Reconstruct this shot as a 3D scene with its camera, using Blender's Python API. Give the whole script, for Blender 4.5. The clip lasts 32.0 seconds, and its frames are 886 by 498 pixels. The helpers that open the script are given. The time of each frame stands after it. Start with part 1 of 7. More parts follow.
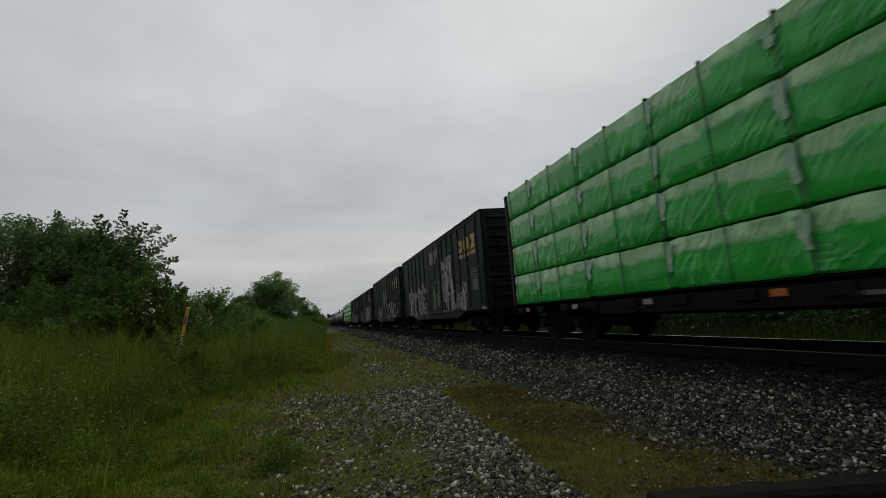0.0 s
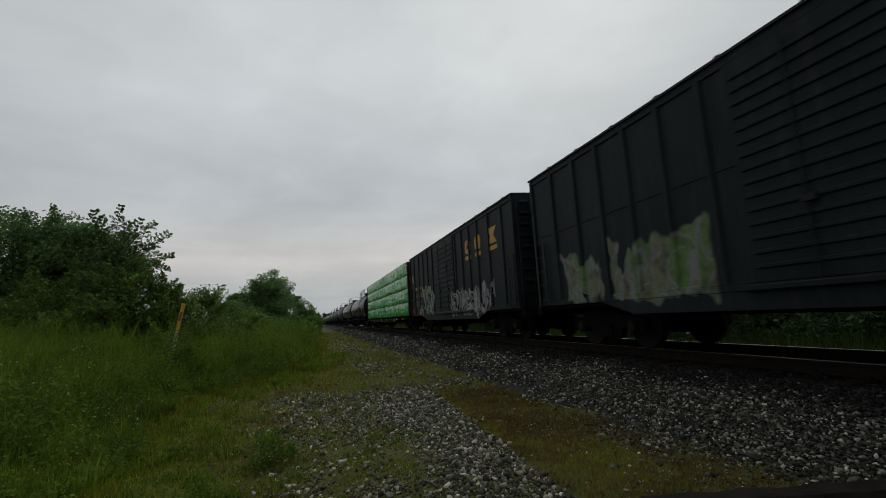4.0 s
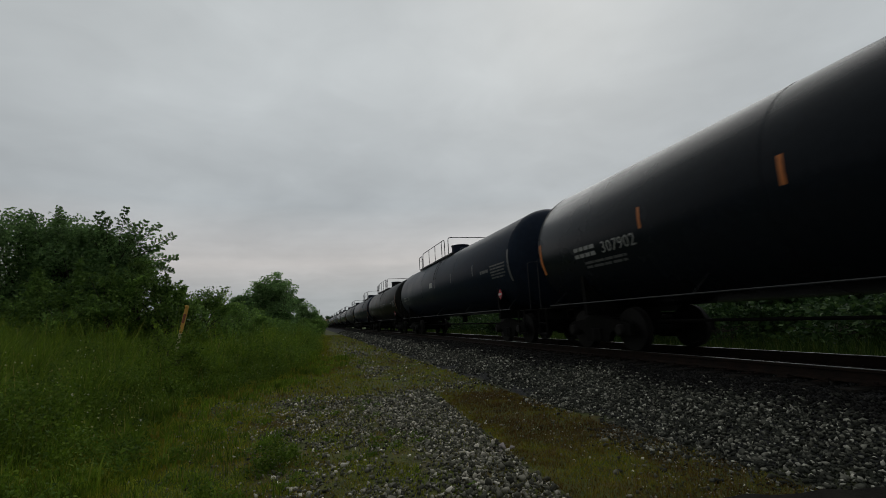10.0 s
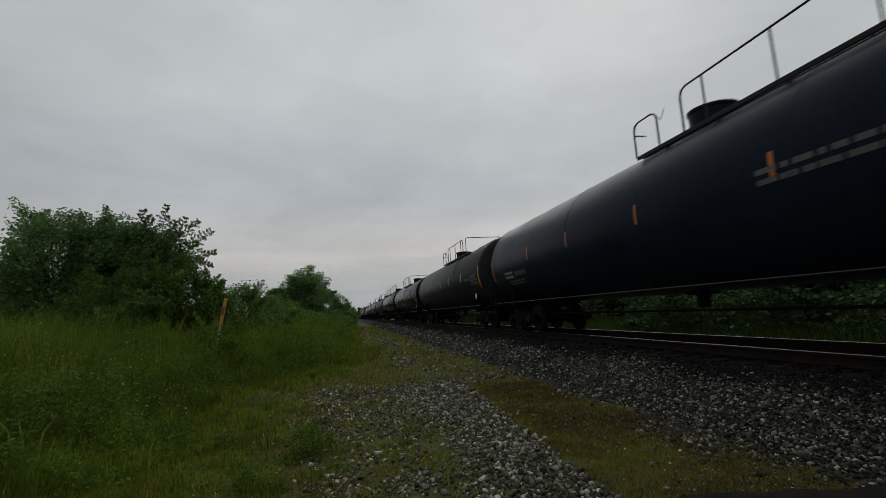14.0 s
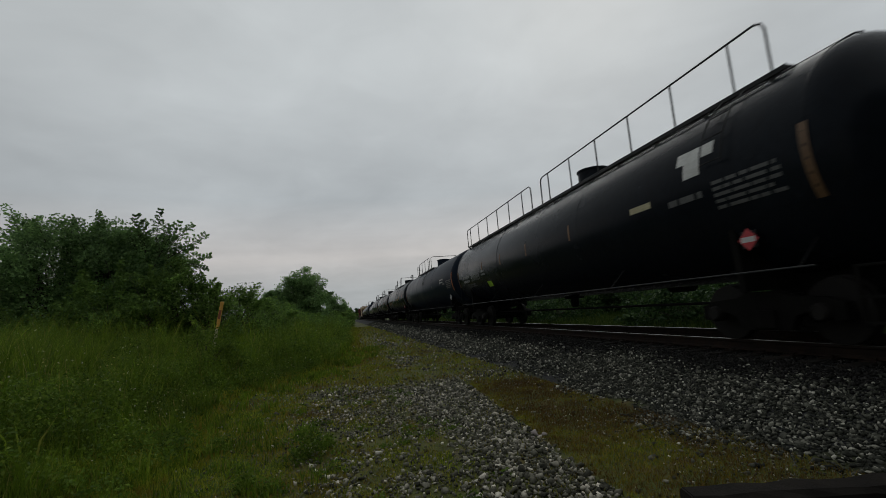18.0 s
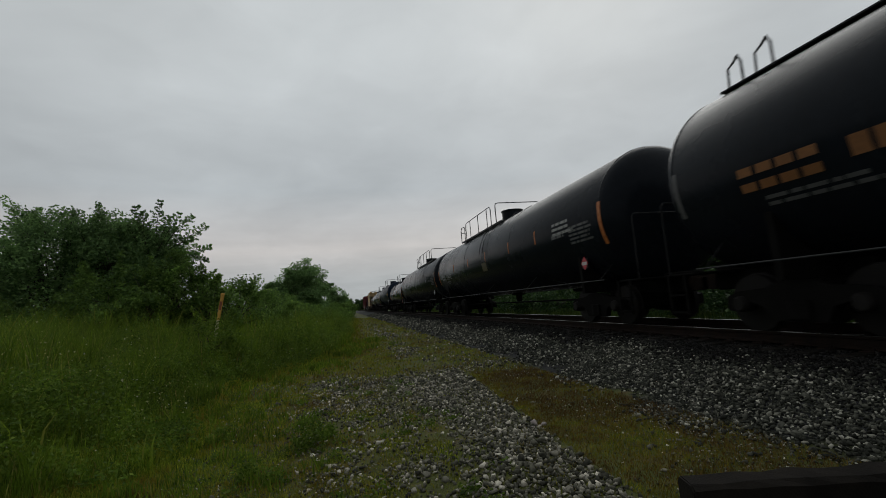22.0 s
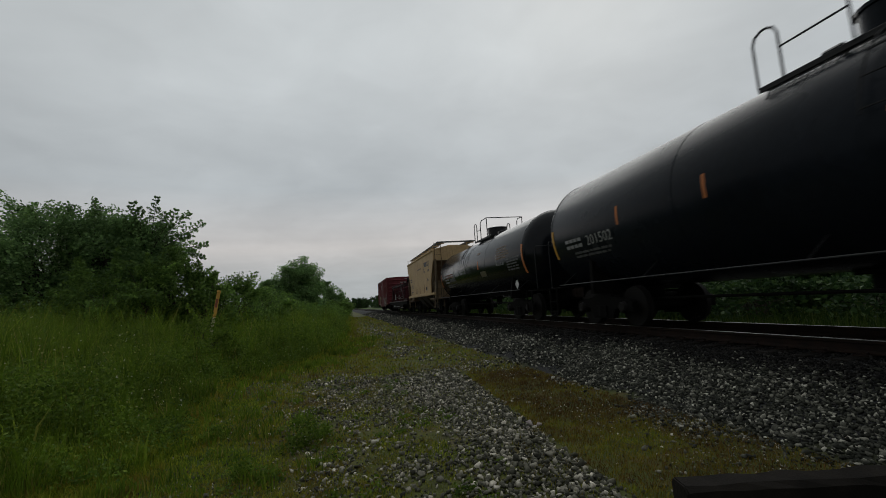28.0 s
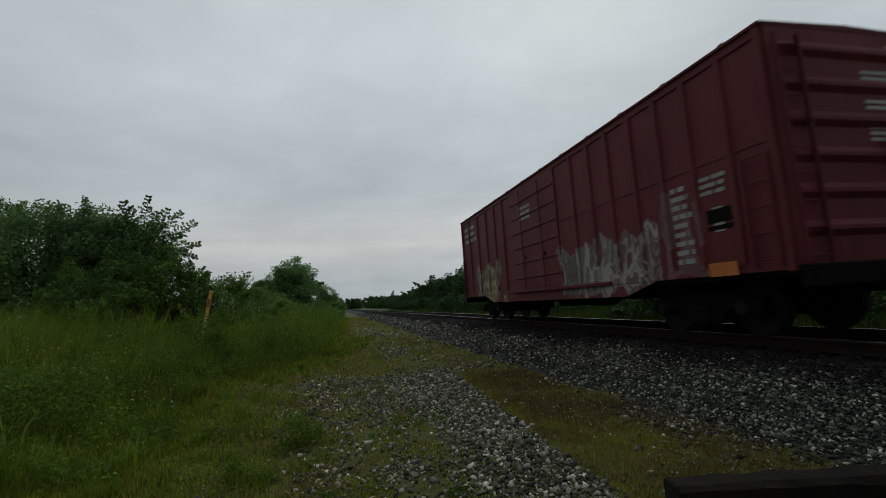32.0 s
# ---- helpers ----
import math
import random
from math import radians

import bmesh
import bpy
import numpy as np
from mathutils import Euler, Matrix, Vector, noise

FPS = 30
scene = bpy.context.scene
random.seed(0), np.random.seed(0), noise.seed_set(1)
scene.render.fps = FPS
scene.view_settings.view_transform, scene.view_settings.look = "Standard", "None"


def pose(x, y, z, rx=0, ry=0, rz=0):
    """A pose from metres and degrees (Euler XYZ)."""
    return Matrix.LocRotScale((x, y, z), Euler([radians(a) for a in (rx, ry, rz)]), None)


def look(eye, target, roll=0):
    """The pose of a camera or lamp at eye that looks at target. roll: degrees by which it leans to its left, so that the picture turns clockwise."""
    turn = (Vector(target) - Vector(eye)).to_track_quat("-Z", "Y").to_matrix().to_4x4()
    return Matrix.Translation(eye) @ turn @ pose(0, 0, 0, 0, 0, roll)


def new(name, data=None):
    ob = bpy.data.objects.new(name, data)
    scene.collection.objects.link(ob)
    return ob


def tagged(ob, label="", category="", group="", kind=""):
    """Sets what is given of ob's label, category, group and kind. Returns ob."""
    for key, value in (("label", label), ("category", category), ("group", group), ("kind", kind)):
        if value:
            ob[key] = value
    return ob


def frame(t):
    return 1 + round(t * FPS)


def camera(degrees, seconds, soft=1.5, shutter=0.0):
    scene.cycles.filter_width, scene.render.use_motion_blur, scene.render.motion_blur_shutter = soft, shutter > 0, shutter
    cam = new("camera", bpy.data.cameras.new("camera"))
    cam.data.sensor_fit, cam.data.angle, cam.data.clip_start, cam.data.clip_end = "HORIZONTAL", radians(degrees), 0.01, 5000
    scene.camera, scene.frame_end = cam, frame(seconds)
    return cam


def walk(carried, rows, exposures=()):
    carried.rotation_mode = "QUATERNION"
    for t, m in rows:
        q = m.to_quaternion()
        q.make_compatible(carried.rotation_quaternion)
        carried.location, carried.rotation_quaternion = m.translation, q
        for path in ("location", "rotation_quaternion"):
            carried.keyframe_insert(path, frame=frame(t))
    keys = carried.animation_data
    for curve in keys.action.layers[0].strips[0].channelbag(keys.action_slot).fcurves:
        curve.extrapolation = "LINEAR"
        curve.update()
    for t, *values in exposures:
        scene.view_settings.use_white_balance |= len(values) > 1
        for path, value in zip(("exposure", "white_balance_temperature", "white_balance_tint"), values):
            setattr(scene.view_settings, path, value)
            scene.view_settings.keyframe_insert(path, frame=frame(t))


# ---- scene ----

# ---- camera ----
EYE = (0.0, 0.0, 1.5)
RAIL = 0.617          # top of the rail
TRACK = 7.313         # middle of the track
SPEED = 13.581        # metres a second, towards the camera
SECONDS = 32.0

cam = camera(88.84, SECONDS, soft=0.7, shutter=0.16)
TURNS = [
    (0.0, 98.331, 4.295, -15.397),
    (0.5, 98.359, 4.169, -15.564),
    (1.0, 98.408, 3.932, -15.695),
    (1.5, 98.404, 3.782, -15.777),
    (2.0, 98.386, 3.627, -15.801),
    (2.5, 98.418, 3.543, -15.861),
    (3.0, 98.460, 3.474, -15.923),
    (3.5, 98.406, 3.322, -15.950),
    (5.5, 98.606, 3.419, -15.710),
    (6.0, 98.648, 3.636, -15.556),
    (6.5, 98.822, 3.717, -15.464),
    (7.0, 99.078, 3.608, -15.428),
    (7.5, 99.154, 3.394, -15.407),
    (8.0, 99.086, 3.199, -15.446),
    (8.5, 99.030, 3.078, -15.444),
    (9.0, 98.946, 3.013, -15.506),
    (9.5, 98.880, 2.980, -15.550),
    (10.0, 98.852, 2.992, -15.549),
    (10.5, 98.732, 3.193, -15.367),
    (11.0, 98.462, 3.585, -14.846),
    (11.5, 98.264, 3.991, -14.064),
    (12.0, 98.013, 4.159, -12.915),
    (12.5, 97.694, 4.054, -11.830),
    (13.0, 97.688, 3.619, -11.581),
    (13.5, 97.821, 3.364, -11.679),
    (14.0, 97.939, 3.372, -11.741),
    (14.5, 98.092, 3.348, -11.831),
    (16.5, 97.845, 4.442, -11.701),
    (17.0, 97.812, 4.562, -11.836),
    (17.5, 97.769, 4.526, -11.949),
    (18.0, 97.758, 4.547, -12.075),
    (18.5, 97.717, 4.604, -12.182),
    (19.0, 97.481, 4.728, -12.129),
    (19.5, 97.075, 4.835, -12.028),
    (20.0, 96.771, 4.897, -11.971),
    (20.5, 96.657, 4.805, -12.004),
    (21.0, 96.674, 4.672, -12.048),
    (21.5, 96.663, 4.586, -12.051),
    (22.0, 96.654, 4.615, -12.053),
    (22.5, 96.595, 4.740, -11.909),
    (23.0, 96.590, 4.787, -11.744),
    (23.5, 96.697, 4.747, -11.770),
    (24.0, 96.786, 4.658, -11.850),
    (24.5, 96.908, 4.561, -11.844),
    (25.0, 97.005, 4.338, -11.774),
    (25.5, 97.066, 4.034, -11.697),
    (27.5, 96.596, 3.844, -12.158),
    (28.0, 96.577, 4.017, -12.463),
    (28.5, 96.575, 4.051, -12.711),
    (29.0, 96.605, 3.901, -12.837),
    (29.5, 96.625, 3.632, -12.866),
    (30.0, 96.746, 3.450, -12.866),
    (30.5, 96.848, 3.470, -12.857),
    (31.0, 96.818, 3.642, -12.931),
    (31.5, 96.734, 3.862, -13.131),
    (32.0, 96.611, 3.922, -13.259),
]
walk(cam, [(t, pose(*EYE, rx, ry, rz)) for t, rx, ry, rz in TURNS],
     [(0, 0, 6500, 8), (7, 0, 6500, 8), (8, -0.08, 6500, 8), (10, -0.15, 6500, 8), (18, -0.15, 6500, 8), (20, -0.08, 6500, 8), (29.5, -0.06, 6500, 8), (30.0, -0.04, 6280, 5),
      (30.4, -0.06, 6050, 2), (30.9, -0.08, 6100, 3), (31.6, -0.08, 6150, 4), (SECONDS, -0.07, 6250, 5)])

# ---- light: an overcast evening sky and a very soft sun ----
SUN_WAY = (0.385, 0.715, 0.584)


def sky():
    w = bpy.data.worlds.new("overcast_sky")
    scene.world = w
    w.use_nodes = True
    nt = w.node_tree
    nt.nodes.clear()
    out = nt.nodes.new("ShaderNodeOutputWorld")
    bg = nt.nodes.new("ShaderNodeBackground")
    co = nt.nodes.new("ShaderNodeTexCoord")
    sep = nt.nodes.new("ShaderNodeSeparateXYZ")
    nt.links.new(co.outputs["Generated"], sep.inputs[0])
    # height above the horizon gives the tone of the cloud deck
    ramp = nt.nodes.new("ShaderNodeValToRGB")
    stops = [(0.0, (0.30, 0.325, 0.355)), (0.055, (0.35, 0.365, 0.385)), (0.13, (0.485, 0.458, 0.448)),
             (0.25, (0.40, 0.42, 0.435)), (0.5, (0.48, 0.50, 0.51)), (1.0, (0.50, 0.515, 0.52))]
    el = ramp.color_ramp.elements
    el[0].position, el[0].color = stops[0][0], (*stops[0][1], 1)
    el[1].position, el[1].color = stops[-1][0], (*stops[-1][1], 1)
    for p, c in stops[1:-1]:
        e = el.new(p)
        e.color = (*c, 1)
    nt.links.new(sep.outputs["Z"], ramp.inputs[0])
    # cloud structure: flattened towards the horizon
    div = nt.nodes.new("ShaderNodeMath")
    div.operation = "ADD"
    div.inputs[1].default_value = 0.22
    nt.links.new(sep.outputs["Z"], div.inputs[0])
    flat = nt.nodes.new("ShaderNodeVectorMath")
    flat.operation = "DIVIDE"
    nt.links.new(co.outputs["Generated"], flat.inputs[0])
    comb = nt.nodes.new("ShaderNodeCombineXYZ")
    nt.links.new(div.outputs[0], comb.inputs[0])
    nt.links.new(div.outputs[0], comb.inputs[1])
    comb.inputs[2].default_value = 0.6
    nt.links.new(comb.outputs[0], flat.inputs[1])
    total = None
    for scale, detail, weight in ((1.3, 5, 0.44), (4.0, 6, 0.22)):
        no = nt.nodes.new("ShaderNodeTexNoise")
        no.inputs["Scale"].default_value = scale
        no.inputs["Detail"].default_value = detail
        no.inputs["Roughness"].default_value = 0.5
        no.inputs["Distortion"].default_value = 0.4
        nt.links.new(flat.outputs[0], no.inputs["Vector"])
        m = nt.nodes.new("ShaderNodeMath")
        m.operation = "MULTIPLY_ADD"
        m.inputs[1].default_value = weight
        if total is None:
            m.inputs[2].default_value = 1.0 - 0.33
        else:
            nt.links.new(total.outputs[0], m.inputs[2])
        nt.links.new(no.outputs["Fac"], m.inputs[0])
        total = m
    # the cloud is thinner towards the hidden sun
    dot = nt.nodes.new("ShaderNodeVectorMath")
    dot.operation = "DOT_PRODUCT"
    dot.inputs[1].default_value = SUN_WAY
    nt.links.new(co.outputs["Generated"], dot.inputs[0])
    glow = nt.nodes.new("ShaderNodeMapRange")
    glow.interpolation_type = "SMOOTHSTEP"
    glow.inputs["From Min"].default_value, glow.inputs["From Max"].default_value = -0.3, 1.0
    glow.inputs["To Min"].default_value, glow.inputs["To Max"].default_value = 0.66, 1.14
    nt.links.new(dot.outputs["Value"], glow.inputs["Value"])
    # long low streaks near the horizon
    lay = nt.nodes.new("ShaderNodeVectorMath")
    lay.operation = "MULTIPLY"
    lay.inputs[1].default_value = (1.3, 1.3, 26.0)
    nt.links.new(co.outputs["Generated"], lay.inputs[0])
    streak = nt.nodes.new("ShaderNodeTexNoise")
    streak.inputs["Scale"].default_value, streak.inputs["Detail"].default_value = 1.0, 4
    nt.links.new(lay.outputs[0], streak.inputs["Vector"])
    low = nt.nodes.new("ShaderNodeMapRange")
    low.inputs["From Min"].default_value, low.inputs["From Max"].default_value = 0.30, 0.06
    low.inputs["To Min"].default_value, low.inputs["To Max"].default_value = 0.0, 0.42
    nt.links.new(sep.outputs["Z"], low.inputs["Value"])
    s1 = nt.nodes.new("ShaderNodeMath")
    s1.operation = "SUBTRACT"
    s1.inputs[1].default_value = 0.48
    nt.links.new(streak.outputs["Fac"], s1.inputs[0])
    s2 = nt.nodes.new("ShaderNodeMath")
    s2.operation = "MULTIPLY_ADD"
    s2.inputs[2].default_value = 1.0
    nt.links.new(s1.outputs[0], s2.inputs[0])
    nt.links.new(low.outputs[0], s2.inputs[1])
    prod = nt.nodes.new("ShaderNodeMath")
    prod.operation = "MULTIPLY"
    nt.links.new(total.outputs[0], prod.inputs[0])
    nt.links.new(glow.outputs[0], prod.inputs[1])
    prod2 = nt.nodes.new("ShaderNodeMath")
    prod2.operation = "MULTIPLY"
    nt.links.new(prod.outputs[0], prod2.inputs[0])
    nt.links.new(s2.outputs[0], prod2.inputs[1])
    mul = nt.nodes.new("ShaderNodeVectorMath")
    mul.operation = "SCALE"
    nt.links.new(ramp.outputs["Color"], mul.inputs[0])
    nt.links.new(prod2.outputs[0], mul.inputs["Scale"])
    # a breath of clear-sky blue behind the clouds
    clear = nt.nodes.new("ShaderNodeTexSky")
    clear.sky_type = "NISHITA"
    clear.sun_disc = False
    clear.sun_elevation, clear.sun_rotation = radians(38), radians(35)
    cs = nt.nodes.new("ShaderNodeVectorMath")
    cs.operation = "SCALE"
    cs.inputs["Scale"].default_value = 0.006
    nt.links.new(clear.outputs[0], cs.inputs[0])
    add = nt.nodes.new("ShaderNodeVectorMath")
    nt.links.new(mul.outputs[0], add.inputs[0])
    nt.links.new(cs.outputs[0], add.inputs[1])
    nt.links.new(add.outputs[0], bg.inputs["Color"])
    bg.inputs["Strength"].default_value = 1.0
    nt.links.new(bg.outputs[0], out.inputs[0])


sky()
sun_data = bpy.data.lights.new("sun", "SUN")
sun_data.energy, sun_data.angle, sun_data.color = 0.5, radians(50), (1.0, 0.97, 0.93)
sun = new("sun", sun_data)
sun.matrix_world = look(tuple(60 * c for c in SUN_WAY), (0, 0, 0))
scene.view_settings.exposure = 0.0


# ---- materials ----
def tree_of(name):
    m = bpy.data.materials.new(name)
    m.use_nodes = True
    nt = m.node_tree
    return m, nt, nt.nodes["Principled BSDF"]


def ramp_of(nt, fac, stops, mode="LINEAR"):
    r = nt.nodes.new("ShaderNodeValToRGB")
    r.color_ramp.interpolation = mode
    el = r.color_ramp.elements
    el[0].position, el[0].color = stops[0][0], (*stops[0][1], 1)
    el[1].position, el[1].color = stops[-1][0], (*stops[-1][1], 1)
    for p, c in stops[1:-1]:
        el.new(p).color = (*c, 1)
    nt.links.new(fac, r.inputs[0])
    return r.outputs[0]


def mix_rgb(nt, fac, a, b, blend="MIX"):
    m = nt.nodes.new("ShaderNodeMix")
    m.data_type, m.blend_type = "RGBA", blend
    for sock, val in ((m.inputs[0], fac), (m.inputs[6], a), (m.inputs[7], b)):
        if isinstance(val, (int, float)):
            sock.default_value = val
        elif isinstance(val, tuple):
            sock.default_value = (*val, 1) if len(val) == 3 else val
        else:
            nt.links.new(val, sock)
    return m.outputs[2]


def math_node(nt, op, a, b=0.0, c=0.0, clamp=False):
    m = nt.nodes.new("ShaderNodeMath")
    m.operation, m.use_clamp = op, clamp
    for i, val in enumerate((a, b, c)):
        if isinstance(val, (int, float)):
            m.inputs[i].default_value = val
        else:
            nt.links.new(val, m.inputs[i])
    return m.outputs[0]


def noise_of(nt, vec, scale, detail=4, rough=0.55, distortion=0.0):
    n = nt.nodes.new("ShaderNodeTexNoise")
    n.inputs["Scale"].default_value, n.inputs["Detail"].default_value = scale, detail
    n.inputs["Roughness"].default_value, n.inputs["Distortion"].default_value = rough, distortion
    nt.links.new(vec, n.inputs["Vector"])
    return n.outputs["Fac"]


def bump_of(nt, bsdf, height, strength, dist=0.02):
    b = nt.nodes.new("ShaderNodeBump")
    b.inputs["Strength"].default_value, b.inputs["Distance"].default_value = strength, dist
    nt.links.new(height, b.inputs["Height"])
    nt.links.new(b.outputs[0], bsdf.inputs["Normal"])


def stretched(nt, vec, sx, sy, sz):
    m = nt.nodes.new("ShaderNodeVectorMath")
    m.operation = "MULTIPLY"
    m.inputs[1].default_value = (sx, sy, sz)
    nt.links.new(vec, m.inputs[0])
    return m.outputs[0]


def surface(name, c1, c2, scale=2.0, rough=0.6, metal=0.0, streaks=0.0, dirt=None, bump=0.15, spec=0.4, random_tint=0.0):
    """Paint, steel, wood: two scales of tone, vertical streaks of dirt, fine relief."""
    m, nt, b = tree_of(name)
    co = nt.nodes.new("ShaderNodeTexCoord").outputs["Object"]
    big = noise_of(nt, co, scale, 5)
    col = ramp_of(nt, big, [(0.3, c1), (0.7, c2)])
    fine = noise_of(nt, co, scale * 14, 3)
    col = mix_rgb(nt, 0.35, col, ramp_of(nt, fine, [(0.3, (0.55, 0.55, 0.55)), (0.7, (1.25, 1.25, 1.25))]), "MULTIPLY")
    if streaks:
        s = noise_of(nt, stretched(nt, co, 5.0, 5.0, 0.35), 1.6, 4)
        f = ramp_of(nt, s, [(0.52, (0, 0, 0)), (0.72, (streaks, streaks, streaks))])
        col = mix_rgb(nt, f, col, dirt or (0.05, 0.04, 0.03))
    if random_tint:
        info = nt.nodes.new("ShaderNodeObjectInfo")
        v = math_node(nt, "MULTIPLY_ADD", info.outputs["Random"], random_tint, 1 - random_tint / 2)
        sc = nt.nodes.new("ShaderNodeVectorMath")
        sc.operation = "SCALE"
        nt.links.new(col, sc.inputs[0])
        nt.links.new(v, sc.inputs["Scale"])
        col = sc.outputs[0]
    nt.links.new(col, b.inputs["Base Color"])
    b.inputs["Metallic"].default_value = metal
    b.inputs["Specular IOR Level"].default_value = spec
    r = math_node(nt, "MULTIPLY_ADD", big, 0.25, rough - 0.12)
    nt.links.new(r, b.inputs["Roughness"])
    if bump:
        bump_of(nt, b, fine, bump, 0.01)
    return m


def island_material(name, stops, rough=0.7, spec=0.3, translucent=0.0, scale=0.0):
    """Stones, leaves, blades: each piece its own tone."""
    m, nt, b = tree_of(name)
    geo = nt.nodes.new("ShaderNodeNewGeometry")
    col = ramp_of(nt, geo.outputs["Random Per Island"], stops)
    if scale:
        co = nt.nodes.new("ShaderNodeTexCoord").outputs["Object"]
        n = noise_of(nt, co, scale, 3)
        col = mix_rgb(nt, 0.7, col, ramp_of(nt, n, [(0.3, (0.5, 0.5, 0.5)), (0.7, (1.4, 1.4, 1.35))]), "MULTIPLY")
        if scale < 5:
            n2 = noise_of(nt, co, scale * 7, 3)
            col = mix_rgb(nt, 0.75, col, ramp_of(nt, n2, [(0.32, (0.45, 0.48, 0.5)), (0.68, (1.55, 1.5, 1.3))]), "MULTIPLY")
    nt.links.new(col, b.inputs["Base Color"])
    b.inputs["Roughness"].default_value, b.inputs["Specular IOR Level"].default_value = rough, spec
    if translucent:
        t = nt.nodes.new("ShaderNodeBsdfTranslucent")
        nt.links.new(col, t.inputs["Color"])
        mix = nt.nodes.new("ShaderNodeMixShader")
        mix.inputs[0].default_value = translucent
        nt.links.new(b.outputs[0], mix.inputs[1])
        nt.links.new(t.outputs[0], mix.inputs[2])
        nt.links.new(mix.outputs[0], nt.nodes["Material Output"].inputs[0])
    return m


def plain(name, c, rough=0.55, metal=0.0):
    return surface(name, tuple(v * 0.8 for v in c), tuple(min(1, v * 1.15) for v in c), 1.5, rough, metal, bump=0.08)


BLACK_TANK = surface("black_tank_paint", (0.0080, 0.0100, 0.0135), (0.0120, 0.0150, 0.0200), 0.5, 0.25, 0, 0.3, (0.012, 0.012, 0.013), 0.02, 0.06)
GLOSS_TANK = surface("glossy_black_tank_paint", (0.0045, 0.0055, 0.0075), (0.0075, 0.0090, 0.0115), 0.5, 0.17, 0, 0.3, (0.010, 0.010, 0.011), 0.01, 0.20)
BLUE_TANK = surface("dull_blue_black_tank_paint", (0.0120, 0.0175, 0.0290), (0.0175, 0.0250, 0.0410), 0.5, 0.33, 0, 0.3, (0.022, 0.022, 0.022), 0.02, 0.03)
BROWN_TANK = surface("rust_tinged_black_tank_paint", (0.0115, 0.0125, 0.0120), (0.0190, 0.0195, 0.0180), 0.6, 0.35, 0, 0.4, (0.036, 0.021, 0.014), 0.02, 0.03)
GREY_TANK = surface("faded_grey_black_tank_paint", (0.021, 0.023, 0.026), (0.036, 0.039, 0.042), 0.6, 0.35, 0, 0.4, (0.018, 0.017, 0.016), 0.02, 0.03)
BLACK_STEEL = surface("grimy_black_steel", (0.0048, 0.0047, 0.0044), (0.0100, 0.0095, 0.0088), 3.0, 0.85, 0.0, spec=0.06)
RAIL_TOP = surface("worn_rail_steel", (0.10, 0.10, 0.10), (0.17, 0.17, 0.17), 4.0, 0.42, 0.8, bump=0.02)
RUST = surface("rusty_steel", (0.009, 0.006, 0.005), (0.022, 0.013, 0.009), 4.0, 0.85, spec=0.15)
WHEEL_STEEL = surface("worn_wheel_steel", (0.0055, 0.005, 0.0045), (0.011, 0.0095, 0.0085), 4.0, 0.7, 0.0, spec=0.2)
GRATING = surface("galvanised_grating", (0.07, 0.075, 0.08), (0.13, 0.135, 0.14), 4.0, 0.55, 0.2)
RAILING = surface("black_painted_tube", (0.007, 0.007, 0.008), (0.015, 0.015, 0.015), 4.0, 0.55, spec=0.25)
MAROON = surface("faded_maroon_paint", (0.090, 0.017, 0.020), (0.130, 0.026, 0.029), 0.9, 0.6, 0, 0.5, (0.030, 0.009, 0.010), 0.05, 0.12)
DARK_MAROON = surface("grimy_maroon_paint", (0.022, 0.008, 0.009), (0.042, 0.013, 0.015), 0.9, 0.65, 0, 0.5, (0.009, 0.006, 0.005), 0.05, 0.2)
TAN = surface("tan_hopper_paint", (0.45, 0.305, 0.155), (0.55, 0.39, 0.21), 0.7, 0.6, 0, 0.4, (0.20, 0.115, 0.05), 0.04, 0.25)
NAVY = surface("navy_black_paint", (0.007, 0.010, 0.012), (0.012, 0.017, 0.020), 0.7, 0.5, 0, 0.5, (0.014, 0.014, 0.013), 0.05, 0.2)
YELLOW = plain("yellow_marking_paint", (0.58, 0.30, 0.03))
ORANGE = plain("orange_marking_paint", (0.50, 0.15, 0.025))
WHITE = plain("white_marking_paint", (0.62, 0.62, 0.60))
PALE = plain("weathered_white_marking", (0.30, 0.30, 0.29))
DIM = plain("faded_grey_marking", (0.10, 0.10, 0.10))
LIME = plain("lime_sticker", (0.38, 0.62, 0.05))
PINK = plain("red_placard", (0.50, 0.05, 0.06))
GOLD = plain("gold_lettering_paint", (0.50, 0.28, 0.04))
INK = plain("dark_blue_lettering", (0.03, 0.035, 0.06))
TIE = surface("creosoted_wood", (0.007, 0.006, 0.005), (0.020, 0.017, 0.014), 5.0, 0.88, bump=0.5, spec=0.12, random_tint=0.5)
STONE = island_material("grey_ballast_stone", [(0.0, (0.017, 0.018, 0.014)), (0.45, (0.045, 0.047, 0.038)), (0.74, (0.10, 0.10, 0.082)),
                                               (0.91, (0.24, 0.235, 0.195)), (1.0, (0.54, 0.52, 0.45))], 0.8, 0.12, 0, 30)
GRAVEL = island_material("brown_grey_gravel", [(0.0, (0.033, 0.033, 0.025)), (0.4, (0.094, 0.092, 0.070)), (0.7, (0.19, 0.182, 0.145)),
                                               (0.9, (0.37, 0.345, 0.285)), (1.0, (0.70, 0.65, 0.56))], 0.8, 0.12, 0, 30)
# oil-stained stones, coloured darker still for the shade along the train
OILY_SHADE = island_material("oily_shade_dark_ballast", [(0.0, (0.006, 0.006, 0.006)), (0.7, (0.016, 0.015, 0.014)), (1.0, (0.04, 0.038, 0.036))], 0.8, 0.12, 0, 30)
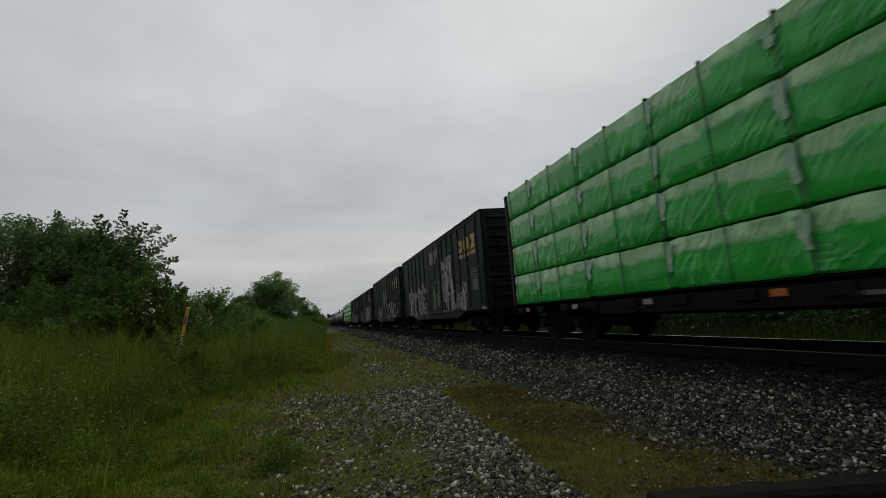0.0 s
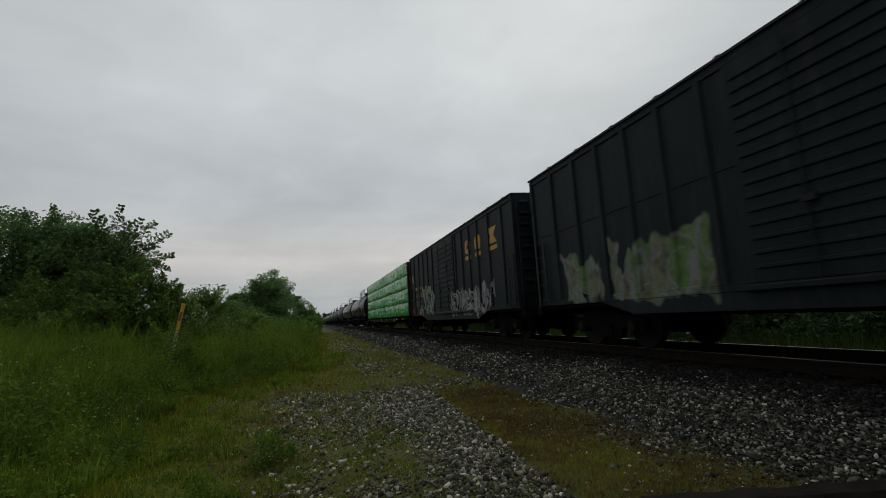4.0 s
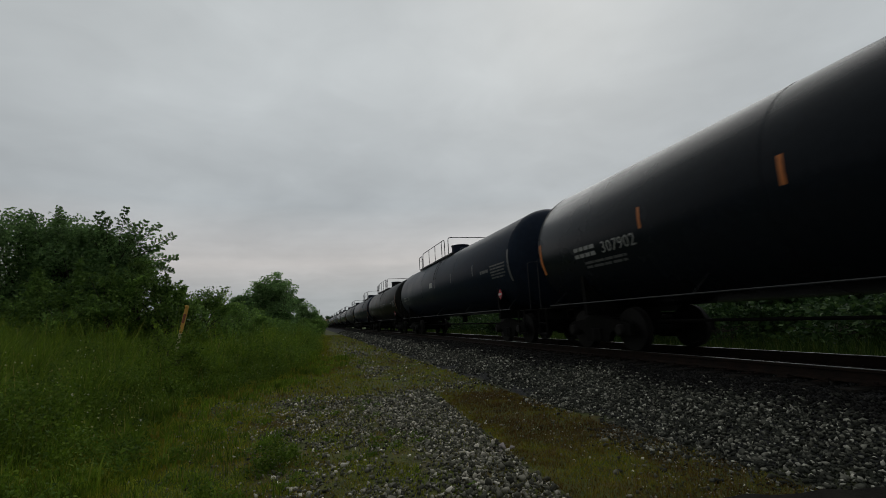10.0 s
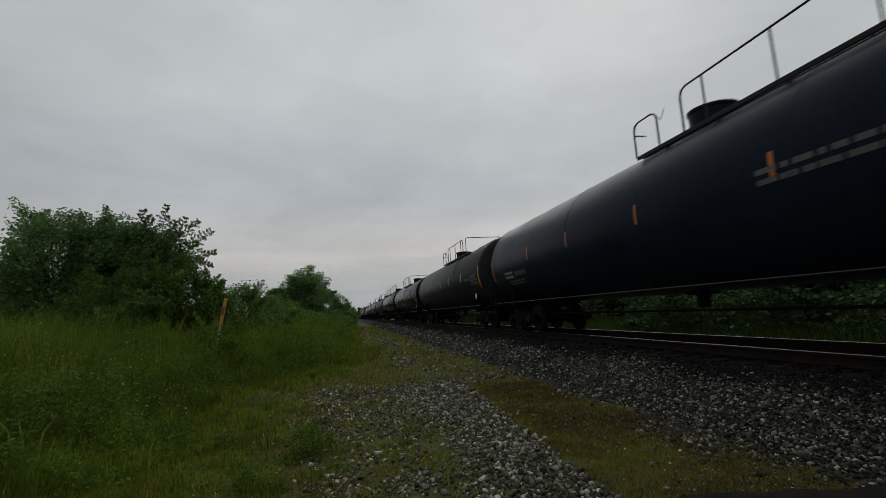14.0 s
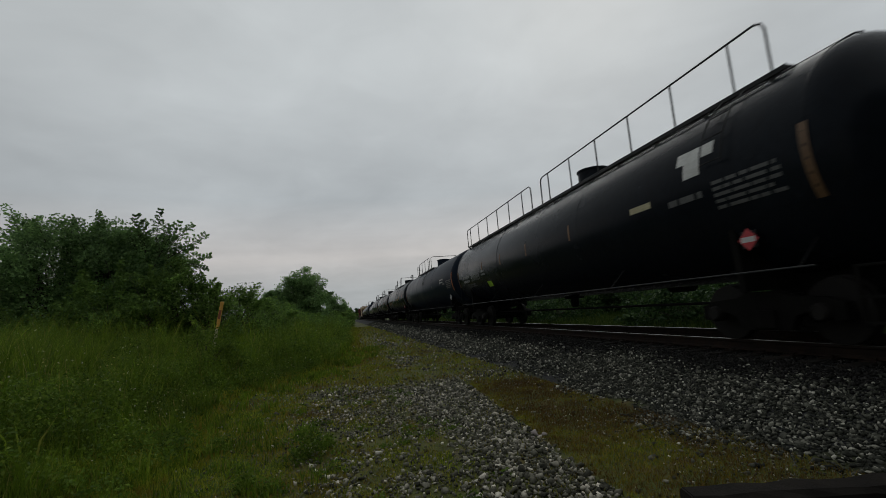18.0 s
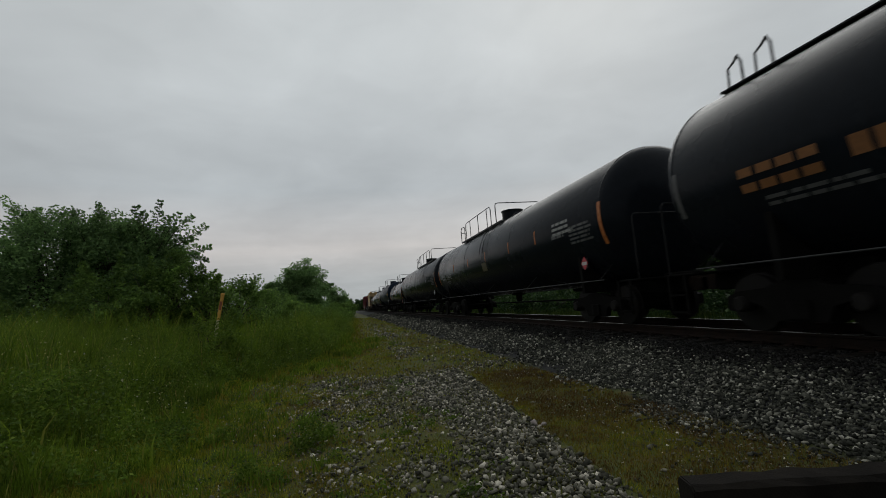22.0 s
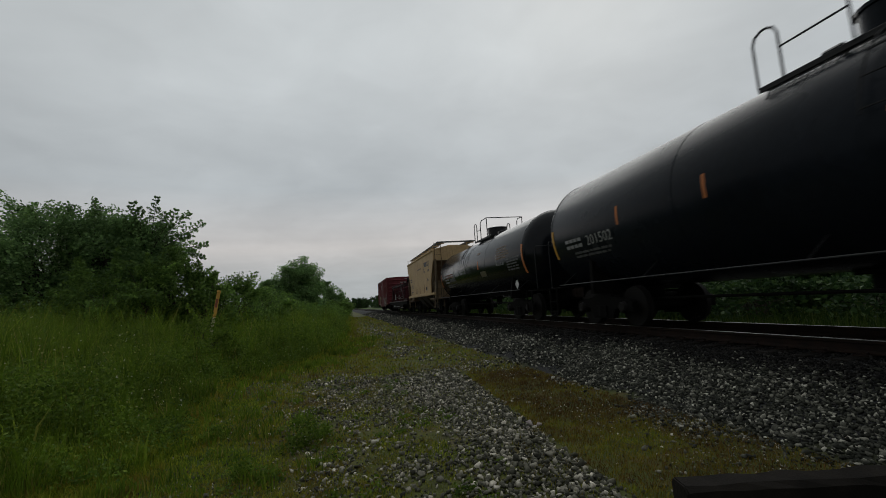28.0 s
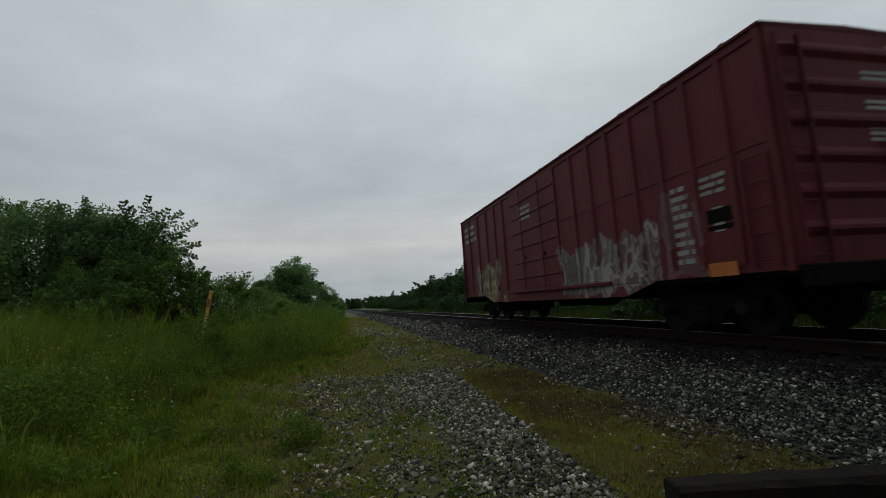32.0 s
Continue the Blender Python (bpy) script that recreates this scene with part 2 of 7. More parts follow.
LEAF_DARK = island_material("dark_shrub_leaf", [(0, (0.10, 0.185, 0.070)), (0.6, (0.175, 0.30, 0.112)), (1, (0.25, 0.40, 0.15))], 0.6, 0.25, 0.5, 0.3)
LEAF_MID = island_material("green_shrub_leaf", [(0, (0.065, 0.125, 0.028)), (0.6, (0.125, 0.220, 0.048)), (1, (0.19, 0.30, 0.07))], 0.6, 0.2, 0.45, 0.5)
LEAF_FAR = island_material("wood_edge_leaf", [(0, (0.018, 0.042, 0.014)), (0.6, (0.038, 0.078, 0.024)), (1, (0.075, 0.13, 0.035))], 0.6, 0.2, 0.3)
BLADE = island_material("meadow_grass_blade", [(0, (0.070, 0.125, 0.010)), (0.6, (0.125, 0.200, 0.018)), (0.9, (0.19, 0.255, 0.03)), (1, (0.27, 0.24, 0.07))], 0.65, 0.2, 0.45, 0.55)
LEAF_WEED = island_material("weed_leaf", [(0, (0.055, 0.105, 0.012)), (0.6, (0.105, 0.175, 0.022)), (1, (0.17, 0.24, 0.04))], 0.65, 0.2, 0.45, 0.6)
# darker copy of BLADE: shade beyond the track is put into the colour
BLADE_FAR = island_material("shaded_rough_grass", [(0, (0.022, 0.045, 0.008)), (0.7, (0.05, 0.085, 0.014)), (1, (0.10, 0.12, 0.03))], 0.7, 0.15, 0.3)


def moss_material():
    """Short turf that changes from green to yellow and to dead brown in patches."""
    m, nt, b = tree_of("short_yellow_green_grass")
    rnd = nt.nodes.new("ShaderNodeNewGeometry").outputs["Random Per Island"]
    co = nt.nodes.new("ShaderNodeTexCoord").outputs["Object"]
    sep = nt.nodes.new("ShaderNodeSeparateXYZ")
    nt.links.new(co, sep.inputs[0])
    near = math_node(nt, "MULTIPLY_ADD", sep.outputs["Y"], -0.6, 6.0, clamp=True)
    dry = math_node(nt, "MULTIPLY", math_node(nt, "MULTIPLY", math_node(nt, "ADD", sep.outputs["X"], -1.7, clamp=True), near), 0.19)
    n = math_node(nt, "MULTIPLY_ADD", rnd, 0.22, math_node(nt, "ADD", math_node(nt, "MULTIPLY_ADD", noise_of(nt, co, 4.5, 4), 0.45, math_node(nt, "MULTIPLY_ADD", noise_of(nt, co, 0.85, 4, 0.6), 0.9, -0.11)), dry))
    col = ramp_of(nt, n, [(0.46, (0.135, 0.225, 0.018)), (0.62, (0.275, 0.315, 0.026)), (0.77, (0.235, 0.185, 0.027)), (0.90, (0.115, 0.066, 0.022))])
    col = mix_rgb(nt, 1.0, col, ramp_of(nt, rnd, [(0.0, (0.55, 0.55, 0.55)), (1.0, (1.35, 1.35, 1.3))]), "MULTIPLY")
    nt.links.new(col, b.inputs["Base Color"])
    b.inputs["Roughness"].default_value, b.inputs["Specular IOR Level"].default_value = 0.8, 0.12
    return m


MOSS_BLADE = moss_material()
FLOWER = island_material("yellow_white_meadow_flower", [(0, (0.36, 0.33, 0.06)), (0.5, (0.42, 0.42, 0.16)), (1, (0.52, 0.54, 0.44))], 0.7, 0.2, 0.3)
BARK = surface("shrub_bark", (0.03, 0.024, 0.018), (0.06, 0.05, 0.04), 6.0, 0.9, bump=0.5)
POST_PAINT = surface("orange_marker_plastic", (0.50, 0.27, 0.045), (0.62, 0.36, 0.07), 3.0, 0.55, 0, 0.5, (0.2, 0.12, 0.05))


def wrap_material():
    """Printed lumber wrap: white film fading into green, creased, with pale print bars."""
    m, nt, b = tree_of("green_lumber_wrap")
    co = nt.nodes.new("ShaderNodeTexCoord").outputs["Object"]
    info = nt.nodes.new("ShaderNodeObjectInfo").outputs["Random"]
    sep = nt.nodes.new("ShaderNodeSeparateXYZ")
    nt.links.new(co, sep.inputs[0])
    shift = nt.nodes.new("ShaderNodeVectorMath")
    comb = nt.nodes.new("ShaderNodeCombineXYZ")
    nt.links.new(math_node(nt, "MULTIPLY", info, 37.0), comb.inputs[1])
    nt.links.new(co, shift.inputs[0])
    nt.links.new(comb.outputs[0], shift.inputs[1])
    vec = shift.outputs[0]
    # steps in the height of the white band, as the film was folded
    cell = nt.nodes.new("ShaderNodeTexVoronoi")
    cell.voronoi_dimensions = "1D"
    cell.inputs["Scale"].default_value = 0.55
    s2 = nt.nodes.new("ShaderNodeSeparateXYZ")
    nt.links.new(vec, s2.inputs[0])
    nt.links.new(s2.outputs["Y"], cell.inputs["W"])
    sepc = nt.nodes.new("ShaderNodeSeparateColor")
    nt.links.new(cell.outputs["Color"], sepc.inputs[0])
    wob = noise_of(nt, stretched(nt, vec, 1, 2.2, 3), 1.6, 7, 0.65)
    lim = math_node(nt, "MULTIPLY_ADD", sepc.outputs[0], 0.16, 0.33)
    lim = math_node(nt, "MULTIPLY_ADD", wob, 0.36, math_node(nt, "ADD", lim, -0.03))
    f = math_node(nt, "SUBTRACT", sep.outputs["Z"], lim)
    f = math_node(nt, "MULTIPLY_ADD", f, 11.0, 0.3, clamp=True)
    green = ramp_of(nt, noise_of(nt, stretched(nt, vec, 1, 0.5, 3), 1.5, 4), [(0.3, (0.018, 0.30, 0.036)), (0.7, (0.045, 0.53, 0.070))])
    pale = ramp_of(nt, noise_of(nt, stretched(nt, vec, 1, 0.5, 3), 2.5, 4), [(0.3, (0.25, 0.52, 0.22)), (0.7, (0.43, 0.66, 0.39))])
    col = mix_rgb(nt, f, green, pale)
    # worn print bars
    bar = math_node(nt, "FRACT", math_node(nt, "MULTIPLY", sep.outputs["Z"], 11.0))
    bar = math_node(nt, "GREATER_THAN", bar, 0.72)
    zone = math_node(nt, "LESS_THAN", math_node(nt, "ABSOLUTE", math_node(nt, "SUBTRACT", sep.outputs["Z"], 0.27)), 0.12)
    along = math_node(nt, "GREATER_THAN", noise_of(nt, stretched(nt, vec, 0.2, 0.9, 0.2), 1.4, 1), 0.56)
    worn = math_node(nt, "GREATER_THAN", noise_of(nt, vec, 9, 3), 0.44)
    p = math_node(nt, "MULTIPLY", math_node(nt, "MULTIPLY", bar, zone), math_node(nt, "MULTIPLY", along, worn))
    col = mix_rgb(nt, math_node(nt, "MULTIPLY", p, 0.22), col, (0.42, 0.5, 0.42))
    nt.links.new(col, b.inputs["Base Color"])
    b.inputs["Roughness"].default_value = 0.24
    # slack film: soft swells, and sharp creases that run down aslant
    soft = noise_of(nt, vec, 1.1, 2, 0.4)
    aslant = nt.nodes.new("ShaderNodeCombineXYZ")
    for k, way in enumerate(((0.0, 1.0, 0.75), (0.0, -0.10, 0.22))):
        dot = nt.nodes.new("ShaderNodeVectorMath")
        dot.operation = "DOT_PRODUCT"
        dot.inputs[1].default_value = way
        nt.links.new(vec, dot.inputs[0])
        nt.links.new(dot.outputs["Value"], aslant.inputs[k])
    fold = noise_of(nt, aslant.outputs[0], 3.4, 3, 0.5, 0.5)
    ridge = math_node(nt, "MINIMUM", math_node(nt, "ABSOLUTE", math_node(nt, "SUBTRACT", fold, 0.5)), 0.07)
    some = math_node(nt, "MULTIPLY_ADD", noise_of(nt, vec, 0.8, 2), 5.0, -2.1, clamp=True)
    w1 = math_node(nt, "MULTIPLY_ADD", math_node(nt, "MULTIPLY", ridge, some), -5.0, soft)
    bump_of(nt, b, w1, 0.55, 0.09)
    return m


WRAP = wrap_material()


def tagged_paint(name, base1, base2, patches, streak=(0.04, 0.04, 0.04)):
    """Car paint with spray-painted patches: (y0, y1, z0, z1, fill colours, outline colour, seed, letters' size)."""
    m, nt, b = tree_of(name)
    co = nt.nodes.new("ShaderNodeTexCoord").outputs["Object"]
    big = noise_of(nt, co, 0.7, 5)
    col = ramp_of(nt, big, [(0.3, base1), (0.7, base2)])
    s = noise_of(nt, stretched(nt, co, 5.0, 5.0, 0.35), 1.6, 4)
    col = mix_rgb(nt, ramp_of(nt, s, [(0.52, (0, 0, 0)), (0.75, (0.45, 0.45, 0.45))]), col, streak)
    sep = nt.nodes.new("ShaderNodeSeparateXYZ")
    nt.links.new(co, sep.inputs[0])
    for y0, y1, z0, z1, fills, line, seed, size in patches:
        off = nt.nodes.new("ShaderNodeVectorMath")
        off.inputs[1].default_value = (seed * 3.1, seed * 7.7, seed * 1.3)
        nt.links.new(co, off.inputs[0])
        flat = stretched(nt, off.outputs[0], 0.0, 1.35, 0.55)
        warp = nt.nodes.new("ShaderNodeTexNoise")
        warp.inputs["Scale"].default_value, warp.inputs["Detail"].default_value = 1.3, 2
        nt.links.new(flat, warp.inputs["Vector"])
        wv = nt.nodes.new("ShaderNodeVectorMath")
        wv.operation = "MULTIPLY_ADD"
        wv.inputs[1].default_value = (0.0, 1.1, 0.9)
        nt.links.new(warp.outputs["Color"], wv.inputs[0])
        nt.links.new(flat, wv.inputs[2])
        edge = math_node(nt, "MULTIPLY_ADD", warp.outputs["Fac"], 1.2, -0.6)
        dy = math_node(nt, "SUBTRACT", (y1 - y0) / 2, math_node(nt, "ABSOLUTE", math_node(nt, "SUBTRACT", sep.outputs["Y"], (y0 + y1) / 2)))
        dz = math_node(nt, "SUBTRACT", (z1 - z0) / 2, math_node(nt, "ABSOLUTE", math_node(nt, "SUBTRACT", sep.outputs["Z"], (z0 + z1) / 2)))
        mask = math_node(nt, "ADD", math_node(nt, "MINIMUM", dy, dz), edge)
        inside = math_node(nt, "MULTIPLY_ADD", mask, 14.0, 0.0, clamp=True)
        vo = nt.nodes.new("ShaderNodeTexVoronoi")
        vo.feature = "DISTANCE_TO_EDGE"
        vo.inputs["Scale"].default_value = 1.0 / size
        nt.links.new(wv.outputs[0], vo.inputs["Vector"])
        v2 = nt.nodes.new("ShaderNodeTexVoronoi")
        v2.inputs["Scale"].default_value = 1.0 / size
        nt.links.new(wv.outputs[0], v2.inputs["Vector"])
        sc = nt.nodes.new("ShaderNodeSeparateColor")
        nt.links.new(v2.outputs["Color"], sc.inputs[0])
        n = len(fills)
        fill = ramp_of(nt, sc.outputs[0], [(i / n, c) for i, c in enumerate(fills)] + [(1.0, fills[-1])], "CONSTANT")
        fill = mix_rgb(nt, 0.6, fill, ramp_of(nt, noise_of(nt, off.outputs[0], 5, 4), [(0.3, (0.45, 0.45, 0.45)), (0.7, (1.2, 1.2, 1.2))]), "MULTIPLY")
        near = math_node(nt, "LESS_THAN", vo.outputs["Distance"], 0.05)
        rim = math_node(nt, "LESS_THAN", math_node(nt, "ABSOLUTE", mask), 0.04)
        fill = mix_rgb(nt, math_node(nt, "MAXIMUM", near, rim), fill, line)
        # sprayed curls: thin lines that follow the folds of a slow noise
        curl = noise_of(nt, wv.outputs[0], 0.95 / size, 1, 0.4, 1.6)
        curl = math_node(nt, "LESS_THAN", math_node(nt, "ABSOLUTE", math_node(nt, "SUBTRACT", math_node(nt, "FRACT", math_node(nt, "MULTIPLY", curl, 5.0)), 0.5)), 0.10)
        fill = mix_rgb(nt, math_node(nt, "MULTIPLY", curl, 0.8), fill, line)
        gaps = math_node(nt, "GREATER_THAN", sc.outputs[1], 0.08)
        over = math_node(nt, "MULTIPLY", inside, gaps)
        worn = math_node(nt, "MULTIPLY_ADD", noise_of(nt, co, 3.0, 5), 3.0, -0.45, clamp=True)
        col = mix_rgb(nt, math_node(nt, "MULTIPLY", over, worn), col, fill)
    nt.links.new(col, b.inputs["Base Color"])
    b.inputs["Roughness"].default_value = 0.6
    b.inputs["Specular IOR Level"].default_value = 0.14
    bump_of(nt, b, noise_of(nt, co, 12, 3), 0.06, 0.01)
    return m


def ground_material():
    m, nt, b = tree_of("trackside_ground")
    co = nt.nodes.new("ShaderNodeTexCoord").outputs["Object"]
    sep = nt.nodes.new("ShaderNodeSeparateXYZ")
    nt.links.new(co, sep.inputs[0])
    wob = noise_of(nt, co, 0.9, 5)
    x = math_node(nt, "MULTIPLY_ADD", wob, 1.6, math_node(nt, "ADD", sep.outputs["X"], -0.8))
    grass = ramp_of(nt, noise_of(nt, co, 1.7, 6), [(0.3, (0.030, 0.050, 0.008)), (0.7, (0.065, 0.100, 0.015))])
    moss = ramp_of(nt, noise_of(nt, co, 2.6, 7), [(0.28, (0.036, 0.034, 0.012)), (0.5, (0.068, 0.080, 0.016)), (0.72, (0.105, 0.078, 0.030))])
    grit = ramp_of(nt, noise_of(nt, co, 28, 4), [(0.3, (0.030, 0.030, 0.020)), (0.55, (0.075, 0.070, 0.046)), (0.8, (0.16, 0.15, 0.12))])
    bed = ramp_of(nt, noise_of(nt, co, 24, 4), [(0.3, (0.008, 0.008, 0.009)), (0.6, (0.026, 0.027, 0.028)), (0.8, (0.08, 0.08, 0.078))])
    patch = math_node(nt, "MULTIPLY_ADD", noise_of(nt, co, 0.8, 6), 7.0, -2.1, clamp=True)
    path = mix_rgb(nt, patch, grit, moss)
    col = mix_rgb(nt, math_node(nt, "MULTIPLY_ADD", x, 2.5, 3.4, clamp=True), grass, path)
    col = mix_rgb(nt, math_node(nt, "MULTIPLY_ADD", x, 2.5, -4.9, clamp=True), col, moss)
    col = mix_rgb(nt, math_node(nt, "MULTIPLY_ADD", x, 2.5, -8.9, clamp=True), col, bed)
    col = mix_rgb(nt, math_node(nt, "MULTIPLY_ADD", x, 1.0, -11.6, clamp=True), col, grass)
    nt.links.new(col, b.inputs["Base Color"])
    b.inputs["Roughness"].default_value, b.inputs["Specular IOR Level"].default_value = 0.9, 0.2
    bump_of(nt, b, noise_of(nt, co, 26, 5), 0.8, 0.03)
    return m


GROUND = ground_material()


# ---- mesh helpers ----
class Shape:
    """Collects simple solids into one mesh."""

    def __init__(self):
        self.v, self.f = [], []

    def add(self, verts, faces):
        n = len(self.v)
        self.v.extend(verts)
        self.f.extend([tuple(i + n for i in f) for f in faces])
        return self

    def box(self, x0, x1, y0, y1, z0, z1, c=0.0):
        """A block with chamfered edges."""
        c = min(c, (x1 - x0) * 0.45, (y1 - y0) * 0.45, (z1 - z0) * 0.45)
        if c <= 0:
            v = [(x, y, z) for z in (z0, z1) for y in (y0, y1) for x in (x0, x1)]
            return self.add(v, [(0, 2, 3, 1), (4, 5, 7, 6), (0, 1, 5, 4), (2, 6, 7, 3), (0, 4, 6, 2), (1, 3, 7, 5)])
        v, k = [], {}
        for i, (x, sx) in enumerate(((x0, c), (x1, -c))):
            for j, (y, sy) in enumerate(((y0, c), (y1, -c))):
                for l, (z, sz) in enumerate(((z0, c), (z1, -c))):
                    for a, p in enumerate(((x, y + sy, z + sz), (x + sx, y, z + sz), (x + sx, y + sy, z))):
                        k[i, j, l, a] = len(v)
                        v.append(p)
        f = []
        for s in (0, 1):
            q = [k[s, 0, 0, 0], k[s, 0, 1, 0], k[s, 1, 1, 0], k[s, 1, 0, 0]]
            f.append(tuple(q if s == 0 else q[::-1]))
            q = [k[0, s, 0, 1], k[1, s, 0, 1], k[1, s, 1, 1], k[0, s, 1, 1]]
            f.append(tuple(q if s == 0 else q[::-1]))
            q = [k[0, 0, s, 2], k[0, 1, s, 2], k[1, 1, s, 2], k[1, 0, s, 2]]
            f.append(tuple(q if s == 0 else q[::-1]))
        for a in (0, 1):
            for d in (0, 1):
                for lo, hi in (((a, d, 0), (a, d, 1)),):
                    f.append((k[lo + (0,)], k[lo + (1,)], k[hi + (1,)], k[hi + (0,)]))
                for lo, hi in (((a, 0, d), (a, 1, d)),):
                    f.append((k[lo + (0,)], k[lo + (2,)], k[hi + (2,)], k[hi + (0,)]))
                for lo, hi in (((0, a, d), (1, a, d)),):
                    f.append((k[lo + (1,)], k[lo + (2,)], k[hi + (2,)], k[hi + (1,)]))
        for i in (0, 1):
            for j in (0, 1):
                for l in (0, 1):
                    f.append((k[i, j, l, 0], k[i, j, l, 1], k[i, j, l, 2]))
        return self.add(v, f)

    def tube(self, pts, r, n=7, caps=True):
        pts = [Vector(p) for p in pts]
        radii = r if isinstance(r, (list, tuple)) else [r] * len(pts)
        rings = []
        side = None
        for i, p in enumerate(pts):
            d = (pts[min(i + 1, len(pts) - 1)] - pts[max(i - 1, 0)]).normalized()
            if side is None or abs(side.dot(d)) > 0.95:
                side = d.cross(Vector((0, 0, 1)) if abs(d.z) < 0.9 else Vector((1, 0, 0))).normalized()
            side = (side - d * side.dot(d)).normalized()
            up = d.cross(side)
            rings.append([tuple(p + (side * math.cos(a) + up * math.sin(a)) * radii[i]) for a in [2 * math.pi * k / n for k in range(n)]])
        return self.loft(rings, caps)

    def loft(self, rings, caps=True):
        n = len(rings[0])
        v = [p for ring in rings for p in ring]
        f = [(i * n + k, i * n + (k + 1) % n, (i + 1) * n + (k + 1) % n, (i + 1) * n + k) for i in range(len(rings) - 1) for k in range(n)]
        if caps:
            f += [tuple(range(n - 1, -1, -1)), tuple(range((len(rings) - 1) * n, len(rings) * n))]
        return self.add(v, f)

    def spin(self, profile, n=32, axis="y", centre=(0, 0, 0)):
        """profile: (place along the axis, radius)."""
        rings = []
        for s, r in profile:
            ring = []
            for k in range(n):
                a = 2 * math.pi * k / n
                p = {"y": (r * math.sin(a), s, r * math.cos(a)), "x": (s, r * math.cos(a), r * math.sin(a)), "z": (r * math.cos(a), r * math.sin(a), s)}[axis]
                ring.append((p[0] + centre[0], p[1] + centre[1], p[2] + centre[2]))
            rings.append(ring)
        return self.loft(rings, True)

    def prism(self, poly, axis, a, b):
        """A polygon drawn out along an axis. For x the polygon is (y, z), for y (x, z), for z (x, y)."""
        put = {"x": lambda s, p: (s, p[0], p[1]), "y": lambda s, p: (p[0], s, p[1]), "z": lambda s, p: (p[0], p[1], s)}[axis]
        return self.loft([[put(a, p) for p in poly], [put(b, p) for p in poly]], True)

    def mesh(self, name, smooth=False):
        me = bpy.data.meshes.new(name)
        me.from_pydata(self.v, [], self.f)
        bm = bmesh.new()
        bm.from_mesh(me)
        bmesh.ops.recalc_face_normals(bm, faces=bm.faces)
        bm.to_mesh(me)
        bm.free()
        if smooth:
            me.polygons.foreach_set("use_smooth", [True] * len(me.polygons))
            me.set_sharp_from_angle(angle=radians(38))
        return me


def part(name, shape, material, parent, label="", at=None, smooth=False):
    """One mesh under a thing or a part; shape: a Shape, or a mesh that is shared."""
    me = shape.mesh(name, smooth) if isinstance(shape, Shape) else shape
    if material and not me.materials:
        me.materials.append(material)
    ob = new(name, me)
    ob.parent = parent
    if at:
        ob.location = at
    if label:
        tagged(ob, label)
    return ob


def mesh_np(name, verts, faces, material, smooth=False):
    """A mesh from arrays: verts (n, 3), faces (m, 3) or (m, 4)."""
    me = bpy.data.meshes.new(name)
    k = faces.shape[1]
    me.vertices.add(len(verts))
    me.vertices.foreach_set("co", np.ascontiguousarray(verts, dtype=np.float32).ravel())
    me.loops.add(faces.size)
    me.loops.foreach_set("vertex_index", np.ascontiguousarray(faces, dtype=np.int32).ravel())
    me.polygons.add(len(faces))
    me.polygons.foreach_set("loop_start", np.arange(0, faces.size, k, dtype=np.int32))
    me.polygons.foreach_set("loop_total", np.full(len(faces), k, dtype=np.int32))
    if smooth:
        me.polygons.foreach_set("use_smooth", np.ones(len(faces), dtype=bool))
    me.update(calc_edges=True)
    me.materials.append(material)
    return me


def thing(name, label, category, group="", kind="", at=(0, 0, 0)):
    ob = tagged(new(name), label, category, group, kind)
    ob.location = at
    return ob


def turned(n, rng):
    """n random rotation matrices."""
    q = rng.normal(size=(n, 4))
    q /= np.linalg.norm(q, axis=1)[:, None]
    w, x, y, z = q.T
    return np.stack([np.stack([1 - 2 * (y * y + z * z), 2 * (x * y - z * w), 2 * (x * z + y * w)], 1),
                     np.stack([2 * (x * y + z * w), 1 - 2 * (x * x + z * z), 2 * (y * z - x * w)], 1),
                     np.stack([2 * (x * z - y * w), 2 * (y * z + x * w), 1 - 2 * (x * x + y * y)], 1)], 1)


# ---- ground ----
def ground_z(x, y):
    """Height of the ground: level by the track, ballast on the right, a low rise on the left."""
    x, y = np.asarray(x, float), np.asarray(y, float)
    t = 3.45 + 0.55 * np.clip((y - 4.0) / 6.0, 0, 1)
    up = np.clip((x - t) / (5.75 - t), 0, 1) * 0.40
    down = np.clip((x - 8.9) / 2.2, 0, 1) * 0.55
    rise = np.clip((-x - 1.6) / 5.5, 0, 1)
    rise = rise * rise * (3 - 2 * rise) * 0.85
    wave = 0.03 * np.sin(x * 1.7 + 0.6 * y) * np.cos(y * 0.9) * (np.clip(1.5 - np.abs(x - 1.0), 0, 1))
    heap = 0.07 * np.exp(-((x - 1.45) / 0.5) ** 2) * np.exp(-((y - 4.2) / 2.2) ** 2)
    return up - down + rise + wave + heap


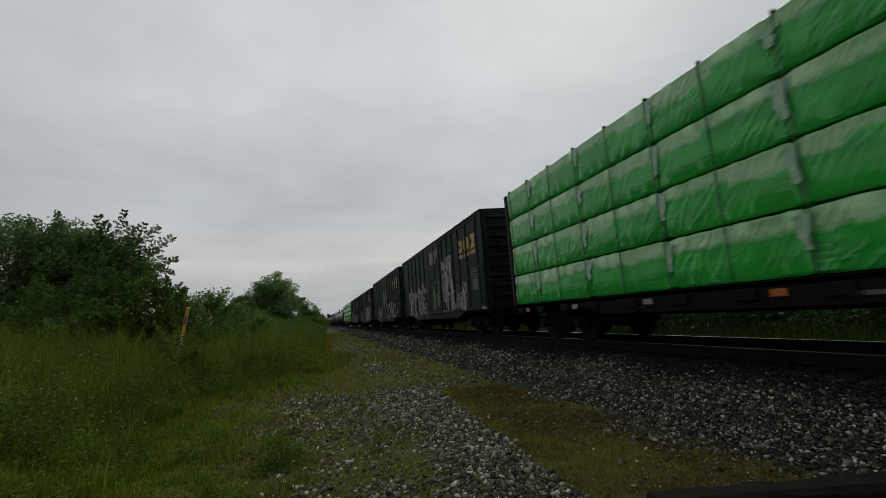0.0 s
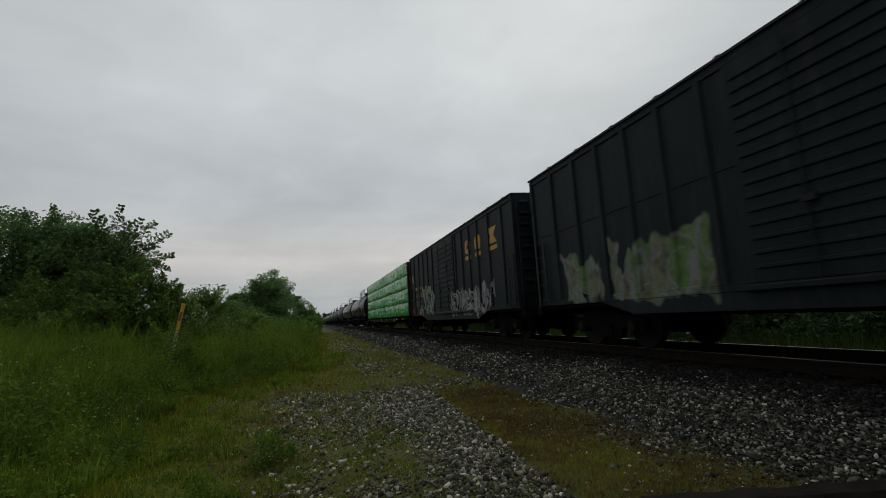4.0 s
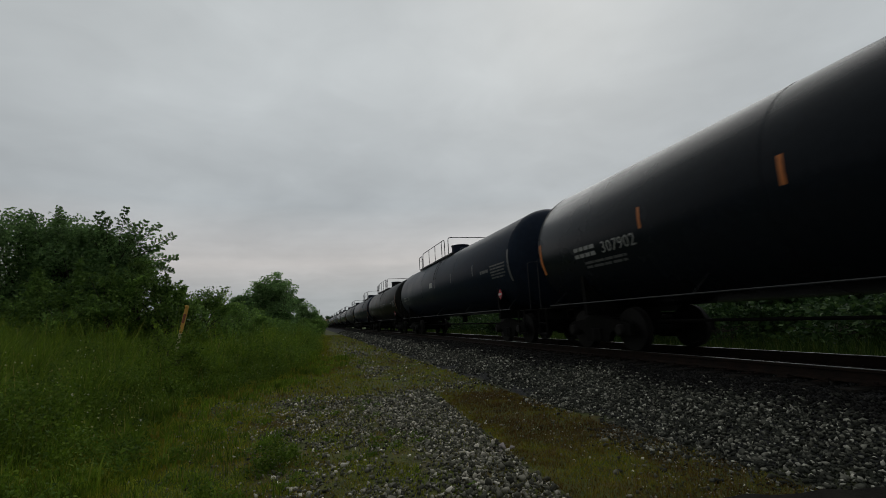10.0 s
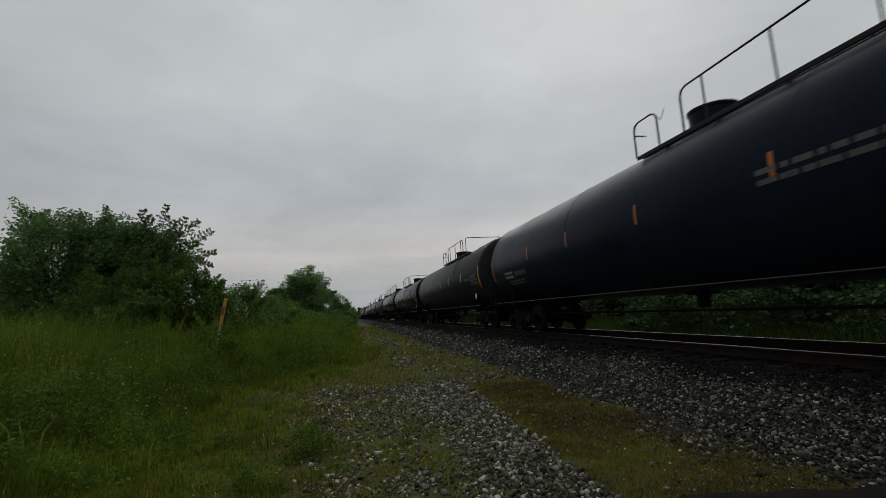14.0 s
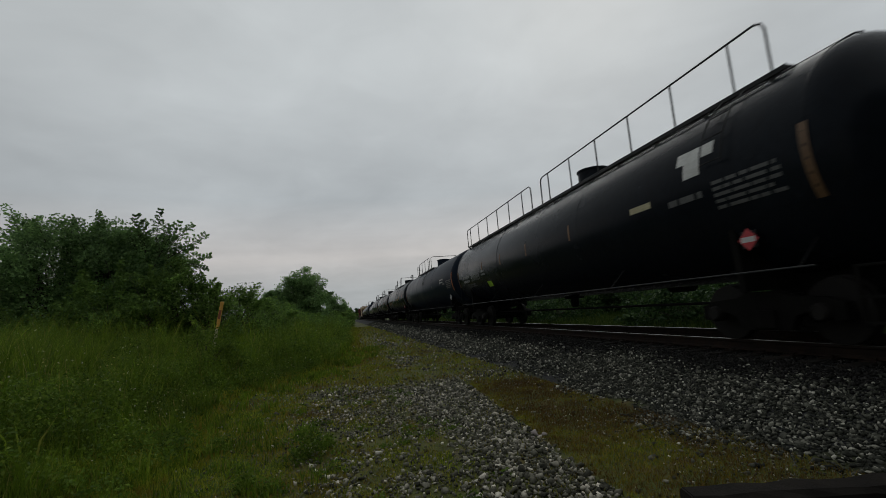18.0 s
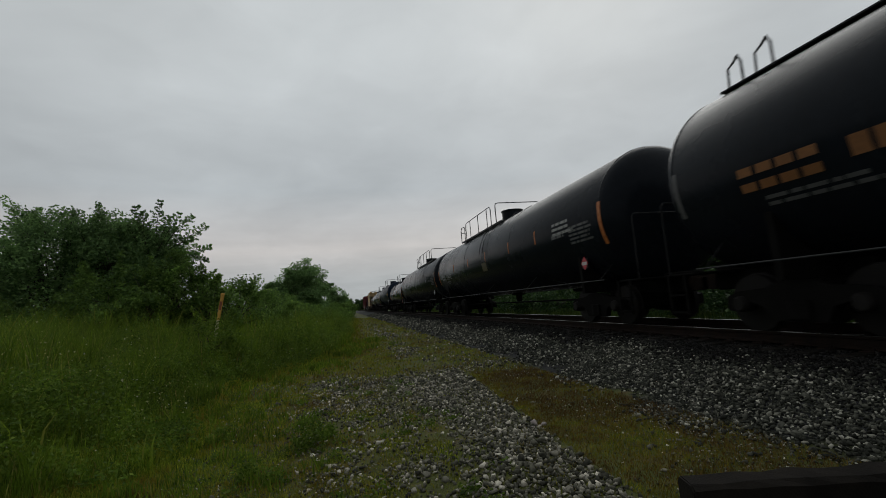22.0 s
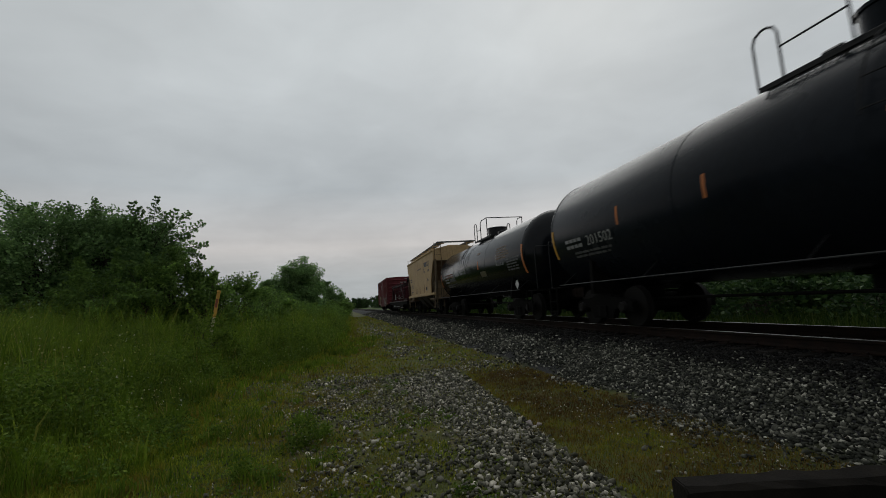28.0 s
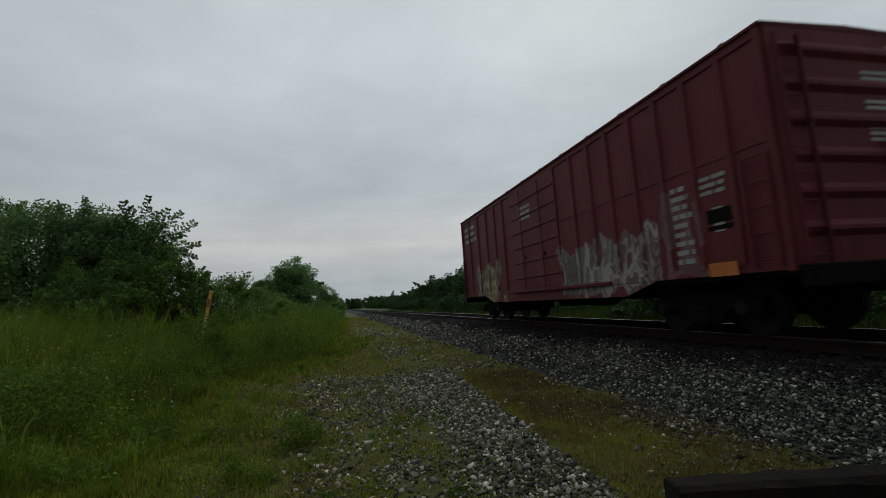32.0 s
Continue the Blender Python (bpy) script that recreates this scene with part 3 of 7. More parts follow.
def build_ground():
    xs = np.unique(np.concatenate([np.array([-3000, -1200, -400, -150, -70, -40]), np.arange(-28, -4, 1.5), np.arange(-4, 12, 0.2),
                                   np.arange(12, 40, 2.5), np.array([60, 150, 400, 1200, 3000])]))
    ys = np.unique(np.concatenate([np.array([-3000, -900, -300, -100, -40, -15]), np.arange(-8, 20, 0.25), np.arange(20, 60, 1.5),
                                   np.arange(60, 200, 8), np.array([260, 400, 700, 1300, 4000])]))
    gx, gy = np.meshgrid(xs, ys)
    z = ground_z(gx, gy)
    v = np.stack([gx, gy, z], -1).reshape(-1, 3)
    nx, ny = len(xs), len(ys)
    i = np.arange(ny - 1)[:, None] * nx + np.arange(nx - 1)[None, :]
    f = np.stack([i, i + 1, i + nx + 1, i + nx], -1).reshape(-1, 4)
    ob = new("ground", mesh_np("ground", v, f, GROUND, True))
    tagged(ob, "mossy gravel and grass ground beside a railway", "ground", kind="structure")


build_ground()


# ---- track ----
def build_track():
    track = thing("railway_track", "single railway track on dark stone ballast", "track", kind="structure")
    prof = [(-0.07, -0.17), (0.07, -0.17), (0.07, -0.155), (0.012, -0.13), (0.012, -0.045), (0.036, -0.035), (0.036, -0.004), (0.028, 0.0),
            (-0.028, 0.0), (-0.036, -0.004), (-0.036, -0.035), (-0.012, -0.045), (-0.012, -0.13), (-0.07, -0.155)]
    for side in (-0.755, 0.755):
        rail = part("rail", Shape().prism([(x + TRACK + side, z + RAIL) for x, z in prof], "y", -60, 1500), RUST, track, "rusty steel rail with a polished head")
        part("running_surface", Shape().box(TRACK + side - 0.03, TRACK + side + 0.03, -60, 1500, RAIL - 0.002, RAIL + 0.004), RAIL_TOP, rail, "polished rail head")
    tie = Shape().box(-1.3, 1.3, -0.11, 0.11, -0.12, 0.0, 0.015).mesh("tie")
    tie.materials.append(TIE)
    plate = Shape().box(-0.18, 0.18, -0.09, 0.09, 0.0, 0.018, 0.004)
    plate.box(-0.12, -0.09, -0.06, -0.03, 0.018, 0.05).box(0.09, 0.12, 0.03, 0.06, 0.018, 0.05)
    plate = plate.mesh("tie_plate")
    plate.materials.append(RUST)
    rng = random.Random(4)
    rest = Shape()
    y = -6.0
    while y < 300:
        x = TRACK + rng.uniform(-0.03, 0.03)
        if y < 72:
            t = part("tie", tie, None, track, at=(x, y, RAIL - 0.185 + rng.uniform(-0.01, 0.005)))
            if y < 30:
                for s in (-0.755, 0.755):
                    part("tie_plate", plate, None, t, at=(s, 0, 0))
        else:
            rest.box(x - 1.3, x + 1.3, y - 0.11, y + 0.11, RAIL - 0.3, RAIL - 0.185)
        y += 0.53
    tagged(part("far_ties", rest, TIE, track), kind="stuff")


build_track()


# ---- loose stone ----
def stone_shapes(k, seed):
    rng = np.random.default_rng(seed)
    shapes = []
    for _ in range(k):
        bm = bmesh.new()
        # few corners at uneven distances: split, sharp-edged stone
        p = rng.normal(size=(10, 3))
        p /= np.linalg.norm(p, axis=1)[:, None]
        p *= rng.uniform(1.0, 1.32, size=(10, 1)) * np.array([1.0, 0.9, 0.8])
        for q in p:
            bm.verts.new(q)
        bmesh.ops.convex_hull(bm, input=bm.verts)
        for v in [v for v in bm.verts if not v.link_faces]:
            bm.verts.remove(v)
        bmesh.ops.triangulate(bm, faces=bm.faces)
        bm.verts.index_update()
        shapes.append((np.array([v.co[:] for v in bm.verts]), np.array([[v.index for v in f.verts] for f in bm.faces])))
        bm.free()
    return shapes


SHAPES = stone_shapes(22, 3)


def scatter_stones(name, x, y, z, size, material, label, category, seed, flat=0.65):
    rng = np.random.default_rng(seed)
    which = rng.integers(0, len(SHAPES), len(x))
    vs, fs, base = [], [], 0
    for k, (sv, sf) in enumerate(SHAPES):
        sel = np.nonzero(which == k)[0]
        if not len(sel):
            continue
        m = turned(len(sel), rng)
        squash = np.stack([rng.uniform(0.8, 1.25, len(sel)), rng.uniform(0.7, 1.1, len(sel)), rng.uniform(0.5, 0.9, len(sel))], 1)
        p = sv[None] * squash[:, None, :] * (size[sel] / 2)[:, None, None]
        p = np.einsum("nij,nkj->nki", m, p)
        p[:, :, 2] *= flat + 0.2
        p += np.stack([x[sel], y[sel], z[sel] + size[sel] * 0.20], 1)[:, None, :]
        f = sf[None] + (np.arange(len(sel)) * len(sv))[:, None, None] + base
        vs.append(p.reshape(-1, 3))
        fs.append(f.reshape(-1, 3))
        base += len(sel) * len(sv)
    ob = new(name, mesh_np(name, np.concatenate(vs), np.concatenate(fs), material))
    tagged(ob, label, category, kind="stuff")
    return ob


def grass_edge(y):
    """Where the tall grass ends beside the path."""
    return np.interp(y, [0, 4.5, 5.4, 6.3, 7.9, 10, 13.3, 16, 24, 40, 82], [-2.25, -2.25, -2.2, -2.1, -2.6, -2.65, -1.5, -0.5, 0.1, 0.5, 1.3])


def build_stones():
    rng = np.random.default_rng(11)
    xs, ys, ss = [], [], []
    # ballast slope and bed
    for y0, y1, step, lo, hi in ((-8, 1.2, 0.085, 0.05, 0.1), (1.2, 9, 0.034, 0.026, 0.062), (9, 20, 0.058, 0.045, 0.085), (20, 45, 0.10, 0.07, 0.13), (45, 90, 0.2, 0.11, 0.2)):
        gx, gy = np.meshgrid(np.arange(3.1, 9.2, step), np.arange(y0, y1, step))
        gx, gy = gx.ravel(), gy.ravel()
        gx = gx + rng.uniform(-0.6, 0.6, gx.size) * step
        gy = gy + rng.uniform(-0.6, 0.6, gy.size) * step
        t = 3.45 + 0.55 * np.clip((gy - 4) / 6, 0, 1)
        chance = np.clip((gx - t) / 0.5 + 0.45 + 0.5 * np.sin(gy * 2.3 + gx), 0.04, 1.0)
        chance[gx > 5.9] *= 0.42
        chance[gx > 7.0] *= 0.5
        keep = (rng.random(gx.size) < chance) & (gx - t > -0.5)
        xs.append(gx[keep])
        ys.append(gy[keep])
        ss.append(rng.uniform(lo, hi, keep.sum()) * np.where(rng.random(keep.sum()) < 0.06, 1.5, 1.0))
    x, y, s = map(np.concatenate, (xs, ys, ss))
    # towards the rails: oily stones with painted-in shade, ragged edge
    oily_shaded = x > 5.35 + 0.25 * np.sin(y * 1.3) * np.cos(y * 0.37) + rng.normal(size=len(x)) * 0.22
    scatter_stones("track_bed_stones", x[oily_shaded], y[oily_shaded], ground_z(x, y)[oily_shaded], s[oily_shaded], OILY_SHADE, "oily ballast between and beside the rails, with the train's shade in its colour", "ballast", 9)
    x, y, s = x[~oily_shaded], y[~oily_shaded], s[~oily_shaded]
    scatter_stones("ballast_stones", x, y, ground_z(x, y), s, STONE, "wet dark grey crushed stone ballast with pale stones", "ballast", 5)
    # gravel of the track-side path
    xs, ys, ss = [], [], []
    for y0, y1, step, lo, hi in ((-8, 1.8, 0.08, 0.03, 0.08), (1.8, 8, 0.038, 0.022, 0.058), (8, 12, 0.048, 0.03, 0.065), (12, 22, 0.075, 0.04, 0.085), (22, 60, 0.15, 0.07, 0.13)):
        gx, gy = np.meshgrid(np.arange(-2.6, 3.7, step), np.arange(y0, y1, step))
        gx, gy = gx.ravel(), gy.ravel()
        gx = gx + rng.uniform(-0.6, 0.6, gx.size) * step
        gy = gy + rng.uniform(-0.6, 0.6, gy.size) * step
        n = np.array([noise.noise((a * 0.9, b * 0.55, 2.0)) for a, b in zip(gx, gy)])
        fine = np.array([noise.noise((a * 2.6, b * 2.0, 4.0)) for a, b in zip(gx, gy)])
        right = np.interp(gy, [3.4, 5.4, 8.7, 12], [1.98, 2.12, 2.35, 2.5]) + 0.10 * fine
        left = np.interp(gy, [3.4, 4.4, 5.3, 7.0, 9.0], [0.75, 0.85, 0.95, 0.7, 0.5])
        # the heap along the moss, a worn lane beside it, and thin stone over the rest
        core = np.clip((right - gx) / 0.10, 0, 1) * np.clip((gx - left) / 0.35 + 0.5 * fine, 0, 1) * np.clip((10.6 - gy) / 1.6, 0, 1)
        lane = np.exp(-((gx + 0.05 - 0.05 * (gy - 8)) / 0.72) ** 4) * np.clip((gy - 6.2) / 0.9, 0, 1) * np.clip((11.2 - gy) / 1.4, 0, 1) * (0.75 + 0.9 * fine)
        strip = np.exp(-((gx - 1.55 - 0.018 * gy) / 0.50) ** 4) * np.clip((gy - 8.5) / 1.5, 0, 1) * (0.38 + 0.9 * n) * np.clip((46 - gy) / 20, 0, 1)
        band = np.exp(-((gy - 9.9 - 0.35 * (gx - 2.4)) / 0.55) ** 4) * np.clip((gx - 1.8) / 0.5, 0, 1) * (0.6 + 0.6 * fine)
        reach = np.interp(gy, [3.4, 5.2, 7.4, 9.7, 12], [-0.85, -0.75, -1.25, -0.95, 0.3])
        wide = np.clip((gx - reach) / 0.6 + 0.6 * fine, 0, 1) * np.clip((right - gx) / 0.1, 0, 1) * np.clip((10.4 - gy) / 0.8, 0, 1) * (0.30 + 0.75 * fine + 0.25 * n + 0.25 * np.clip((4.9 - gy) / 0.8, 0, 1))
        thin = (0.02 + 0.10 * np.clip(n, 0, 1)) * np.clip((gx + 2.3) / 0.8, 0, 1)
        thin = np.where(gx > right, thin * 0.5 + (0.10 + 0.65 * fine) * np.clip((gy - 8.8) / 1.5, 0, 1) * np.clip((40 - gy) / 20, 0, 1), thin)
        chance = np.clip(np.maximum.reduce([core * 0.97, lane, wide, band, strip, thin]), 0, 1)
        keep = rng.random(gx.size) < chance
        xs.append(gx[keep])
        ys.append(gy[keep])
        ss.append(rng.uniform(lo, hi, keep.sum()) * np.where(rng.random(keep.sum()) < 0.06, 1.6, 1.0) * (1.02 + 0.08 * core[keep]))
    x, y, s = map(np.concatenate, (xs, ys, ss))
    scatter_stones("path_gravel", x, y, ground_z(x, y), s, GRAVEL, "brown and grey loose gravel on the trackside path", "gravel", 6)
    # fine grit trodden into the moss
    n = 34000
    gx, gy = rng.uniform(-2.2, 3.7, n), 2.0 + 9 * rng.random(n) ** 1.4
    k = np.array([noise.noise((a * 0.8 + 3, b * 0.6, 7.0)) for a, b in zip(gx, gy)])
    keep = rng.random(n) < np.clip(0.2 + 1.0 * k, 0.03, 1) * np.clip((gx - grass_edge(gy)) / 0.8, 0, 1)
    gx, gy = gx[keep], gy[keep]
    scatter_stones("path_grit", gx, gy, ground_z(gx, gy) + 0.004, rng.uniform(0.010, 0.026, len(gx)) * (1 + gy * 0.03), GRAVEL, "fine grey grit trodden into the mossy path", "gravel", 16)
    for px, py, ps in ((2.02, 5.05, 0.12), (2.12, 5.0, 0.085), (1.95, 4.92, 0.07)):
        ob = scatter_stones("pale_rock", np.array([px]), np.array([py]), ground_z(np.array([px]), np.array([py])), np.array([ps]),
                            plain("pale_rock", (0.34, 0.30, 0.285), 0.85), "pale pinkish rock lying in the gravel", "rock", int(px * 100))
        ob["kind"] = ""
        del ob["kind"]


build_stones()


# ---- grass, weeds and flowers ----
def blades(x, y, z, h, w, rng, lean=0.35):
    """Bent blades, three points wide at the foot and one at the tip."""
    n = len(x)
    a = rng.uniform(0, 2 * np.pi, n)
    side = np.stack([np.cos(a), np.sin(a), np.zeros(n)], 1) * (w / 2)[:, None]
    b = rng.uniform(0, 2 * np.pi, n)
    bend = np.stack([np.cos(b), np.sin(b), np.zeros(n)], 1) * (h * rng.uniform(0.05, lean, n))[:, None]
    foot = np.stack([x, y, z], 1)
    mid = foot + bend * 0.3 + np.stack([np.zeros(n), np.zeros(n), h * 0.55], 1)
    tip = foot + bend + np.stack([np.zeros(n), np.zeros(n), h * rng.uniform(0.85, 1.0, n)], 1)
    v = np.stack([foot - side, foot + side, mid + side * 0.7, mid - side * 0.7, tip], 1)
    k = np.arange(n)[:, None, None] * 5
    f = np.array([[0, 1, 2], [0, 2, 3], [3, 2, 4]])[None] + k
    return v.reshape(-1, 3), f.reshape(-1, 3)


def build_grass():
    rng = np.random.default_rng(21)
    vs, fs, base = [], [], 0
    tops = []
    for y0, y1, x0, dens, hl, hh, w in ((2.0, 7, -0.66, 2400, 0.22, 0.62, 0.009), (7, 14, -0.62, 900, 0.45, 1.1, 0.015), (14, 30, -0.62, 260, 0.7, 1.4, 0.026),
                                        (30, 90, -0.6, 14, 0.6, 1.2, 0.08), (1.0, 30, -1.8, 30, 0.5, 1.0, 0.03)):
        n = int((y1 - y0) * (1.9 - x0 * (y0 + y1) / 2) * dens)
        y = np.sqrt(rng.uniform(y0 ** 2, y1 ** 2, n))
        x = rng.uniform(x0 * y - 0.9, 1.0)
        e = grass_edge(y)
        clump = np.array([noise.noise((a * 1.1, b * 1.1, 5.0)) for a, b in zip(x, y)])
        keep = (x < e + 0.45 * clump) & (rng.random(n) < 0.62 + 0.7 * clump)
        x, y, clump, e = x[keep], y[keep], clump[keep], e[keep]
        inner = np.clip((e - x) / 0.9, 0.35, 1.0)
        tuft = np.array([noise.noise((a * 3.1, b * 3.1, 8.0)) for a, b in zip(x, y)])
        h = rng.uniform(hl, hh, len(x)) * inner * (1 + 0.6 * clump + 0.75 * tuft)
        v, f = blades(x, y, ground_z(x, y) - 0.02, h, np.full(len(x), w) * rng.uniform(0.6, 1.3, len(x)), rng, 0.5)
        vs.append(v)
        fs.append(f + base)
        base += len(v)
        drift = np.array([noise.noise((a * 0.45 + 5, b * 0.45, 15.0)) for a, b in zip(x, y)])
        pick = rng.random(len(x)) < (0.0 if dens < 50 else 0.009 if y0 < 7 else 0.026 if y0 < 14 else 0.012) * np.clip(0.25 + 4.0 * drift, 0.03, 3)
        tops.append(np.stack([x[pick], y[pick], (ground_z(x, y) + h * 0.98)[pick], rng.uniform(0.5, 1.1, pick.sum()) * (0.009 + 0.0009 * y0)], 1))
    # behind the camera
    n = 9000
    y, x = rng.uniform(-8, 2.2, n), rng.uniform(-14, -1.7, n)
    v, f = blades(x, y, ground_z(x, y) - 0.02, rng.uniform(0.3, 0.8, n), np.full(n, 0.02), rng, 0.5)
    vs.append(v)
    fs.append(f + base)
    base += len(v)
    ob = new("tall_grass", mesh_np("tall_grass", np.concatenate(vs), np.concatenate(fs), BLADE))
    tagged(ob, "tall green meadow grass with seed heads", "grass", kind="stuff")
    # short yellowish turf along the path
    x, y, hs, ws = [], [], [], []
    for y0, y1, dens, w, hh in ((-8, 1.9, 250, 0.012, 0.05), (1.9, 5.5, 5200, 0.0062, 0.052), (5.5, 9, 3000, 0.009, 0.06), (9, 22, 520, 0.016, 0.09), (22, 70, 40, 0.05, 0.16)):
        n = int((y1 - y0) * 6.6 * dens)
        a, b = rng.uniform(-2.9, 3.7, n), rng.uniform(y0, y1, n)
        k = np.array([noise.noise((p * 0.75 + 9, q * 0.5, 1.0)) for p, q in zip(a, b)])
        e = grass_edge(b)
        k2 = np.array([noise.noise((p * 2.4 + 3, q * 1.8, 6.0)) for p, q in zip(a, b)])
        right = np.interp(b, [3.4, 5.4, 8.7, 12], [1.95, 2.1, 2.32, 2.45])
        heap = (a > np.interp(b, [3.4, 4.4, 5.3, 7.0, 9.0], [0.8, 0.95, 1.05, 0.8, 0.6])) & (a < right) & (b < 10)
        want = np.clip(0.46 + 1.3 * k2 + 0.3 * k, 0.10, 1)
        want = np.where(heap, 0.05 + 0.25 * np.clip(k2, 0, 1), want)
        want = np.maximum(want, np.clip(1.5 - (a - e) / 0.9, 0, 1))
        want = np.where((a < np.interp(b, [3.4, 5.2, 7.4, 9.7], [-0.75, -0.6, -1.0, -0.8])), np.maximum(want, 0.85), want)
        want = np.where((b > 10.3) & (a < 1.2), np.maximum(want, 0.92), want)
        want = np.where((a > right) & (a < 3.9), np.maximum(want, 0.85 + 0.5 * k) * np.where(b > 9.3, 0.65, 1.0), want)
        keep = rng.random(n) < want
        x.append(a[keep])
        y.append(b[keep])
        hs.append(rng.uniform(0.3, 1.0, keep.sum()) * hh * (1 + 1.6 * np.clip(1 - (a - e)[keep] / 0.6, 0, 1)))
        ws.append(np.full(keep.sum(), w))
    x, y, hs, ws = map(np.concatenate, (x, y, hs, ws))
    v, f = blades(x, y, ground_z(x, y) - 0.005, hs, ws, rng, 0.9)
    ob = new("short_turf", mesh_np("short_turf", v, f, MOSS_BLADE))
    tagged(ob, "short yellow-green turf and moss on the gravel path", "grass", kind="stuff")
    # loose tufts on the path
    ta, tb, th = [], [], []
    for _ in range(420):
        b = 2.2 + 20 * rng.random() ** 1.5
        a = grass_edge(np.array(b)) + abs(rng.normal()) * 0.75
        if 0.9 < a < 2.0 and b < 7:
            continue
        n = int(rng.integers(10, 34))
        r = rng.uniform(0.03, 0.10)
        ta.append(a + rng.normal(size=n) * r)
        tb.append(b + rng.normal(size=n) * r)
        th.append(rng.uniform(0.5, 1.0, n) * rng.uniform(0.08, 0.30))
    ta, tb, th = map(np.concatenate, (ta, tb, th))
    v, f = blades(ta, tb, ground_z(ta, tb) - 0.01, th, 0.006 + 0.0012 * tb, rng, 0.8)
    ob = new("grass_tufts", mesh_np("grass_tufts", v, f, BLADE))
    tagged(ob, "loose green grass tufts on the gravel path", "grass", kind="stuff")
    # small herbs that fill the meadow between the blades
    n = 15000
    b = np.sqrt(rng.uniform(4.8 ** 2, 16 ** 2, n))
    a = rng.uniform(-0.66 * b - 0.6, grass_edge(b) + 0.15)
    lump = np.array([noise.noise((p * 1.3, q * 1.0, 12.0)) for p, q in zip(a, b)])
    keep = rng.random(n) < 0.55 + 1.1 * lump
    a, b, lump = a[keep], b[keep], lump[keep]
    c = np.stack([a, b, ground_z(a, b) + rng.uniform(0.08, 0.62, len(a)) * (1 + 0.9 * lump) * np.clip((grass_edge(b) - a) / 0.8, 0.25, 1)], 1)
    v, f = leaves_at(c, 0.05 + 0.006 * b, 15, 0.042, rng)
    ob = new("meadow_herbs", mesh_np("meadow_herbs", v, f, LEAF_WEED))
    tagged(ob, "small leafy herbs among the meadow grass", "weeds", kind="stuff")
    # leafy weeds along the meadow's edge
    cents, sprs = [], []
    for y0, y1, n, hl, hh in ((10, 14, 50, 0.5, 1.0), (14, 20, 110, 0.7, 1.3), (20, 34, 160, 0.7, 1.5), (34, 80, 200, 0.9, 1.8)):
        yy = rng.uniform(y0, y1, n)
        xx = grass_edge(yy) - 0.15 - np.abs(rng.normal(size=n)) * (0.6 + yy * 0.05)
        hh_ = rng.uniform(hl, hh, n) * np.clip((grass_edge(yy) - xx) / 0.8, 0.4, 1)
        for a, b, h in zip(xx, yy, hh_):
            g = float(ground_z(a, b))
            for k in range(4):
                cents.append((a, b, g + h * (0.3 + 0.2 * k)))
                sprs.append(0.10 + 0.004 * b + 0.05 * (3 - k) / 3)
    cents, sprs = np.array(cents), np.array(sprs)
    v, f = leaves_at(cents, sprs, 30, 0.062, rng)
    ob = new("meadow_weeds", mesh_np("meadow_weeds", v, f, LEAF_WEED))
    tagged(ob, "leafy green weeds along the meadow's edge", "weeds", kind="stuff")
    # a leafy weed clump standing in the gravel, and smaller ones near it
    cl = []
    for px, py, r, hgt, m in ((-0.46, 5.45, 0.20, 0.42, 70), (-0.30, 5.75, 0.14, 0.26, 30), (-1.0, 4.75, 0.13, 0.24, 26), (-0.72, 4.55, 0.10, 0.18, 16), (-1.55, 6.3, 0.16, 0.22, 24)):
        q = rng.normal(size=(m, 2)) * r * 0.6
        cl.append(np.stack([px + q[:, 0], py + q[:, 1], float(ground_z(px, py)) + rng.uniform(0.05, 1.0, m) * hgt * np.exp(-(q ** 2).sum(1) / (r * r))], 1))
    for _ in range(60):
        px, py = rng.uniform(-1.5, 1.25), 3.2 + 7.0 * rng.random() ** 1.3
        m, hgt = int(rng.integers(2, 7)), rng.uniform(0.02, 0.06)
        q = rng.normal(size=(m, 2)) * rng.uniform(0.03, 0.09)
        cl.append(np.stack([px + q[:, 0], py + q[:, 1], ground_z(px + q[:, 0], py + q[:, 1]) + rng.uniform(0.01, 1.0, m) * hgt], 1))
    cl = np.concatenate(cl)
    v, f = leaves_at(cl, np.full(len(cl), 0.035), 16, 0.036, rng)
    ob = new("path_weeds", mesh_np("path_weeds", v, f, LEAF_WEED))
    tagged(ob, "bushy green weeds growing in the gravel path", "weeds", kind="stuff")
    # rough grass beyond the track
    vs, fs, base = [], [], 0
    for y0, y1, dens, w in ((-2, 30, 55, 0.03), (30, 120, 8, 0.09)):
        n = int((y1 - y0) * 16 * dens)
        a, b = rng.uniform(10.6, 26, n), rng.uniform(y0, y1, n)
        v, f = blades(a, b, ground_z(a, b) - 0.02, rng.uniform(0.35, 0.8, n) * np.clip((a - 10) / 3, 0.3, 1.0), np.full(n, w), rng, 0.5)
        vs.append(v)
        fs.append(f + base)
        base += len(v)
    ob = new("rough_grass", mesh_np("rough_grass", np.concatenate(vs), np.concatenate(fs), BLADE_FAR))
    tagged(ob, "rough green grass beyond the railway track", "grass", kind="stuff")
    # flower heads: small crossed petals
    t = np.concatenate(tops)
    n = len(t)
    m = turned(n, rng)
    cross = np.array([[-1, -0.5, 0], [1, -0.5, 0], [1, 0.5, 0], [-1, 0.5, 0], [-0.5, 0, -1], [0.5, 0, -1], [0.5, 0, 1], [-0.5, 0, 1]])
    p = np.einsum("nij,kj->nki", m, cross) * t[:, 3][:, None, None] + t[:, None, :3]
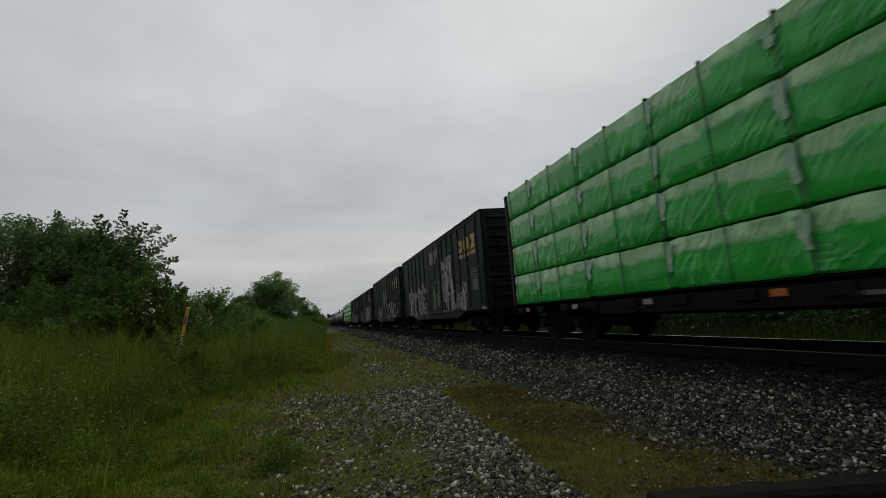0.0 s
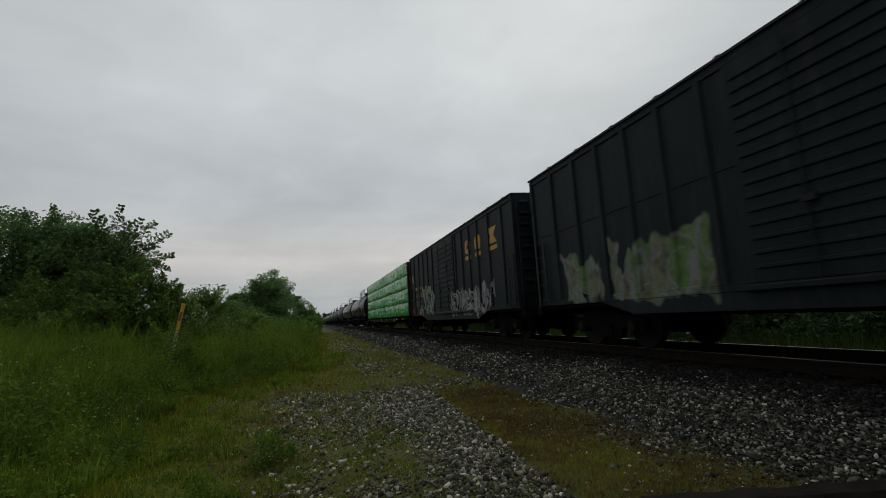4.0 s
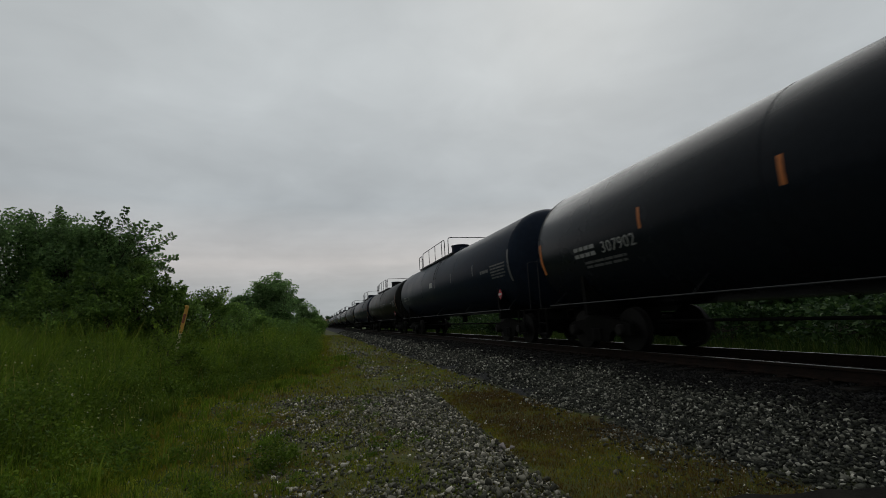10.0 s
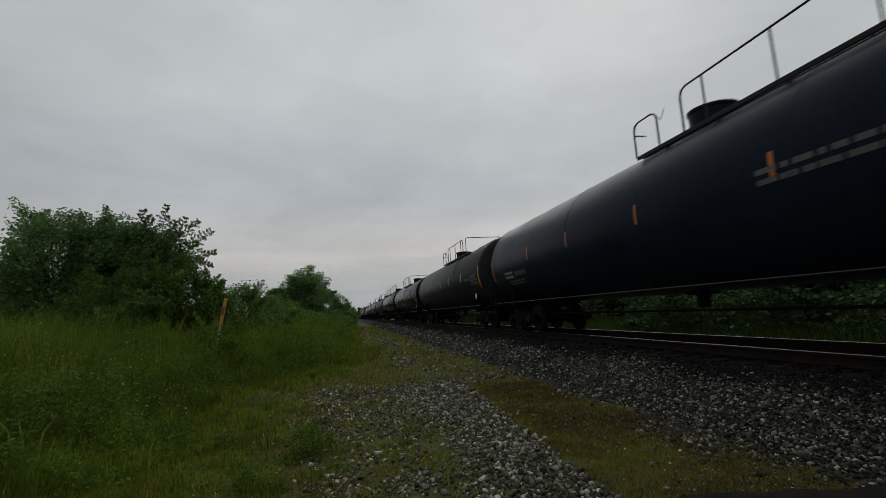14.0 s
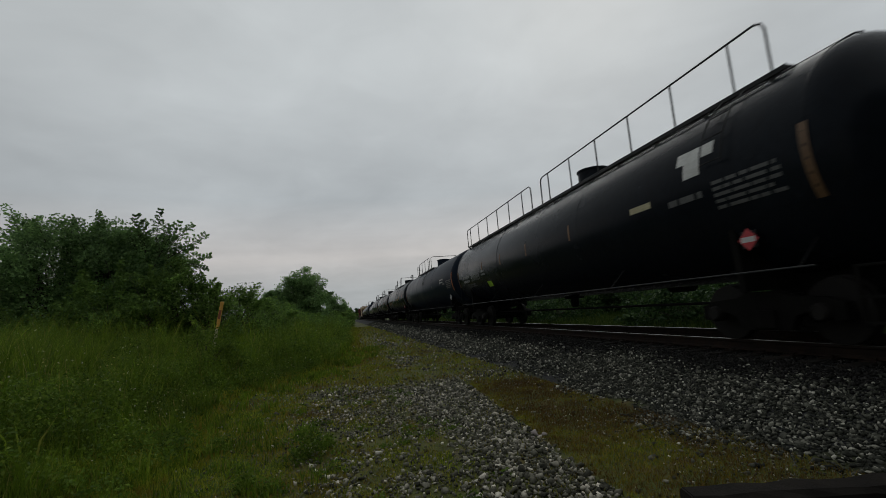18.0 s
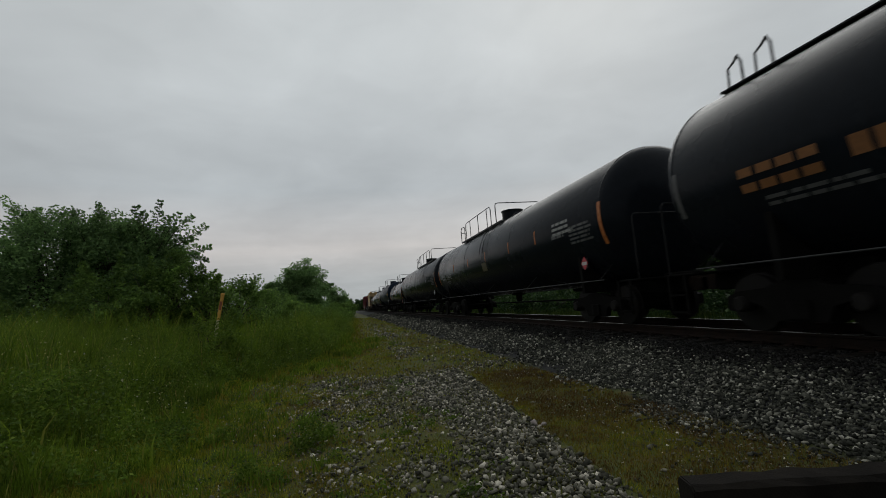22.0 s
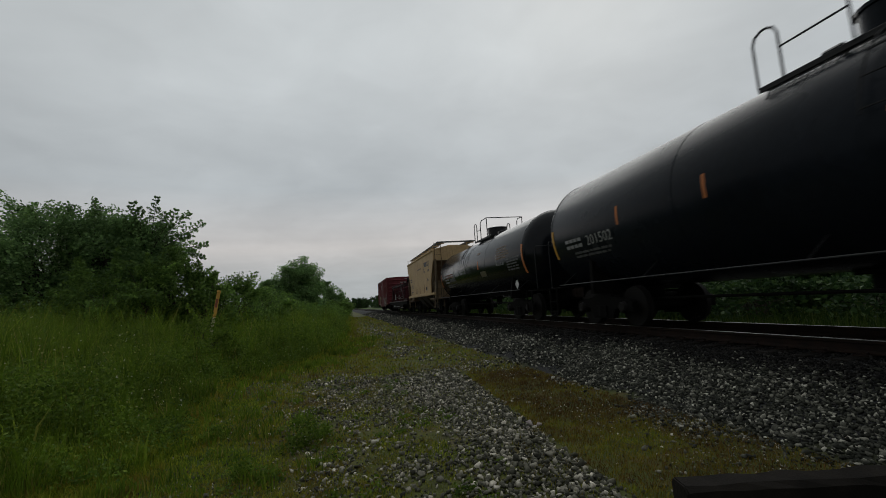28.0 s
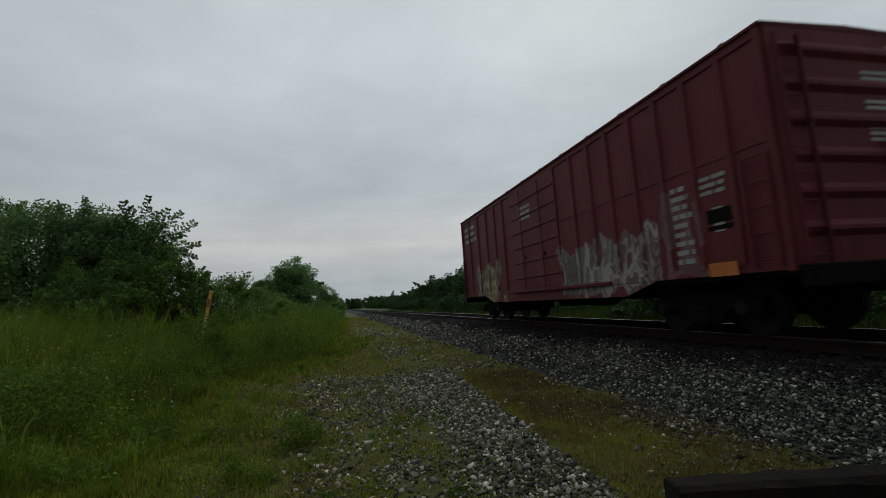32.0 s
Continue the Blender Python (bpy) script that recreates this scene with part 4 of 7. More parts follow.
    f = np.array([[0, 1, 2, 3], [4, 5, 6, 7]])[None] + (np.arange(n) * 8)[:, None, None]
    ob = new("meadow_flowers", mesh_np("meadow_flowers", p.reshape(-1, 3), f.reshape(-1, 4), FLOWER))
    tagged(ob, "small yellow and white wild flowers among the grass", "flowers", kind="stuff")


# ---- shrubs and trees ----
def leaf_turns(n, rng):
    """Leaves lie more flat than upright."""
    a, b, c = rng.uniform(0, 2 * np.pi, n), rng.normal(size=n) * 1.0, rng.normal(size=n) * 1.0
    ca, sa, cb, sb, cc, sc = np.cos(a), np.sin(a), np.cos(b), np.sin(b), np.cos(c), np.sin(c)
    return np.stack([np.stack([ca * cb, ca * sb * sc - sa * cc, ca * sb * cc + sa * sc], 1),
                     np.stack([sa * cb, sa * sb * sc + ca * cc, sa * sb * cc - ca * sc], 1),
                     np.stack([-sb, cb * sc, cb * cc], 1)], 1)


def leaves_at(centres, spread, per, size, rng, droop=0.0):
    if not np.isscalar(per):
        per = np.maximum(4, per.astype(int))
    n = int(np.sum(per)) if not np.isscalar(per) else len(centres) * per
    c = np.repeat(centres, per, axis=0) + np.clip(rng.normal(size=(n, 3)), -1.5, 1.5) * np.repeat(spread, per, axis=0)[:, None] * np.array([1, 1, 0.8])
    m = leaf_turns(n, rng)
    s = size * rng.uniform(0.6, 1.35, n)
    leaf = np.array([[0, -0.5, 0], [0.28, 0.0, 0.09], [0, 0.5, 0], [-0.28, 0.0, 0.09]])
    p = np.einsum("nij,kj->nki", m, leaf) * s[:, None, None] + c[:, None, :]
    f = np.array([[0, 1, 2], [0, 2, 3]])[None] + (np.arange(n) * 4)[:, None, None]
    return p.reshape(-1, 3), f.reshape(-1, 3)


def grow(name, x, y, height, spread, clumps, per, leaf, material, label, category, seed, low=0.12, spiky=0.25, group="", reach=0.38, lean=(0, 0, 0)):
    """A shrub or tree: stems, limbs to every clump, and leaves in uneven sprays along the limbs."""
    rng = np.random.default_rng(seed)
    z = float(ground_z(x, y))
    ob = thing(name, label, category, group, at=(x, y, z))
    wood = Shape()
    fork = height * low
    stems = 1 + int(rng.integers(1, 4))
    feet = []
    for _ in range(stems):
        a = rng.uniform(0, 2 * np.pi)
        top = (math.cos(a) * spread * 0.22, math.sin(a) * spread * 0.22, max(fork, height * 0.35))
        stem = Shape().tube([(0.1 * math.cos(a), 0.1 * math.sin(a), -0.1), (top[0] * 0.5, top[1] * 0.5, top[2] * 0.5), top], [0.022 * height, 0.017 * height, 0.011 * height], 6)
        part("trunk", stem, BARK, ob)
        feet.append(top)
    cents, sprs = [], []
    for _ in range(clumps):
        a, u = rng.uniform(0, 2 * np.pi), rng.uniform(-1, 1)
        r = rng.uniform(0.3, 1.0) ** 0.5
        lump = 1 + 0.16 * math.sin(3 * a + seed) + 0.12 * math.sin(5 * a + 2 * seed + 3 * u)
        q = math.sqrt(max(0, 1 - u * u))
        d = np.array([math.cos(a) * q * spread * lump, math.sin(a) * q * spread * lump, u * height * 0.5 * (0.8 + 0.2 * lump)]) * r
        c = d + np.array([0, 0, height * (0.5 + low * 0.4)])
        c[2] = max(0.25, c[2])
        foot = feet[int(rng.integers(len(feet)))]
        if rng.random() < 0.5:
            mid = [(foot[i] + c[i]) / 2 + rng.uniform(-0.1, 0.1) * spread for i in range(3)]
            wood.tube([foot, mid, tuple(c)], [0.008 * height, 0.005 * height, 0.0015 * height], 4, False)
        cents.append(c)
        sprs.append(rng.uniform(0.09, 0.18) * spread)
        if rng.random() < spiky:
            way = d / (np.linalg.norm(d) + 1e-6) + np.array([0, 0, 0.5])
            way = way + rng.normal(size=3) * 0.35 + np.array(lean)
            side = np.cross(way, rng.normal(size=3))
            side /= np.linalg.norm(side) + 1e-6
            for k in range(13):
                q = (k + 0.5) / 13
                cents.append(c + (way * q + side * rng.normal() * 0.16 * (1.1 - q) - np.array([0, 0, 0.22 * q * q])) * spread * reach)
                sprs.append(spread * (0.085 - 0.055 * q))
            wood.tube([tuple(c), tuple(c + (way - np.array([0, 0, 0.22])) * spread * reach * 0.75)], [0.003 * height, 0.001 * height], 4, False)
    tagged(part("branchwork", wood, BARK, ob), kind="stuff")
    sprs = np.array(sprs)
    v, f = leaves_at(np.array(cents), sprs, per * (sprs / (0.15 * spread)) ** 1.7, leaf, rng)
    v[:, 2] = np.maximum(v[:, 2], 0.02)
    part("crown", mesh_np("crown", v, f, material), None, ob)
    return ob


build_grass()


def from_eye(az, dist):
    a = radians(az)
    return dist * math.sin(a), dist * math.cos(a)


def plume(x, y, az, group):
    """A tall shrub whose long limbs fan out over one side, each feathered with small leaves."""
    rng = np.random.default_rng(36)
    z = float(ground_z(x, y))
    ob = thing("shrub_tree", "tall shrub with feathery branches fanned out against the sky", "shrub", group, at=(x, y, z))
    across = np.array([math.cos(radians(az)), -math.sin(radians(az)), 0.0])
    deep = np.array([math.sin(radians(az)), math.cos(radians(az)), 0.0])
    up = np.array([0, 0, 1.0])
    for k in (-1, 0, 1):
        part("trunk", Shape().tube([(0.12 * k, 0.1 * k * k, -0.1), (0.05 * k, 0.05, 1.4), (0.1 * k, 0.1 * k, 2.9)], [0.09, 0.07, 0.045], 6), BARK, ob)
    wood, cents, sprs = Shape(), [], []
    fan = [(-26, 2.0), (-14, 2.3), (-5, 2.1), (4, 2.4), (13, 2.4), (22, 2.6), (32, 2.35), (42, 2.5), (52, 2.15), (61, 2.3), (71, 1.85), (82, 1.95), (94, 1.7), (106, 1.35)]
    for i, (deg, ln) in enumerate(fan):
        for depth in (-0.35, 0.3):
            a = radians(deg + rng.uniform(-4, 4))
            ln2 = 0.86 * ln * (1.0 if depth < 0 else rng.uniform(0.65, 0.9))
            way = across * math.sin(a) + up * math.cos(a) + deep * depth * rng.uniform(0.5, 1.2)
            foot = np.array([0.0, 0.0, 2.75]) + across * rng.uniform(-0.2, 0.15) + up * rng.uniform(-0.4, 0.25)
            bow = up * (0.16 if deg > 30 else 0.0) - across * 0.08
            pts = [foot + way * ln2 * q + bow * math.sin(math.pi * q) * ln2 * 0.5 - up * 0.10 * q * q * ln2 * (deg > 50) for q in np.linspace(0, 1, 7)]
            wood.tube([tuple(p) for p in pts], [0.024 - 0.0034 * j for j in range(7)], 5, False)
            side = np.cross(way, deep)
            for q in np.linspace(0.22, 1.0, 15):
                j = min(5, int(q * 6))
                p = pts[j] + (pts[j + 1] - pts[j]) * (q * 6 - j)
                for sg in (-1, 1):
                    r = rng.uniform(0.20, 0.42) * (1.15 - 0.9 * q)
                    tip = p + (side * sg + way * 0.7 + rng.normal(size=3) * 0.2) * r
                    wood.tube([tuple(p), tuple(tip)], [0.006, 0.002], 4, False)
                    for u in (0.35, 0.7, 1.0):
                        cents.append(p + (tip - p) * u)
                        sprs.append(0.042 - 0.02 * q)
    # the leafy skirt under the fan
    for _ in range(240):
        a, u = rng.uniform(0, 2 * np.pi), rng.uniform(0, 1)
        r = 0.95 * math.sqrt(rng.random()) * (1.15 - 0.5 * u)
        cents.append(np.array([r * math.cos(a) - 0.15, r * math.sin(a), 0.3 + 3.0 * u]))
        sprs.append(rng.uniform(0.12, 0.2))
    tagged(part("branchwork", wood, BARK, ob), kind="stuff")
    sprs = np.array(sprs)
    v, f = leaves_at(np.array(cents), sprs, np.where(sprs > 0.1, 90, 7), 0.08, rng)
    part("crown", mesh_np("crown", v, f, LEAF_DARK), None, ob)


def build_shrubs():
    wild = "shrubs beside the meadow"
    # the big thicket
    for az, d, h, s, c, seed, lab in ((-37.5, 22, 3.3, 3.0, 210, 31, "broad dark green thicket shrub behind tall grass"),
                                      (-27.4, 20.5, 4.7, 2.2, 290, 32, "broad dark green thicket shrub behind tall grass"),
                                      (-23.6, 19.8, 4.75, 1.7, 250, 33, "tall dark green shrub with a rounded leafy crown")):
        grow("shrub_tree", *from_eye(az, d), h, s, c, 150, 0.105, LEAF_DARK, lab, "shrub", seed, 0.02, 0.10, wild, 0.30)
    plume(*from_eye(-20.3, 19), -20.3, wild)
    for az, d, h, s, seed in ((-35, 18, 1.3, 1.5, 41), (-30, 17.5, 1.2, 1.3, 42), (-24.5, 17, 2.3, 1.2, 43), (-21.3, 17, 2.7, 1.0, 44), (-18.2, 18, 3.3, 1.0, 45), (-16.2, 17.5, 2.9, 0.9, 40),
                              (-14.2, 17.5, 2.3, 0.8, 46), (-12.0, 20, 2.8, 1.2, 47), (-9.9, 23, 2.5, 1.3, 48), (-8.0, 27, 2.4, 1.4, 49), (-6.2, 31, 1.9, 1.5, 50),
                              (-4.4, 35, 1.8, 1.5, 51), (-2.9, 42, 1.7, 1.6, 52), (-1.4, 52, 1.8, 1.7, 53), (-0.6, 66, 2.6, 1.8, 54), (0.0, 88, 3.0, 2.0, 55)):
        grow("shrub", *from_eye(az, d), h, s, 85, 80, 0.066 + 0.0018 * d, LEAF_MID, "rounded green shrub rising out of the grass", "shrub", seed, 0.02, 0.10, wild, 0.4)
    grow("shrub", *from_eye(-15.0, 12.9), 1.35, 0.8, 60, 60, 0.06, LEAF_WEED, "leafy green weed clump round a marker post", "shrub", 71, 0.02, 0.1, wild, 0.4)
    # trees further along the line
    for az, d, h, s, seed in ((-5.6, 58, 6.6, 2.6, 61), (-4.2, 58, 7.3, 2.3, 62), (-8.3, 57, 4.4, 1.7, 63), (-1.1, 92, 6.2, 2.1, 64), (-0.2, 120, 4.2, 2.0, 65)):
        grow("tree", *from_eye(az, d), h, s, 150, 110, 0.22, LEAF_DARK, "round-headed green tree along the railway", "tree", seed, 0.03, 0.05, "trees along the line", 0.3)
    # the wood's edge beyond the track
    rng = np.random.default_rng(77)
    y = -6.0
    k = 0
    while y < 420:
        step = 3.0 + y * 0.05
        x = TRACK + 15.5 + rng.uniform(-2, 2) + 0.012 * y
        h = rng.uniform(4.6, 6.2) + min(2.0, y * 0.03) - max(0.0, min(2.6, (y - 110) * 0.04))
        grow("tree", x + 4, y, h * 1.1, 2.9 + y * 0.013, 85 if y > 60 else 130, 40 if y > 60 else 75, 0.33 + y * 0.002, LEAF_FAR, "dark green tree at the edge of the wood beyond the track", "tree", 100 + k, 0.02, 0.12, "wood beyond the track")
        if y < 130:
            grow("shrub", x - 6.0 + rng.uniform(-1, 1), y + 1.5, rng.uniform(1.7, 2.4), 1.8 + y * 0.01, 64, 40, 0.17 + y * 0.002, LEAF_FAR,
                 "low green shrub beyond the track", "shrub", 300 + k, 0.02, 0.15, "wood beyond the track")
        y += step
        k += 1


build_shrubs()


def far_wood():
    rng = np.random.default_rng(9)
    for k, x in enumerate(np.arange(-40, 120, 11.0)):
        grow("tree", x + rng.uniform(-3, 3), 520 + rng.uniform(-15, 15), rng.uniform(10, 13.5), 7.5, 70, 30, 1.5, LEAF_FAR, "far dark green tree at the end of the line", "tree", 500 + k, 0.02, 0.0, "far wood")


far_wood()


# ---- small trackside things ----
def build_marker():
    x, y = from_eye(-15.1, 14.6)
    z = float(ground_z(x, y))
    ob = thing("marker_post", "leaning orange plastic marker post in tall grass", "post", at=(x, y, z))
    ob.rotation_euler = (0, radians(11), 0)
    part("post", Shape().prism([(-0.045, -0.012), (-0.02, -0.028), (0.02, -0.028), (0.045, -0.012), (0.045, 0.012), (-0.045, 0.012)], "z", 1.22, 1.92), POST_PAINT, ob)
    part("lower_post", Shape().prism([(-0.045, -0.012), (-0.02, -0.028), (0.02, -0.028), (0.045, -0.012), (0.045, 0.012), (-0.045, 0.012)], "z", -0.2, 1.22),
         surface("weathered_pale_plastic", (0.42, 0.37, 0.24), (0.55, 0.50, 0.36), 4.0, 0.6, 0, 0.5, (0.2, 0.15, 0.08)), ob, "pale weathered lower half")
    part("cap", Shape().box(-0.05, 0.05, -0.034, 0.018, 1.92, 1.99, 0.012), POST_PAINT, ob)
    part("sticker", Shape().box(-0.032, 0.032, -0.032, -0.029, 1.5, 1.75, 0.001), plain("faded_sticker", (0.25, 0.08, 0.04)), ob, "faded warning sticker")


build_marker()


def build_old_tie():
    ob = thing("old_sleeper", "black weathered creosoted timber lying in the gravel", "sleeper", at=(2.16, 2.80, 0.02))
    ob.rotation_euler = (0, 0, radians(-16))
    s = Shape()
    rings = []
    rng = random.Random(8)
    for i in range(15):
        x = 2.5 * i / 14
        r = lambda: rng.uniform(-0.012, 0.012)
        rings.append([(x, -0.13 + r(), 0.0), (x, 0.12 + r(), 0.0), (x, 0.125 + r(), 0.13 + r()), (x, 0.09 + r(), 0.17 + r()), (x, -0.09 + r(), 0.175 + r()), (x, -0.13 + r(), 0.14 + r())])
    s.loft(rings)
    part("timber", s, TIE, ob)
    end = Shape().prism([(-0.115, 0.012), (0.105, 0.012), (0.11, 0.125), (0.08, 0.158), (-0.08, 0.162), (-0.118, 0.13)], "x", -0.012, 0.004)
    part("cut_end", end, TIE, ob, "rough weathered end grain")


build_old_tie()


# ---- the train: every vehicle stands on the rails with its middle at y = 0, its leading end towards -y ----
CARS = []


def vehicle(name, label, category, front, rear, group="train"):
    ob = thing(name, label, category, group, at=(TRACK, (front + rear) / 2, RAIL))
    CARS.append((ob, (front + rear) / 2))
    return ob


def text_mesh(word, height):
    """Letters as a flat mesh in the (u, v) plane."""
    cu = bpy.data.curves.new("letters", "FONT")
    cu.body, cu.size, cu.resolution_u = word, height / 0.7, 2
    ob = bpy.data.objects.new("letters", cu)
    scene.collection.objects.link(ob)
    bpy.context.view_layer.update()
    me = bpy.data.meshes.new_from_object(ob.evaluated_get(bpy.context.evaluated_depsgraph_get()))
    bpy.data.objects.remove(ob)
    bpy.data.curves.remove(cu)
    me.materials.clear()
    return me


def lettered(parent, word, y, z, height, material, x=None, tank=None, label="", bold=1.25):
    """A word on the near side; y is where it begins (it runs towards -y). tank: (axis height, radius)."""
    me = text_mesh(word, height)
    for v in me.vertices:
        u, w = v.co.x * bold, v.co.y
        if tank:
            zc, r = tank
            a = (z + w - zc) / r
            v.co = (-(r + 0.014) * math.cos(a), y - u, zc + (r + 0.014) * math.sin(a))
        else:
            v.co = (x, y - u, z + w)
    return part("number", me, material, parent, label or "painted car number")


def mark(parent, name, y0, y1, z0, z1, material, x=None, tank=None, label=""):
    """A painted or stuck-on mark on the near side, flat or bent round the tank."""
    s = Shape()
    if tank:
        zc, r = tank
        n = max(2, int((z1 - z0) / 0.12) + 1)
        rows_in, rows_out = [], []
        for i in range(n):
            a = (z0 + (z1 - z0) * i / (n - 1) - zc) / r
            for rad, rows in ((r - 0.004, rows_in), (r + 0.005, rows_out)):
                rows.append((-rad * math.cos(a), zc + rad * math.sin(a)))
        poly = rows_out + rows_in[::-1]
        s.prism(poly, "y", y0, y1)
    else:
        s.box(x - 0.004, x + 0.004, y0, y1, z0, z1)
    return part(name, s, material, parent, label)


def ring_mark(parent, name, y0, y1, z0, z1, stroke, material, x=None, tank=None, label=""):
    """A plain rounded ring painted on the near side."""
    s = Shape()
    my, mz, ry, rz = (y0 + y1) / 2, (z0 + z1) / 2, (y1 - y0) / 2, (z1 - z0) / 2

    def at_wall(y, z, out):
        if tank:
            zc, r = tank
            a = (z - zc) / r
            return (-(r + out) * math.cos(a), y, zc + (r + out) * math.sin(a))
        return (x - out + 0.001, y, z)
    n = 20
    sq = lambda c: math.copysign(abs(c) ** 0.6, c)
    rows = []
    for k in range(n + 1):
        a = 2 * math.pi * k / n
        c, d = sq(math.cos(a)), sq(math.sin(a))
        o, i = (my + ry * c, mz + rz * d), (my + (ry - stroke) * c, mz + (rz - stroke) * d)
        rows.append([at_wall(*o, 0.005), at_wall(*i, 0.005), at_wall(*i, -0.003), at_wall(*o, -0.003)])
    s.loft(rows, False)
    return part(name, s, material, parent, label)


def emblem(parent, k, y0, y1, z0, z1, material, x):
    """Plain painted emblem shapes: a thick ring, a ring with a bar across, an hourglass."""
    note = "plain painted emblem shape"
    if k < 2:
        ring = ring_mark(parent, "emblem", y0, y1, z0, z1, (y1 - y0) * 0.30, material, x, label=note)
        if k == 1:
            m = (z0 + z1) / 2
            part("emblem_bar", Shape().box(x - 0.006, x + 0.003, y0 + 0.1, y1 - 0.1, m - 0.07, m + 0.07), material, ring)
        return ring
    m, c, w = (z0 + z1) / 2, (y0 + y1) / 2, (y1 - y0) * 0.16
    return part("emblem", Shape().prism([(y0, z0), (y1, z0), (c + w, m), (y1, z1), (y0, z1), (c - w, m)], "x", x - 0.004, x + 0.004), material, parent, note)


def double_bar(parent, name, y0, y1, z0, z1, material, x=None, tank=None, label=""):
    """Two plain strokes in place of a company letter."""
    h = (z1 - z0) * 0.36
    mark(parent, name, y0, y1, z0, z0 + h, material, x, tank, label)
    mark(parent, name, y0, y1, z1 - h, z1, material, x, tank, label)


def bars(parent, y0, y1, z0, z1, rows, material, x=None, tank=None, seed=0):
    """Lines of writing too small to read, joined into one stencil."""
    rng = random.Random(seed)
    s = Shape()
    step = (z1 - z0) / rows
    for k in range(rows):
        z = z1 - (k + 1) * step
        y = y1
        end = y0 + rng.uniform(0, 0.25) * (y1 - y0)
        while y > end + 0.02:
            w = min(y - end, rng.uniform(0.10, 0.34))
            za, zb = z + step * 0.15, z + step * 0.68
            if tank:
                zc, r = tank
                a, b = (za - zc) / r, (zb - zc) / r
                pts = [(-(r + d) * math.cos(t), zc + (r + d) * math.sin(t)) for d, t in ((0.005, a), (0.005, b), (-0.003, b), (-0.003, a))]
                s.prism(pts, "y", y - w, y)
            else:
                s.box(x - 0.004, x + 0.003, y - w, y, za, zb)
            y -= w + rng.uniform(0.03, 0.07)
    return tagged(part("stencil", s, material, parent, "lines of small painted stencilling"), kind="stuff")


# shared running gear
def sideframe_shape():
    s = Shape()
    out = [(-1.18, 0.36), (-1.18, 0.58), (-0.95, 0.66), (-0.45, 0.70), (-0.25, 0.78), (0.25, 0.78), (0.45, 0.70), (0.95, 0.66), (1.18, 0.58), (1.18, 0.36),
           (1.02, 0.34), (0.80, 0.50), (0.52, 0.42), (0.40, 0.20), (-0.40, 0.20), (-0.52, 0.42), (-0.80, 0.50), (-1.02, 0.34)]
    s.prism(out, "x", -0.07, 0.07)
    return s


def spring_shape():
    ring = [((0.05 + 0.012 * math.cos(6 * a)) * math.cos(a) - 0.09, (0.22 + 0.03 * math.cos(6 * a)) * math.sin(a)) for a in [2 * math.pi * k / 24 for k in range(24)]]
    return Shape().prism(ring, "z", 0.24, 0.5)


def wheel_shape():
    s = Shape()
    s.spin([(-0.07, 0.40), (-0.065, 0.455), (0.045, 0.46), (0.05, 0.485), (0.075, 0.485), (0.075, 0.39), (0.02, 0.36), (0.01, 0.14), (-0.05, 0.13), (-0.05, 0.05),
            (-0.045, 0.05), (-0.04, 0.30), (-0.06, 0.39)], 18, "x", (0, 0, 0.46))
    return s


FRAME_MESH = sideframe_shape().mesh("sideframe", True)
FRAME_MESH.materials.append(BLACK_STEEL)
SPRING_MESH = spring_shape().mesh("spring_nest", True)
SPRING_MESH.materials.append(BLACK_STEEL)
CAP_MESH = Shape().spin([(-0.16, 0.10), (-0.12, 0.13), (0.06, 0.13)], 12, "x", (0, 0, 0.46)).mesh("bearing_cap", True)
CAP_MESH.materials.append(WHEEL_STEEL)
WHEEL_MESH = wheel_shape().mesh("wheel", True)
WHEEL_MESH.materials.append(WHEEL_STEEL)
AXLE_MESH = Shape().spin([(-0.72, 0.07), (0.72, 0.07)], 10, "x", (0, 0, 0.46)).mesh("axle", True)
AXLE_MESH.materials.append(BLACK_STEEL)
BOLSTER_MESH = Shape().box(-1.0, 1.0, -0.22, 0.22, 0.42, 0.72, 0.05).box(-0.85, 0.85, -0.62, -0.52, 0.30, 0.38, 0.02).box(-0.85, 0.85, 0.52, 0.62, 0.30, 0.38, 0.02).mesh("bogie")
BOLSTER_MESH.materials.append(BLACK_STEEL)
cs = Shape().box(-0.14, 0.14, -0.45, 0.3, 0.72, 0.98, 0.03)
cs.prism([(-0.17, -0.45), (0.10, -0.45), (0.17, -0.62), (0.10, -0.78), (0.02, -0.70), (-0.05, -0.60), (-0.17, -0.66)], "z", 0.70, 1.0)
COUPLER_MESH = cs.mesh("coupler")
COUPLER_MESH.materials.append(RUST)


